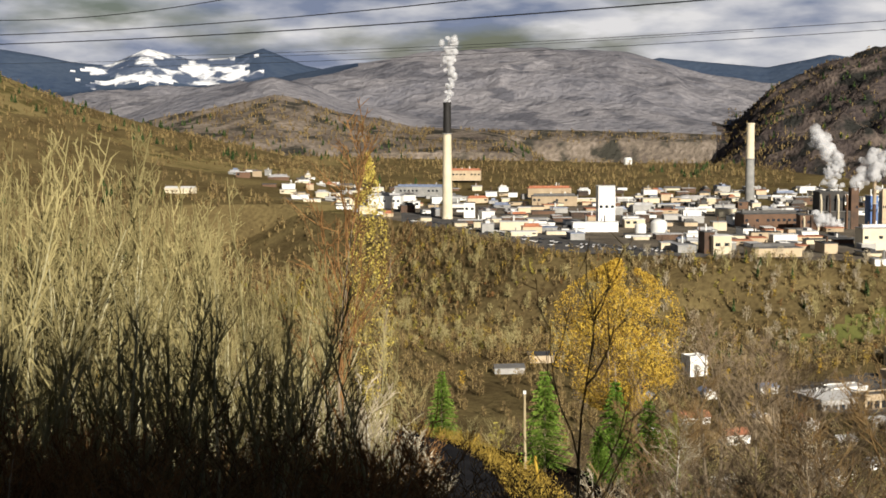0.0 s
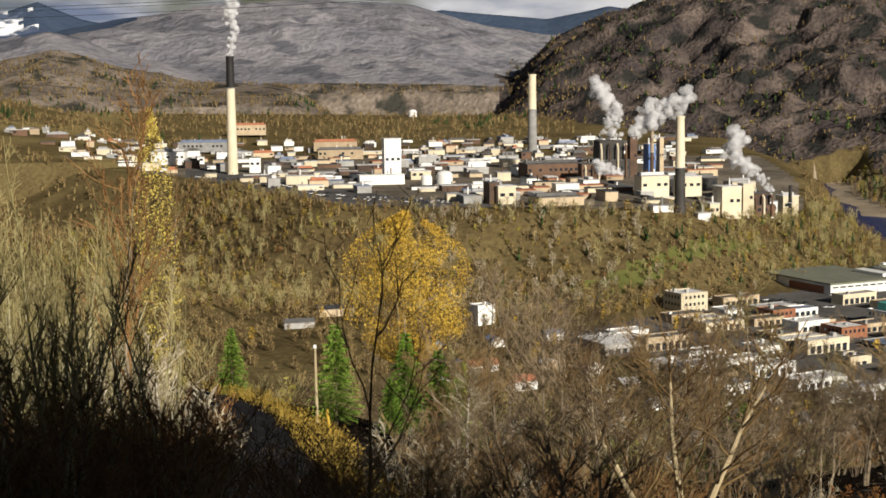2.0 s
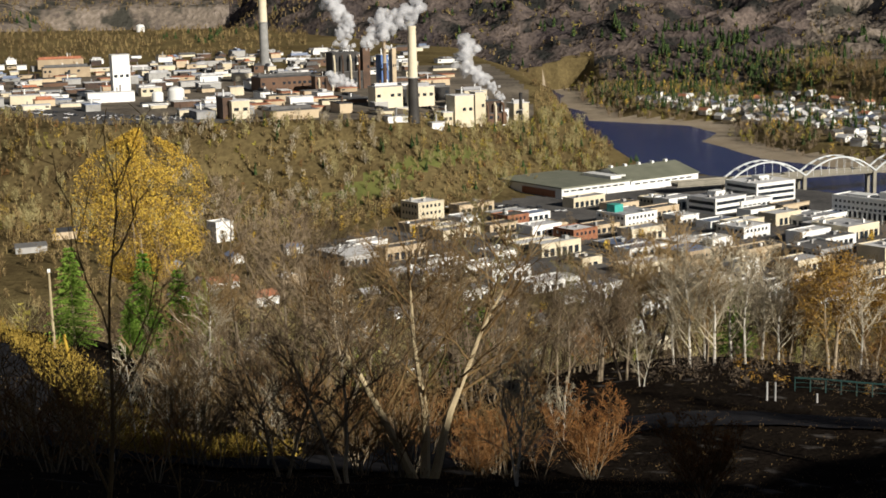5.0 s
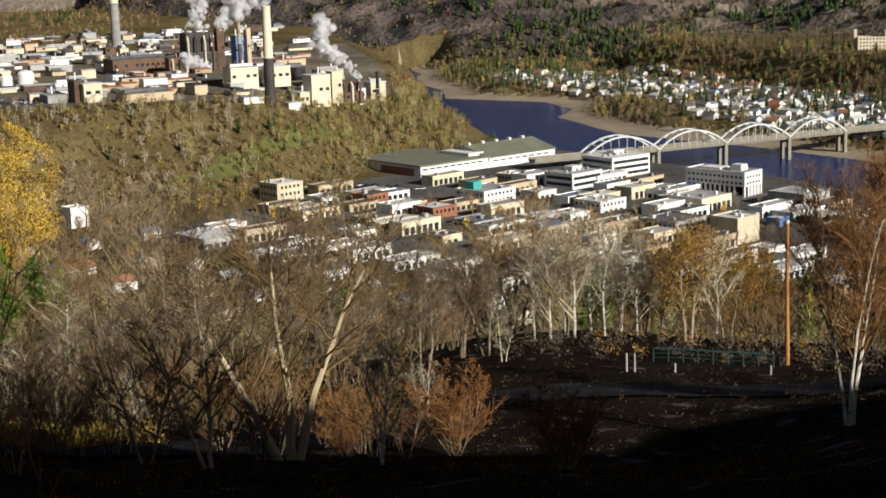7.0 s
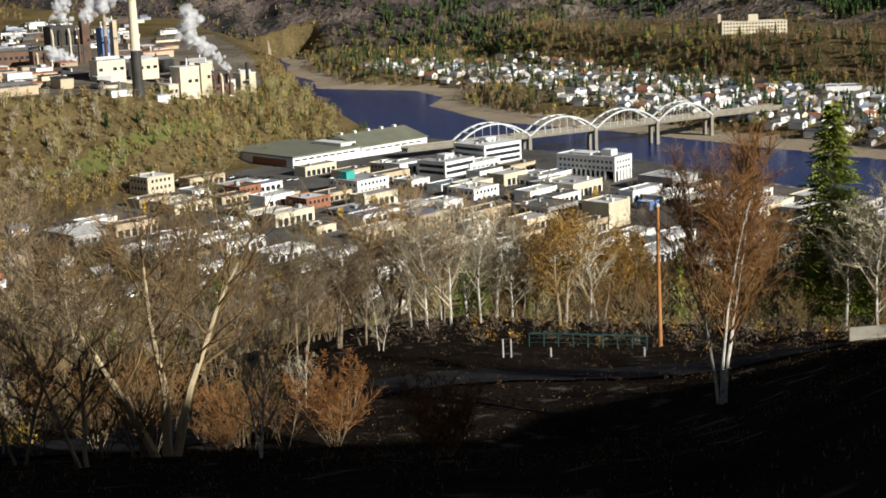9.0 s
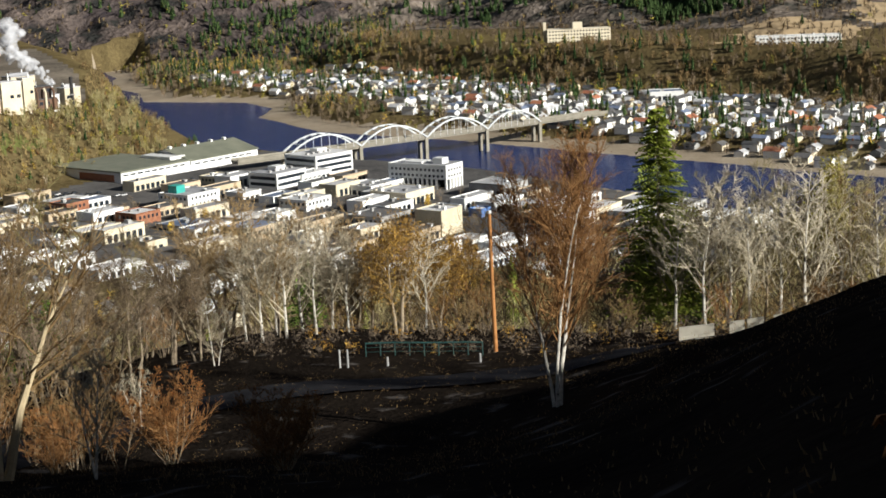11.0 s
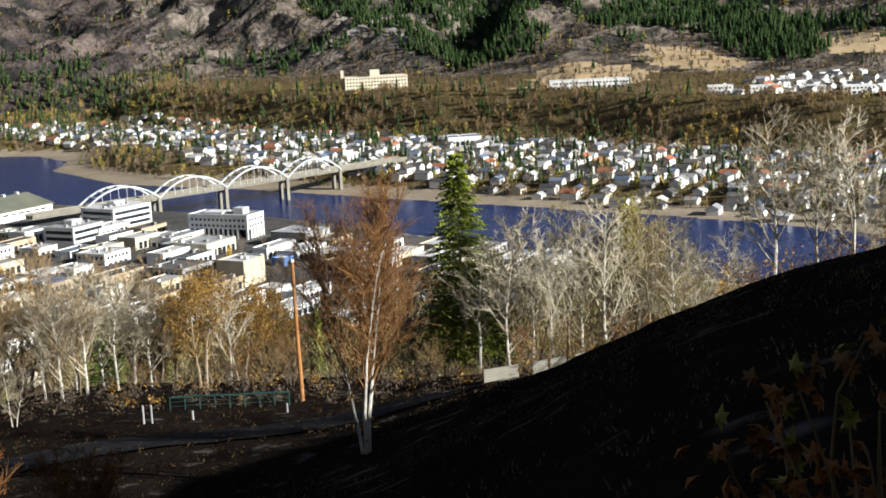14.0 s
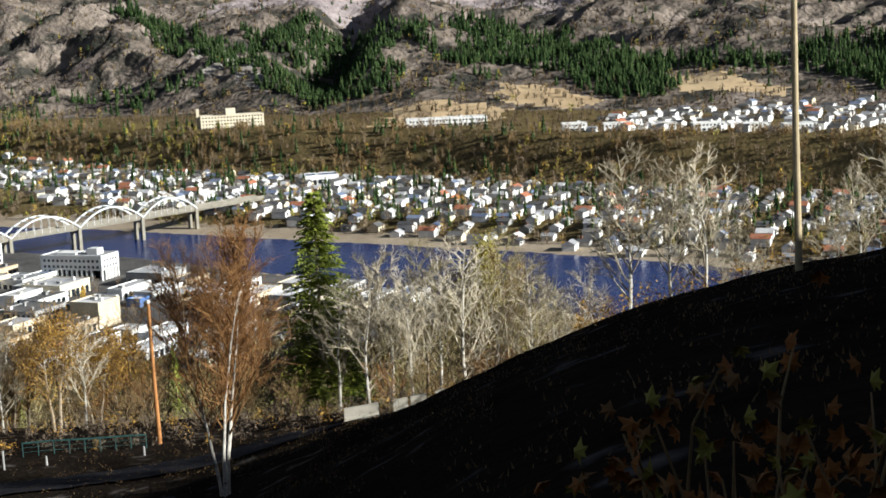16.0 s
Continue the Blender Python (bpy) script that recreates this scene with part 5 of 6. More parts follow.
rs = np.random.RandomState(7)
TOWN_AREA = [(135, 900), (90, 720), (110, 575), (250, 560), (420, 540), (590, 540), (565, 880), (480, 1085), (400, 1075), (300, 1030)]


def off_town(x, y, margin=0):
    return inside_distance(x, y, TOWN_AREA) < margin


def wood(name, x, y, tall, wide, count, thick, material, label, keep=None, **kw):
    if keep is not None:
        x, y, tall = x[keep], y[keep], tall[keep]
    v = sliver_trees(x, y, tall, wide * tall, count, thick, rs, **kw)
    link_stuff(name, v, tris_of(v), material, label, "trees")


def leaves(name, x, y, tall, wide, count, size, material, label, keep=None, low=0.2):
    if keep is not None:
        x, y, tall = x[keep], y[keep], tall[keep]
    v = leaf_trees(x, y, tall, wide * tall, count, size, rs, low)
    link_stuff(name, v, tris_of(v), material, label, "trees")


# slope below the camera, in three belts
def belt(n, az0, az1, r0, r1, name, tall, wide, count, thick, material, label, keep=None, **kw):
    x, y = scatter(n, az0, az1, r0, r1, rs)
    wood(name, x, y, tall[0] + tall[1] * rs.rand(n), wide, count, thick, material, label, keep=None if keep is None else keep(x, y), **kw)


clear_of_road = lambda x, y: (np.degrees(np.arctan2(x, y)) < -5.5) | (np.degrees(np.arctan2(x, y)) > 1.5) | (np.hypot(x, y) > 150)
belt(420, -24, 60, 120, 240, "bare_woods", (5, 5), 0.42, 300, 0.065, "twig_grey", "bushy bare grey-brown trees on the hillside", keep=clear_of_road, upright=0.45, low=0.2)
belt(260, -24, 60, 120, 240, "grey_woods", (6, 6), 0.30, 220, 0.075, "twig_pale", "bare grey-gold trees on the hillside", keep=clear_of_road, upright=0.65, low=0.2)
belt(900, -24, 60, 220, 430, "bare_woods", (5, 6), 0.42, 130, 0.13, "twig_grey", "bushy bare grey trees on the lower hillside", upright=0.45, low=0.15)
belt(500, -24, 60, 220, 430, "grey_woods", (6, 6), 0.32, 110, 0.14, "brush", "bare brown trees on the lower hillside", upright=0.6)
belt(5200, -24, 50, 400, 1050, "bare_woods", (4.5, 6), 0.42, 60, 0.52, "brush", "bare grey-brown trees along the gulch", keep=lambda x, y: off_town(x, y) & (x < 420), upright=0.65)
belt(380, 1, 34, 540, 960, "street_trees", (4, 5), 0.42, 60, 0.22, "twig_grey", "bare street trees among the houses", upright=0.65)
x, y = scatter(230, -22, 40, 190, 560, rs)
leaves("olive_trees", x, y, 6 + 5 * rs.rand(230), 0.27, 170, 0.5, "olive", "thinning olive-yellow autumn trees", low=0.15)
x, y = scatter(120, -20, 46, 250, 950, rs)
leaves("golden_trees", x, y, 6 + 6 * rs.rand(120), 0.24, 170, 0.7, "gold", "golden autumn trees on the slope", keep=off_town(x, y) & (x < 430), low=0.1)
x, y = scatter(26, 4, 34, 600, 960, rs)
leaves("street_golds", x, y, 5 + 4 * rs.rand(26), 0.34, 150, 0.8, "gold", "golden street trees among the houses", low=0.05)
x, y = scatter(70, -5, 36, 180, 620, rs)
v = far_pines(x, y, 8 + 7 * rs.rand(70), 2.2, rs, 9, 8)
link_stuff("conifers", v, tris_of(v), "needle", "green conifers on the hillside", "trees")
# the scarp below the smelter and its rim
on_scarp = lambda x, y: (inside_distance(x, y, BENCH) < 3) & (inside_distance(x, y, BENCH) > -200) & off_town(x, y, -8)
belt(9500, -19, 20, 880, 1480, "scarp_brush", (3.5, 5), 0.40, 24, 0.75, "brush", "dense bare brush on the scarp", keep=on_scarp, upright=0.6)
belt(2600, -19, 20, 880, 1480, "scarp_greys", (4, 5), 0.36, 24, 0.62, "twig_pale", "pale bare saplings on the scarp", keep=lambda x, y: on_scarp(x, y) & (fbm(x, y, 70, 60) > 0.5), upright=0.7)
x, y = scatter(2600, -19, 20, 880, 1480, rs)
leaves("scarp_shrubs", x, y, 2.5 + 4 * rs.rand(2600), 0.42, 40, 0.9, "olive", "olive and ochre shrubs on the scarp", keep=on_scarp(x, y) & (fbm(x, y, 90, 61) > 0.48), low=0.0)
x, y = scatter(500, -19, 20, 880, 1480, rs)
leaves("scarp_rusts", x, y, 2.5 + 3 * rs.rand(500), 0.42, 40, 0.9, "twig_red", "rust-brown shrubs on the scarp", keep=on_scarp(x, y), low=0.0)
x, y = scatter(190, 6, 21, 950, 1350, rs)
k = on_scarp(x, y)
v = far_pines(x[k], y[k], 6 + 5 * rs.rand(int(k.sum())), 1.9, rs)
link_stuff("conifers", v, tris_of(v), "pine", "dark conifers on the scarp", "trees")
belt(900, -10, 20, 900, 1330, "scarp_poplars", (7, 8), 0.34, 70, 0.42, "twig_pale", "tall pale bare poplars on the scarp", keep=lambda x, y: on_scarp(x, y) & (fbm(x, y, 110, 66) > 0.45), upright=0.75, low=0.15)
belt(420, 2, 20, 900, 1250, "scarp_poplars", (6, 7), 0.38, 70, 0.42, "twig_white", "silvery bare poplars on the scarp", keep=lambda x, y: on_scarp(x, y) & (fbm(x, y, 90, 69) > 0.47), upright=0.7, low=0.15)
x, y = scatter(520, -10, 20, 900, 1400, rs)
leaves("scarp_golds", x, y, 4 + 6 * rs.rand(520), 0.36, 60, 0.8, "straw", "ochre-leaved trees on the scarp", keep=on_scarp(x, y), low=0.05)
# west side and beyond the works
belt(10500, -22, 9, 1250, 3120, "valley_brush", (4, 6), 0.42, 18, 1.3, "brush", "bare brush across the valley bottom",
     keep=lambda x, y: ((inside_distance(x, y, BENCH) < -5) | (y > 2080) | (x < -480)) & (fbm(x, y, 170, 62) > 0.36), upright=0.55)
x, y = scatter(1500, -22, 12, 1500, 3000, rs)
keep = (fbm(x, y, 240, 63) > 0.53) & ((inside_distance(x, y, BENCH) < 0) | (y > 2150))
v = far_pines(x[keep], y[keep], 8 + 6 * rs.rand(int(keep.sum())), 3.4, rs, 4, 5)
link_stuff("far_conifers", v, tris_of(v), "pine", "dark conifer stands on the hills", "trees")
# across the river: bank trees, town trees, terrace scarp
N = 14000
ex, ey = scatter(N, 14, 60, 850, 2150, rs)
right = ex - np.interp(ey, RIGHT_Y, RIGHT_X)
terr = inside_distance(ex, ey, TERRACE)
bank_belt = (right > 26) & (right < 82) & (fbm(ex, ey, 60, 64) > 0.33)
scarp_belt = (terr > -85) & (terr < 12)
north_belt = (right > 30) & (ey > 1560) & (ey > ex * 1.9)
street = (right > 60) & (terr < -60) & (rs.rand(N) < 0.34)
pick = rs.rand(N)
keep = (bank_belt | scarp_belt | north_belt | street) & (pick < 0.85)
wood("bank_trees", ex, ey, 5.5 + 7 * rs.rand(N), 0.36, 32, 0.7, "twig_grey", "bare trees along the far bank and terrace", keep=keep, upright=0.62)
leaves("bank_golds", ex, ey, 6 + 7 * rs.rand(N), 0.25, 46, 1.1, "gold", "golden poplars on the far bank", keep=(bank_belt & (pick < 0.06)) | (north_belt & (pick < 0.05)) | (scarp_belt & (pick < 0.04)) | (street & (pick < 0.12)), low=0.05)
leaves("bank_olives", ex, ey, 5 + 6 * rs.rand(N), 0.34, 46, 1.2, "olive", "olive-yellow trees on the far bank", keep=(bank_belt & (pick > 0.82)) | (north_belt & (pick > 0.75)) | (scarp_belt & (pick > 0.95)), low=0.0)
k = ((terr > -85) & (terr < 30) & (pick < 0.2) & (ey > 950)) | (north_belt & (pick > 0.2) & (pick < 0.42)) | (street & (pick > 0.55))
v = far_pines(ex[k], ey[k], 8 + 9 * rs.rand(int(k.sum())), 2.8, rs)
link_stuff("terrace_conifers", v, tris_of(v), "pine", "dark conifers along the terrace", "trees")
tx, ty = scatter(9000, 20, 60, 820, 1850, rs)
k = (tx - np.interp(ty, RIGHT_Y, RIGHT_X) > 48) & (inside_distance(tx, ty, TERRACE) < -45)
wood("garden_trees", tx, ty, 3.5 + 5 * rs.rand(9000), 0.45, 30, 0.5, "brush_dark", "dark bare garden trees among the houses", keep=k & (rs.rand(9000) < 0.5), upright=0.5)
k &= rs.rand(9000) < 0.10
v = far_pines(tx[k], ty[k], 6 + 7 * rs.rand(int(k.sum())), 2.4, rs)
link_stuff("garden_conifers", v, tris_of(v), "pine", "dark garden conifers among the houses", "trees")
sx, sy = scatter(9000, 20, 60, 1100, 1950, rs)
terr = inside_distance(sx, sy, TERRACE)
on = (terr > -95) & (terr < 25)
wood("terrace_greys", sx, sy, 5 + 6 * rs.rand(9000), 0.40, 34, 0.8, "twig", "brown bare trees on the terrace edge", keep=on & (fbm(sx, sy, 60, 81) > 0.40), upright=0.6)
leaves("terrace_olives", sx, sy, 4 + 5 * rs.rand(9000), 0.36, 44, 1.2, "olive", "olive shrubs on the terrace edge", keep=on & (fbm(sx, sy, 80, 82) > 0.63), low=0.0)
top = (terr > 25) & (terr < 330) & (rs.rand(9000) < 0.30)
wood("terrace_trees", sx, sy, 5 + 5 * rs.rand(9000), 0.4, 30, 0.9, "twig_grey", "bare trees on the terrace", keep=top, upright=0.6)
# the eastern hills
N = 20000
hx, hy = scatter(N, 6.5, 60, 1560, 3600, rs)
hr, ha = np.hypot(hx, hy), np.degrees(np.arctan2(hx, hy))
up = hr - np.interp(ha, EAST_AZ, EAST_FOOT)
ruffle = (fbm(hx, hy, 150, 65) - 0.5)
stand = np.zeros(N, bool)
for outline in PINE_STANDS:
    stand |= inside_distance(hx, hy, outline) + 70 * ruffle > 0
low_belt = (ha < 37) & (ha > 17) & (up < 190) & (fbm(hx, hy, 120, 67) > 0.55)
pines = (up > 10) & (stand | low_belt)
v = far_pines(hx[pines], hy[pines], 11 + 9 * rs.rand(int(pines.sum())), 3.8, rs)
link_stuff("hill_pines", v, tris_of(v), "pine", "dense dark pines in the side valleys", "trees")
bare = (up > 5) & ~pines & (rs.rand(N) < 0.85) & (fbm(hx, hy, 110, 68) > 0.36)
half = rs.rand(N) < 0.5
wood("hill_brush", hx, hy, 4 + 5 * rs.rand(N), 0.55, 14, 1.5, "brush", "bare brush over the rocky slopes", keep=bare & half, upright=0.5)
wood("hill_scrub", hx, hy, 4 + 5 * rs.rand(N), 0.55, 14, 1.6, "brush_dark", "dark scrub over the rocky slopes", keep=bare & ~half, upright=0.5)
lone = (up > 20) & ~pines & (rs.rand(N) < 0.05)
v = far_pines(hx[lone], hy[lone], 8 + 7 * rs.rand(int(lone.sum())), 3.2, rs)
link_stuff("lone_pines", v, tris_of(v), "pine", "scattered dark pines on the slopes", "trees")
gold = (up > 0) & (up < 420) & (rs.rand(N) < 0.05)
leaves("hill_golds", hx, hy, 5 + 5 * rs.rand(N), 0.42, 30, 1.7, "olive", "yellowing trees low on the slope", keep=gold, low=0.0)
for outline in PINE_STANDS:
    x0, x1, y0, y1 = min(p[0] for p in outline), max(p[0] for p in outline), min(p[1] for p in outline), max(p[1] for p in outline)
    n = int((x1 - x0) * (y1 - y0) / 75)
    px, py = x0 + (x1 - x0) * rs.rand(n), y0 + (y1 - y0) * rs.rand(n)
    keep = inside_distance(px, py, outline) + 70 * (fbm(px, py, 60, 65) - 0.5) > 0
    v = far_pines(px[keep], py[keep], 9 + 9 * rs.rand(int(keep.sum())), 3.6, rs)
    link_stuff("hill_pines", v, tris_of(v), "pine", "dense dark pines in the side valleys", "trees")


# ---- trees near the camera ----
class Twigs:
    """Collects tapered branches into one mesh."""

    def __init__(self):
        self.v, self.f = [], []

    def branch(self, points, r0, r1, sides):
        n = len(points)
        first = len(self.v)
        for i, p in enumerate(points):
            d = (points[min(i + 1, n - 1)] - points[max(i - 1, 0)]).normalized()
            u = d.orthogonal().normalized()
            w = d.cross(u)
            r = r0 + (r1 - r0) * i / (n - 1)
            for k in range(sides):
                a = 2 * math.pi * k / sides
                self.v.append(tuple(p + (u * math.cos(a) + w * math.sin(a)) * r))
        for i in range(n - 1):
            for k in range(sides):
                a, b = first + i * sides + k, first + i * sides + (k + 1) % sides
                self.f.append((a, b, b + sides, a + sides))

    def mesh(self, name, material):
        return mesh_from(name, self.v, self.f, M[material])


def limb(r2, p, d, length, steps, wander, lift):
    pts = [p.copy()]
    for k in range(steps):
        d = (d + Vector((r2.gauss(0, wander), r2.gauss(0, wander), r2.gauss(0, wander * 0.6) + lift))).normalized()
        p = p + d * (length / steps)
        pts.append(p.copy())
    return pts


def bare_tree(seed, tall, stems, spread, trunk_r, fork=0.45, n1=9, n2=6, n3=4, twig_r=0.012, lift=0.10, lean=(0, 0), angle=0.8, low=0.25, reach=0.40, steps=5, sides=4):
    """Trunk and branch meshes of a leafless tree with several stems; also the twig tips."""
    r2 = random.Random(seed)
    trunk, crown, tips = Twigs(), Twigs(), []
    for s in range(stems):
        a = 2 * math.pi * (s + r2.random() * 0.6) / stems
        d = Vector((math.cos(a) * spread * (stems > 1) + lean[0], math.sin(a) * spread * (stems > 1) + lean[1], 1)).normalized()
        h = tall * r2.uniform(0.85, 1.0)
        pts = limb(r2, Vector((math.cos(a), math.sin(a), 0)) * trunk_r * (stems > 1) * 1.5 - Vector((0, 0, 0.3)), d, h, 10, 0.07, 0.05)
        cut = 8
        trunk.branch(pts[:cut + 1], trunk_r * r2.uniform(0.8, 1.1), trunk_r * 0.22, 7)
        crown.branch(pts[cut:], trunk_r * 0.22, twig_r, 4)
        for k in range(n1):
            t = low + (0.97 - low) * (k + r2.random()) / n1
            i = min(int(t * 10), 9)
            p = pts[i].lerp(pts[i + 1], t * 10 - i)
            b = r2.random() * 6.28
            d1 = (Vector((math.cos(b) * angle, math.sin(b) * angle, 0.75)) + d * 0.3).normalized()
            l1 = tall * (reach * (1 - t) + reach * 0.25) * r2.uniform(0.7, 1.2)
            q1 = limb(r2, p, d1, l1, steps, 0.16, lift)
            crown.branch(q1, trunk_r * 0.32 * (1.1 - t) + twig_r * 1.6, twig_r, sides)
            for m in range(n2):
                t2 = 0.25 + 0.75 * (m + r2.random()) / n2
                j = min(int(t2 * steps), steps - 1)
                p2 = q1[j].lerp(q1[j + 1], t2 * steps - j)
                d2 = (d1 + Vector((r2.gauss(0, 0.6), r2.gauss(0, 0.6), r2.gauss(0.15, 0.4)))).normalized()
                q2 = limb(r2, p2, d2, l1 * r2.uniform(0.28, 0.5), 2, 0.2, lift)
                crown.branch(q2, twig_r * 1.5, twig_r * 0.8, 3)
                tips.append(q2[-1])
                for w in range(n3):
                    d3 = (d2 + Vector((r2.gauss(0, 0.7), r2.gauss(0, 0.7), r2.gauss(0.15, 0.4)))).normalized()
                    p3 = q2[1].lerp(q2[r2.randint(0, 2)], r2.random())
                    q3 = limb(r2, p3, d3, l1 * r2.uniform(0.16, 0.32), 1, 0.2, lift)
                    crown.branch(q3, twig_r, twig_r * 0.6, 3)
                    tips.append(q3[-1])
    return trunk, crown, tips


def leaf_mesh(tips, r2, per, size, spread, material, name="foliage"):
    v, f = [], []
    for t in tips:
        for k in range(per):
            p = t + Vector((r2.gauss(0, spread), r2.gauss(0, spread), r2.gauss(0, spread)))
            a, b = Vector((r2.gauss(0, 1), r2.gauss(0, 1), r2.gauss(0, 1))).normalized() * size, Vector((r2.gauss(0, 1), r2.gauss(0, 1), r2.gauss(0, 1))).normalized() * size * 0.7
            i = len(v)
            v += [tuple(p), tuple(p + a * 0.5 + b * 0.5), tuple(p + a), tuple(p + a * 0.5 - b * 0.5)]
            f.append((i, i + 1, i + 2, i + 3))
    return mesh_from(name, v, f, M[material])


def plant(name, az, r, meshes, label, turn=0, scale=1.0, group="", category="tree", sink=0.1):
    x, y = polar(az, r)
    t = thing(name, x, y, height(x, y) - sink, turn, label, category, group)
    for pname, me in meshes:
        part(pname, me, None, t)
    t.scale = (scale, scale, scale)
    return t


def again(t, az, r, turn, scale=None, sink=0.1):
    x, y = polar(az, r)
    c = copy_thing(t, pose(x, y, height(x, y) - sink, 0, 0, turn))
    if scale:
        c.scale = (scale, scale, scale)
    return c


# young aspens, thick to the west of the road
rp = random.Random(3)
aspens = []
for k in range(5):
    tr, cr, tips = bare_tree(100 + k, 12.0, 1, 0, 0.072, n1=22, n2=3, n3=1, steps=3, sides=3, twig_r=0.010, lift=0.14, angle=0.62, low=0.30, reach=0.15)
    aspens.append([("trunk", tr.mesh("trunk", "aspen")), ("crown", cr.mesh("crown", "twig_pale"))])
firsts = {}
for k in range(250):
    az, r = rp.uniform(-23, -9.0) if k < 215 else rp.uniform(-11, -5.5), rp.uniform(31, 78)
    kind = k % 5
    top = 0.6 + 0.42 * min(1, max(0, (-az - 5) / 12))
    s = rp.uniform(0.72, 1.02) * (0.50 + 0.0125 * r) * top / 0.92
    if kind not in firsts:
        firsts[kind] = plant("aspen", az, r, aspens[kind], "slender leafless aspen with pale bark", rp.uniform(0, 360), s, "aspen thicket")
    else:
        again(firsts[kind], az, r, rp.uniform(0, 360), s)

# rusty undergrowth and bare shrubs
shrubs = []
for k in range(3):
    tr, cr, tips = bare_tree(200 + k, 4.6, 5, 0.42, 0.035, n1=6, n2=5, n3=1, steps=3, sides=3, twig_r=0.010, lift=0.03, angle=0.9, low=0.2)
    shrubs.append([("stem", tr.mesh("stem", "bark")), ("crown", cr.mesh("crown", ("twig_red", "twig", "twig")[k]))])
first_shrubs = []
for k in range(3):
    first_shrubs.append(plant("bare_shrub", -14 + 6 * k, 48, shrubs[k], ("rust-red leafless shrub with many stems", "brown leafless shrub with many stems", "brown leafless shrub with many stems")[k], 0, 1.0, "hillside shrubs", "shrub"))
for k in range(220):
    az, r = rp.uniform(-23, -4.6), rp.uniform(27, 80)
    again(first_shrubs[rp.choice((0, 0, 0, 1, 2))], az, r, rp.uniform(0, 360), rp.uniform(0.6, 1.1) * (0.85 if r < 46 else 0.95 if r < 60 else 1.0))
for k in range(12):
    az, r = rp.uniform(-4.6, 3), rp.uniform(30, 52)
    again(first_shrubs[rp.choice((0, 1, 2))], az, r, rp.uniform(0, 360), rp.uniform(0.4, 0.7))
for k in range(46):
    az, r = rp.uniform(3, 17.5), rp.uniform(60, 104)
    again(first_shrubs[rp.choice((1, 2, 1, 2, 0))], az, r, rp.uniform(0, 360), rp.uniform(0.7, 1.2))
for k in range(50):
    az, r = rp.uniform(16, 50), rp.uniform(105, 125)
    again(first_shrubs[rp.choice((0, 1, 2))], az, r, rp.uniform(0, 360), rp.uniform(0.6, 1.1))

# the big spreading tree on the slope, with its round rust-leaved neighbour and thin pale saplings
tr, cr, tips = bare_tree(310, 11.2, 3, 0.34, 0.21, n1=14, n2=7, n3=3, twig_r=0.012, lift=0.06, angle=1.15, low=0.34, reach=0.46)
plant("bare_tree", 12.75, 60, [("trunk", tr.mesh("trunk", "wood_pale")), ("crown", cr.mesh("crown", "twig"))], "spreading leafless tree with three pale forked limbs", 25)
tr, cr, tips = bare_tree(315, 4.7, 14, 0.5, 0.026, n1=9, n2=6, n3=4, twig_r=0.008, lift=0.05, angle=0.8, low=0.12, reach=0.34)
rust_shrub = plant("round_shrub", 19.1, 67, [("stem", tr.mesh("stem", "bark")), ("crown", cr.mesh("crown", "twig_red")), ("foliage", leaf_mesh(tips, random.Random(4), 1, 0.07, 0.05, "rust"))], "round rust-brown shrub with many fine stems", 0, 1.0, "rust shrubs", "shrub")
again(rust_shrub, 23.3, 52, 80, 0.75)
again(rust_shrub, 14.9, 66, 200, 0.8)
tr, cr, tips = bare_tree(318, 5.4, 2, 0.2, 0.06, n1=12, n2=6, n3=3, twig_r=0.009, lift=0.07, angle=0.9, low=0.2, reach=0.36)
pale_sapling = plant("bare_sapling", 16.3, 52, [("trunk", tr.mesh("trunk", "birch")), ("crown", cr.mesh("crown", "twig_white"))], "small leafless tree with whitish stems", 0, 1.0, "pale saplings")
tr, cr, tips = bare_tree(322, 8.2, 2, 0.26, 0.11, n1=16, n2=8, n3=5, twig_r=0.010, lift=0.04, angle=1.1, low=0.22, reach=0.44)
bushy = plant("bare_tree", 9.9, 54, [("trunk", tr.mesh("trunk", "bark")), ("crown", cr.mesh("crown", "twig_grey"))], "bushy leafless tree with tangled grey twigs", 0, 1.0, "bushy hillside trees")
for az, r, q in ((7.4, 58, 0.85), (4.6, 66, 0.7), (14.6, 88, 0.85), (17.2, 92, 0.95), (20.4, 104, 1.0), (6.4, 86, 0.7), (22.6, 118, 1.0), (18.6, 112, 1.0), (15.4, 104, 1.05), (12.4, 100, 1.0), (10.0, 96, 1.0), (24.6, 120, 0.95), (26.2, 124, 0.9), (4.2, 78, 0.7)):
    again(bushy, az, r, rp.uniform(0, 360), q)
for az, r, q in ((3.4, 66, 0.9), (1.2, 56, 0.75), (-5.6, 60, 1.1), (-4.9, 54, 0.9), (18.0, 78, 0.7), (21.0, 100, 0.9), (-6.4, 52, 1.2), (-7.8, 56, 1.2), (-9.4, 54, 1.3), (-11.0, 58, 1.2), (-8.6, 62, 1.3), (-3.9, 60, 0.8), (2.2, 70, 1.0), (4.4, 72, 0.9), (7.0, 66, 0.9), (-12.4, 56, 1.3), (-10.2, 64, 1.2)):
    again(pale_sapling, az, r, rp.uniform(0, 360), q)

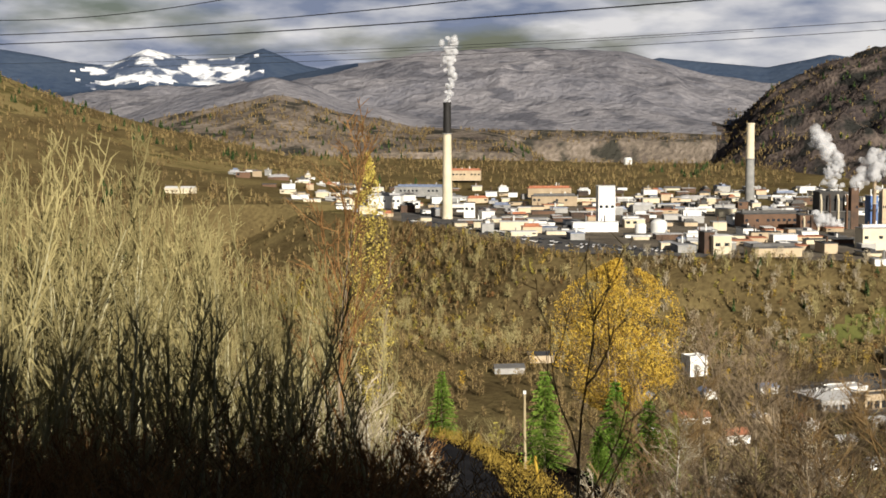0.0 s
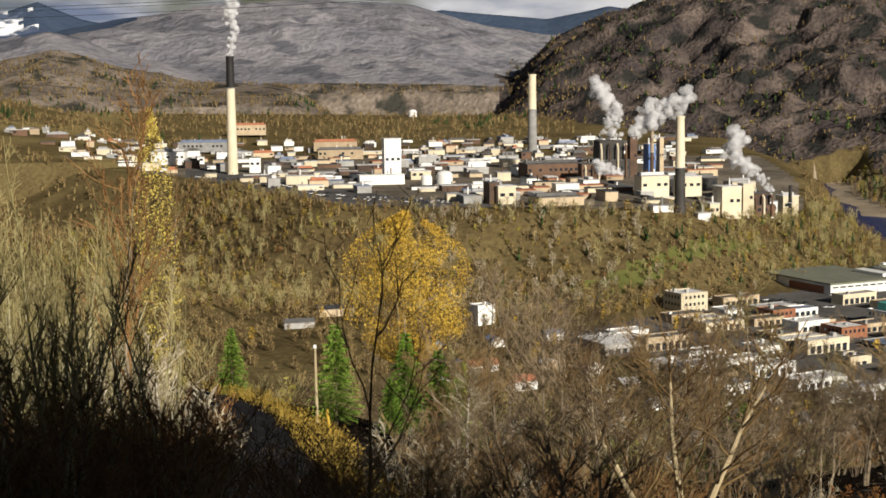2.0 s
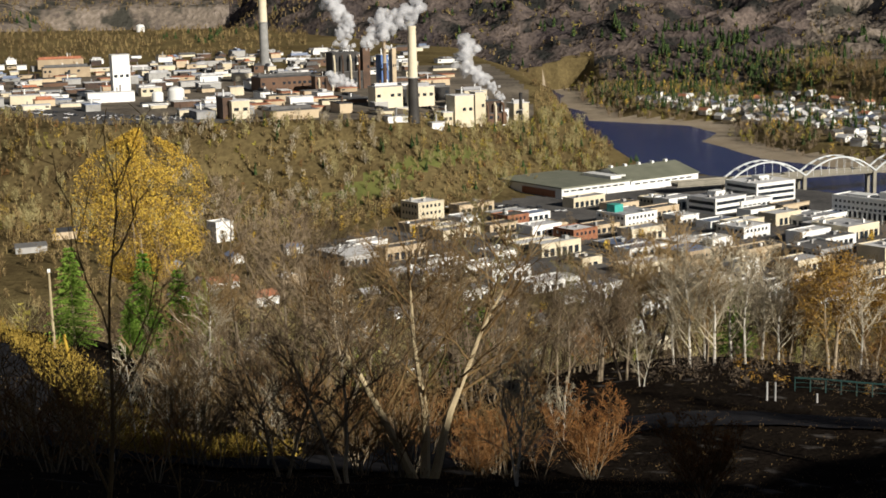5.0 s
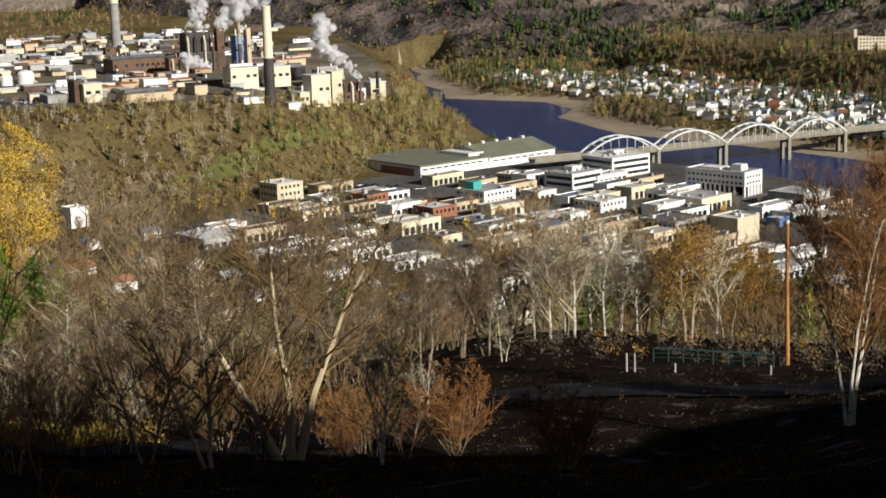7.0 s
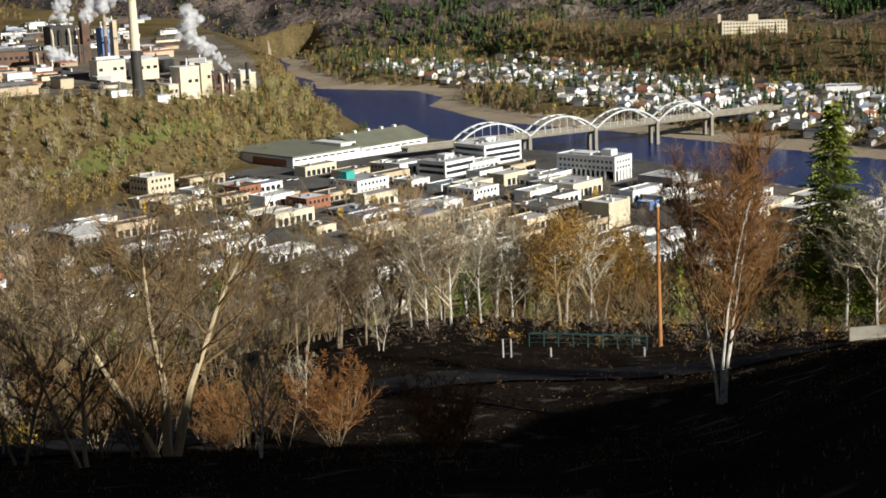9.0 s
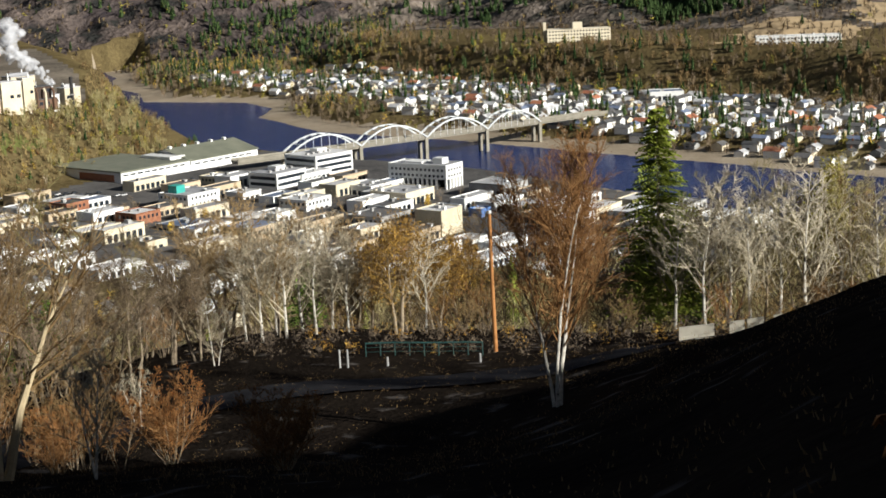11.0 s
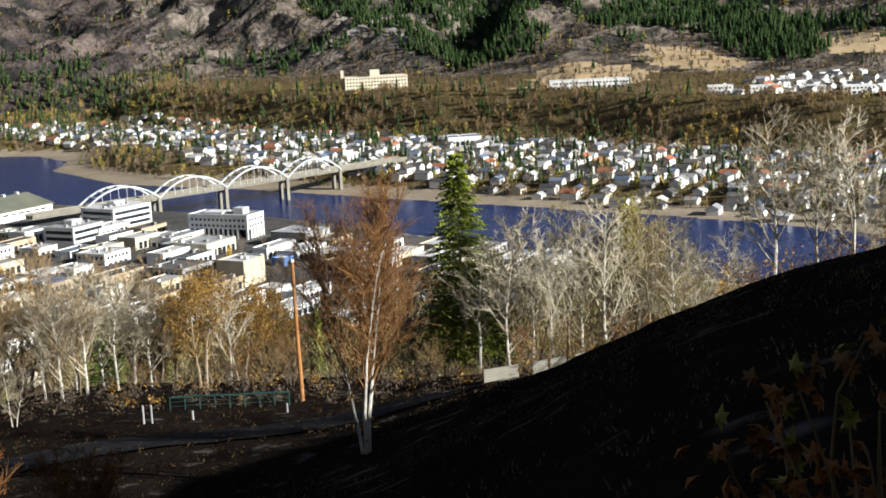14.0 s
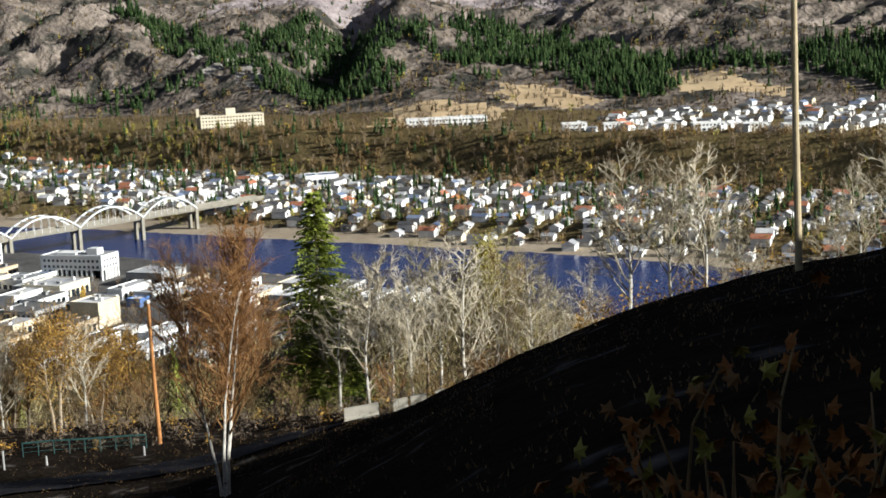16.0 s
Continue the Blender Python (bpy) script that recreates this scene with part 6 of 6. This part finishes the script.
# bare trees beyond the road, with forked pale trunks
bares = []
for k in range(4):
    tr, cr, tips = bare_tree(300 + k, 15.5, (2, 3, 2, 1)[k], 0.24, (0.26, 0.22, 0.20, 0.16)[k], n1=16, n2=8, n3=5, twig_r=0.014, lift=0.06, angle=1.1, low=0.24)
    bares.append([("trunk", tr.mesh("trunk", "bark")), ("crown", cr.mesh("crown", ("twig_grey", "twig", "twig_grey", "twig_pale")[k]))])
first_bares = [plant("bare_tree", az, r, bares[k], "tall leafless tree with a forked grey trunk", 30 * k, 1.0, "bare hillside trees")
               for k, (az, r) in enumerate(((9.2, 112), (13.9, 118), (6.4, 116), (15.8, 116)))]
for az, r, kind, s in ((18.5, 112, 3, 0.6), (20.6, 116, 1, 0.65), (23.4, 112, 1, 0.6), (26.3, 118, 2, 0.55),
                       (17.0, 125, 0, 0.8), (10.6, 122, 0, 0.8),
                       (39.2, 112, 3, 0.75), (40.3, 116, 1, 0.7), (41.4, 112, 3, 0.8), (42.6, 114, 3, 0.72), (43.6, 118, 1, 0.85), (44.4, 113, 3, 0.85), (45.2, 120, 2, 0.8), (46.2, 118, 3, 0.7),
                       (8.3, 104, 2, 0.85), (12.8, 110, 0, 0.8), (14.6, 94, 2, 0.65), (19.4, 104, 0, 0.55), (5.2, 94, 1, 0.6), (18.0, 96, 2, 0.5), (30.2, 122, 1, 0.7), (36.0, 118, 0, 0.7), (34.2, 125, 2, 0.7), (28.4, 124, 2, 0.7), (47.2, 122, 1, 0.7), (21.5, 124, 1, 0.85), (25.6, 126, 1, 0.8)):
    again(first_bares[kind], az, r, rp.uniform(0, 360), s)

# the white-stemmed birch by the road
tr, cr, tips = bare_tree(407, 13.2, 4, 0.17, 0.10, n1=30, n2=8, n3=5, twig_r=0.010, lift=0.12, angle=0.7, low=0.26, reach=0.34)
plant("birch_tree", 33.75, 69, [("trunk", tr.mesh("trunk", "birch")), ("crown", cr.mesh("crown", "twig_red")), ("foliage", leaf_mesh(tips, random.Random(6), 1, 0.06, 0.06, "rust"))], "birch clump with white stems and sparse rust leaves", 20)

# pale aspens on the crest
tr, cr, tips = bare_tree(410, 8.6, 1, 0, 0.12, n1=20, n2=7, n3=5, twig_r=0.012, lift=0.04, angle=1.0, low=0.18)
crest_tree = plant("aspen", 49.1, 72, [("trunk", tr.mesh("trunk", "birch")), ("crown", cr.mesh("crown", "twig_white"))], "bare white-barked aspen on the crest", 0, 1.0, "crest aspens")
for az, r, s in ((50.7, 74, 0.95), (51.9, 72, 0.9), (53.3, 78, 0.6), (57.4, 76, 0.75), (56.6, 80, 0.7), (58.6, 72, 0.8), (54.2, 80, 0.5), (39.3, 108, 1.25), (40.2, 112, 1.4), (41.0, 109, 1.2), (42.0, 113, 1.3), (43.0, 111, 1.45), (44.2, 115, 1.35), (45.4, 113, 1.3), (46.4, 116, 1.2), (38.2, 113, 1.2),
                 (22.2, 112, 0.95), (22.8, 110, 1.05), (23.3, 114, 1.0), (23.7, 111, 1.1), (24.3, 115, 1.1), (24.8, 112, 1.0), (25.4, 116, 1.05), (26.0, 113, 0.9), (28.9, 113, 0.9), (9.9, 100, 0.9), (4.9, 92, 0.8), (47.4, 96, 0.9), (52.6, 76, 0.5)):
    again(crest_tree, az, r, rp.uniform(0, 360), s)

# saplings close to the camera
tr, cr, tips = bare_tree(420, 13.4, 1, 0, 0.075, n1=18, n2=5, n3=3, twig_r=0.011, lift=0.16, angle=0.45, low=0.28, reach=0.30)
plant("bare_sapling", -7.1, 44, [("trunk", tr.mesh("trunk", "bark")), ("crown", cr.mesh("crown", "twig_red"))], "tall thin leafless sapling with reddish twigs", 0)
tr, cr, tips = bare_tree(424, 5.2, 1, 0, 0.035, n1=7, n2=3, n3=2, twig_r=0.005, lift=0.10, lean=(0.16, 0.0), angle=0.6, low=0.25)
dark_sapling = plant("bare_sapling", 0.4, 15.5, [("trunk", tr.mesh("trunk", "twig")), ("crown", cr.mesh("crown", "twig"))], "thin dark leafless sapling leaning over", 0)
for az, r, s in ((-3.9, 22, 0.5), (3.4, 17, 0.5)):
    again(dark_sapling, az, r, rp.uniform(0, 360), s)


# leafy autumn trees
def gold_tree(name, az, r, tall, wide, n, label, material="gold", seed=0, trunks=1, leaf=0.16, lift=0.1, angle=0.8, reach=0.34, per=6, low=0.22):
    tr, cr, tips = bare_tree(500 + seed, tall, trunks, 0.12, 0.16, n1=n, n2=7, n3=4, twig_r=0.015, lift=lift, angle=angle, low=low, reach=reach)
    r2 = random.Random(seed)
    return plant(name, az, r, [("trunk", tr.mesh("trunk", "bark")), ("crown", cr.mesh("crown", "twig")), ("foliage", leaf_mesh(tips, r2, per, leaf * 2, 0.4, material))], label, 0, 1.0)


def leafy(name, az, r, tall, wide, low, count, size, material, label, seed, limbs, pointed=0.0):
    """A tree in leaf: stem and limbs inside a lobed crown of small leaves with gaps."""
    tr, cr, tips = bare_tree(600 + seed, tall * 0.96, limbs, 0.10, tall * 0.009, n1=12, n2=5, n3=2, twig_r=0.014, lift=0.14, angle=0.7, low=low, reach=wide / tall * 1.1)
    r2, v, f = random.Random(seed), [], []
    while len(f) < count:
        h, a = r2.random(), r2.random() * 6.283
        full = (1 - 0.85 * abs(2 * h - 0.95) ** 3) * (1 - pointed * h)
        q = wide * max(full, 0.05) * r2.random() ** 0.45
        p = Vector((q * math.cos(a), q * math.sin(a), tall * (low + (1 - low) * h)))
        if noise.noise(p * (2.2 / wide)) + 0.35 * noise.noise(p * (6.0 / wide)) < -0.22 + 0.16 * (q / wide):
            continue
        i = len(v)
        d1, d2 = (Vector((r2.gauss(0, 1), r2.gauss(0, 1), r2.gauss(0, 1))).normalized() * size * r2.uniform(0.6, 1.3) for k in range(2))
        v += [tuple(p), tuple(p + d1 * 0.5 + d2 * 0.4), tuple(p + d1), tuple(p + d1 * 0.5 - d2 * 0.4)]
        f.append((i, i + 1, i + 2, i + 3))
    return plant(name, az, r, [("trunk", tr.mesh("trunk", "bark")), ("crown", cr.mesh("crown", "twig")), ("foliage", mesh_from("foliage", v, f, M[material]))], label)


leafy("cottonwood", 2.75, 132, 19.9, 5.8, 0.36, 26000, 0.17, "gold", "big golden cottonwood in autumn leaf", 1, 3)
leafy("poplar", -6.35, 92, 18.9, 2.0, 0.22, 4600, 0.14, "lemon", "narrow yellow poplar, half bare", 2, 2, 0.5)
olive = gold_tree("autumn_tree", 27.9, 112, 9.6, 4, 14, "amber-leaved autumn tree beside the road", "amber", seed=3, trunks=2, leaf=0.085, per=4)
again(olive, 29.3, 116, 120, 0.85)
again(olive, 26.9, 119, 220, 0.8)
again(olive, 30.3, 118, 300, 0.8)
olive_tree = gold_tree("autumn_tree", 43.2, 118, 13.5, 4, 12, "thin yellow-green autumn tree", "olive", seed=4, trunks=2, leaf=0.11, lift=0.2, angle=0.5)
again(olive_tree, 44.6, 122, 140, 0.9)
again(olive_tree, 36.9, 121, 40, 0.6)


# conifers by the road
def spruce(seed, tall, wide, whorls, boughs=10):
    r2 = random.Random(seed)
    trunk, v, f = Twigs(), [], []
    trunk.branch([Vector((0, 0, -0.3)), Vector((0.05, 0, tall * 0.5)), Vector((0, 0, tall))], tall * 0.014, 0.02, 7)
    for k in range(whorls):
        t = 0.10 + 0.89 * k / whorls
        reach = wide * (1 - t) ** 0.75 * (0.35 + 0.65 * min(1, t * 5))
        for b in range(boughs):
            a = 6.28 * (b + r2.random() * 0.8) / boughs + k
            ln = reach * r2.uniform(0.6, 1.15) + 0.15
            root = Vector((0, 0, tall * t + r2.uniform(-0.1, 0.1)))
            out = Vector((math.cos(a), math.sin(a), r2.uniform(-0.25, 0.15)))
            side = Vector((-math.sin(a), math.cos(a), 0))
            for s in range(7):
                q = root + out * ln * (s + 1) / 7 + Vector((0, 0, -0.12 * ln * ((s + 1) / 7) ** 2))
                for g in (-1, 1):
                    wd = ln * 0.34 * (1.1 - s / 8) * r2.uniform(0.6, 1.2) + 0.08
                    i = len(v)
                    tip = q + side * g * wd + out * wd * 0.7 + Vector((0, 0, r2.uniform(-0.22, 0.05)))
                    v += [tuple(q - out * 0.10), tuple(q + out * 0.16 + Vector((0, 0, 0.05))), tuple(tip)]
                    f.append((i, i + 1, i + 2))
    return [("trunk", trunk.mesh("trunk", "bark")), ("foliage", mesh_from("foliage", v, f, M["needle"]))]


fir = plant("conifer", 37.65, 116, spruce(1, 17.4, 4.3, 46, 12), "green spruce standing behind the road barriers", 0)
small = spruce(2, 11, 3.0, 26)
cedar = [(n, me) for n, me in small]
cedar[1] = ("foliage", cedar[1][1].copy())
cedar[1][1].materials.clear()
cedar[1][1].materials.append(M["cedar"])
green = plant("conifer", 0.1, 106, cedar, "bushy bright green conifer on the slope", 0, 0.66, "hillside conifers")
for az, r, s in ((-3.7, 118, 0.5), (2.7, 112, 0.72), (3.9, 114, 0.66), (4.6, 110, 0.5), (2.1, 108, 0.4), (24.5, 150, 0.95), (14.2, 128, 0.8), (15.1, 134, 0.7), (47.8, 104, 0.35), (38.9, 119, 0.6)):
    again(green, az, r, rp.uniform(0, 360), s)

# lit brush along the crest
x, y = scatter(260, 47, 60, 66, 82, rs)
leaves("crest_brush", x, y, 0.5 + 0.9 * rs.rand(260), 0.6, 60, 0.09, "amber", "amber brush and weeds along the crest", low=0.0)
x, y = scatter(260, 20, 47, 100, 114, rs)
leaves("verge_brush", x, y, 0.5 + 1.3 * rs.rand(260), 0.6, 60, 0.12, "brush_dark", "dull brown weeds along the road verge", low=0.0)
x, y = scatter(70, 24, 47, 102, 116, rs)
leaves("verge_brush", x, y, 0.5 + 1.0 * rs.rand(70), 0.6, 60, 0.12, "amber", "amber weeds along the road verge", low=0.0)
# tufts of dry grass on the near slope and the road's verge
gx, gy = scatter(7000, -24, 61, 8, 130, rs, 0.8)
v = sliver_trees(gx, gy, 0.2 + 0.35 * rs.rand(7000), 0.5, 7, 0.03, rs, low=0.0, upright=0.8, trunk=False)
link_stuff("dry_grass", v, tris_of(v), "twig", "tufts of dry grass on the hillside", "grass")

# ---- the hill road and what stands along it ----
ROAD = [(-30, 175), (-14, 150), (-6.4, 118), (-4.2, 104), (-3.2, 86), (-2.0, 70), (0.5, 63), (5, 63), (10, 68), (17, 80), (24, 88), (31, 88), (37, 90), (42, 95), (46, 99), (52, 110)]


def road_line(offset, n=260):
    """Points along the road's middle, shifted sideways (positive to the valley side)."""
    t = np.linspace(0, len(ROAD) - 1, n)
    az = np.radians(np.interp(t, range(len(ROAD)), [p[0] for p in ROAD]))
    r = np.interp(t, range(len(ROAD)), [p[1] for p in ROAD])
    ease = np.ones(11) / 11
    x, y = (np.convolve(np.pad(q, 5, mode="edge"), ease, "valid") for q in (r * np.sin(az), r * np.cos(az)))
    dx, dy = np.gradient(x), np.gradient(y)
    ln = np.hypot(dx, dy) + 1e-9
    return x - dy / ln * offset, y + dx / ln * offset


def drape(name, offsets, lift, material, label):
    rows = [road_line(o) for o in offsets]
    n, m = len(offsets), len(rows[0][0])
    v = [(float(rows[k][0][i]), float(rows[k][1][i]), height(float(rows[k][0][i]), float(rows[k][1][i])) + lift) for i in range(m) for k in range(n)]
    f = [(i * n + k, i * n + k + 1, (i + 1) * n + k + 1, (i + 1) * n + k) for i in range(m - 1) for k in range(n - 1)]
    ob = new(name, mesh_from(name, v, f, M[material]))
    return tagged(ob, label, "road", kind="structure")


drape("road", [-3, -2, -1, 0, 1, 2, 3], 0.14, "road", "asphalt hill road with shade put into its dark colour")
# golden grass bank on the road's valley side
gx, gy = [], []
for off in np.linspace(3.4, 6.4, 9):
    qx, qy = road_line(off, 700)
    q = np.degrees(np.arctan2(qx, qy))
    k = (q > -5.5) & (q < 8) & (rs.rand(700) < 0.8)
    gx.append(qx[k] + rs.randn(int(k.sum())) * 0.4)
    gy.append(qy[k] + rs.randn(int(k.sum())) * 0.4)
gx, gy = np.concatenate(gx), np.concatenate(gy)
v = sliver_trees(gx, gy, 0.5 + 0.7 * rs.rand(len(gx)), 0.45, 9, 0.06, rs, low=0.0, upright=0.7, trunk=False)
link_stuff("verge_grass", v, tris_of(v), "straw", "golden dry grass bank beside the road", "grass")


def barrier(az0, az1, r):
    x0, y0 = polar(az0, r)
    x1, y1 = polar(az1, r)
    ln = math.hypot(x1 - x0, y1 - y0)
    mx, my = (x0 + x1) / 2, (y0 + y1) / 2
    z0, z1 = height(x0, y0), height(x1, y1)
    b = thing("road_barrier", mx, my, min(z0, z1) - 0.05, math.degrees(math.atan2(y1 - y0, x1 - x0)), "weathered concrete road barrier on the verge", "barrier", "road barriers")
    bm = bmesh.new()
    prof = [(-0.3, 0), (-0.3, 0.1), (-0.12, 0.35), (-0.08, 0.95), (0.08, 0.95), (0.12, 0.35), (0.3, 0.1), (0.3, 0)]
    rise = abs(z1 - z0)
    a = [bm.verts.new((-ln / 2, q, s + (z0 - min(z0, z1)))) for q, s in prof]
    c = [bm.verts.new((ln / 2, q, s + (z1 - min(z0, z1)))) for q, s in prof]
    for k in range(8):
        bm.faces.new((a[k], a[(k + 1) % 8], c[(k + 1) % 8], c[k]))
    bm.faces.new(a), bm.faces.new(c[::-1])
    part("block", bm, M["deck"], b)


for a0, a1 in ((38.35, 39.65), (40.2, 40.75), (40.85, 41.45), (41.8, 42.9), (43.1, 44.2)):
    barrier(a0, a1, 100.5 + (a0 - 39) * 0.5)


def utility_pole(az, r, tall, rad, material, label, arms=True):
    x, y = polar(az, r)
    p = thing("utility_pole", x, y, height(x, y) - 0.3, 0, label, "utility pole")
    part("shaft", tube(bmesh.new(), [(0, 0, 0), (-0.01 * tall, 0, tall * 0.5), (-0.012 * tall, 0, tall)], [rad, rad * 0.85, rad * 0.7], 12), M[material], p)
    part("cap", boxes((-0.012 * tall - 0.1, -0.1, tall, -0.012 * tall + 0.1, 0.1, tall + 0.22)), M["white"], p, "pale insulator")
    if arms:
        part("lamp_bracket", tube(bmesh.new(), [(0.1, 0, tall * 0.78), (0.9, 0, tall * 0.83)], [0.04, 0.04], 6), M["grey"], p)
    return p


utility_pole(31.5, 103, 9.8, 0.16, "wood", "orange-brown wooden utility pole beside the road")
utility_pole(55.25, 60, 12.5, 0.15, "wood_pale", "pale weathered wooden utility pole on the crest", False)
utility_pole(-0.6, 104, 5.4, 0.11, "wood_pale", "thin weathered utility pole", False)
marker = thing("marker_post", *polar(-0.1, 95), height(*polar(-0.1, 95)), 0, "yellow roadside marker post", "post")
part("post", tube(bmesh.new(), [(0, 0, -0.2), (-0.25, 0, 1.7)], [0.09, 0.09], 8), M["gold"], marker)


# green mesh fence and pale posts by the pole
fence = thing("mesh_fence", *polar(28.8, 101), height(*polar(28.8, 101)), 0, "low green wire fence on steel posts", "fence")
fm = fence.matrix_basis.inverted()
tops = []
for k in range(9):
    x, y = polar(26.6 + k * 0.55, 101)
    q = fm @ Vector((x, y, height(x, y)))
    tops.append(q + Vector((0, 0, 0.9)))
    part("post", tube(bmesh.new(), [q - Vector((0, 0, 0.2)), q + Vector((0, 0, 0.95))], [0.04, 0.04], 6), M["fence"], fence)
part("top_rail", tube(bmesh.new(), tops, [0.06] * 9, 6), M["fence"], fence)
for d in (0.3, 0.6):
    part("wire", tube(bmesh.new(), [t - Vector((0, 0, d)) for t in tops], [0.015] * 9, 4), M["fence"], fence)
for k, az in enumerate((25.6, 25.9, 27.4, 30.9)):
    x, y = polar(az, 97)
    p = thing("marker_post", x, y, height(x, y) - 0.1, 0, "short pale roadside marker post", "post", "white posts")
    part("post", tube(bmesh.new(), [(0, 0, 0), (0, 0, 1.3 if k < 2 else 0.7)], [0.08, 0.07], 8), M["grey"], p)


# power lines overhead
def cable(azl, ell, rl, azr, elr, rr, rad, sag=0.6):
    def at(az, el, r):
        x, y = polar(az, r)
        return Vector((x, y, CAM_Z + r * math.tan(radians(el))))
    a, b = at(azl, ell, rl), at(azr, elr, rr)
    a, b = a - (b - a) * 0.45, b + (b - a) * 0.55
    pts = [a.lerp(b, k / 24) - Vector((0, 0, sag * (1 - (k / 12 - 1) ** 2))) for k in range(25)]
    bm = tube(bmesh.new(), pts, [rad] * 25, 5)
    me = bpy.data.meshes.new("power_line")
    bm.to_mesh(me)
    bm.free()
    me.materials.append(M["black"])
    tagged(new("power_line", me), "dark overhead power line", "cable", "power lines")


cable(-19.2, 3.50, 90, -13.5, 4.05, 80, 0.022)
cable(-19.2, 3.00, 90, -6.0, 4.10, 70, 0.024)
cable(-19.2, 2.68, 90, 1.2, 4.10, 60, 0.026)
cable(-9.0, 2.35, 140, 11.3, 3.35, 105, 0.020)
cable(-9.0, 2.0, 140, 11.3, 3.05, 105, 0.020)
cable(-19.2, 1.9, 150, -4.0, 2.5, 120, 0.016)


# leafy maple sapling close on the slope
def maple_leaf():
    lobes = [(0, -0.5), (0.12, -0.18), (0.42, -0.22), (0.34, 0.0), (0.5, 0.2), (0.22, 0.22), (0.14, 0.36), (0, 0.6), (-0.14, 0.36), (-0.22, 0.22), (-0.5, 0.2), (-0.34, 0.0), (-0.42, -0.22), (-0.12, -0.18)]
    v = [(0, 0, 0.02)] + [(0.08 * x, 0.09 * y, -0.05 * (x * x + y * y) * 0.6) for x, y in lobes]
    return v, [(0, k, k % 14 + 1) for k in range(1, 15)]


lv, lf = maple_leaf()
leaf_meshes = [mesh_from("leaf", lv, lf, M[m]) for m in ("olive", "rust", "twig_red")]
r2 = random.Random(8)
for az, r, tall, n in ((50.6, 5.6, 1.3, 64), (52.2, 5.4, 1.2, 70), (53.4, 5.0, 1.1, 90), (56.0, 5.2, 1.35, 80), (49.0, 4.8, 0.75, 40), (58.5, 5.2, 1.3, 70), (54.5, 4.2, 0.8, 60), (50.4, 4.3, 0.7, 50), (52.3, 4.0, 0.6, 50), (56.6, 4.2, 0.8, 60), (57.6, 4.6, 1.0, 70)):
    x, y = polar(az, r)
    t = thing("maple_sapling", x, y, height(x, y) - 0.05, 0, "low maple sapling with yellowing drooping leaves", "sapling", "maple saplings")
    stems = Twigs()
    ends = []
    for s in range(5):
        q = limb(r2, Vector((0, 0, 0)), Vector((r2.uniform(-0.3, 0.3), r2.uniform(-0.3, 0.3), 1)).normalized(), tall * r2.uniform(0.8, 1.1), 6, 0.14, 0.0)
        stems.branch(q, 0.012, 0.004, 5)
        ends += q[2:]
    part("stem", stems.mesh("stem", "twig"), None, t)
    for k in range(n):
        p = r2.choice(ends) + Vector((r2.gauss(0, 0.10), r2.gauss(0, 0.10), r2.gauss(-0.03, 0.07)))
        c = part("leaf", leaf_meshes[r2.choice((1, 1, 1, 2, 2, 0) if p.z < tall * 0.85 else (0, 0, 1, 2))], None, t, at=pose(p.x, p.y, p.z, r2.uniform(30, 110), r2.uniform(-40, 40), r2.uniform(0, 360)))
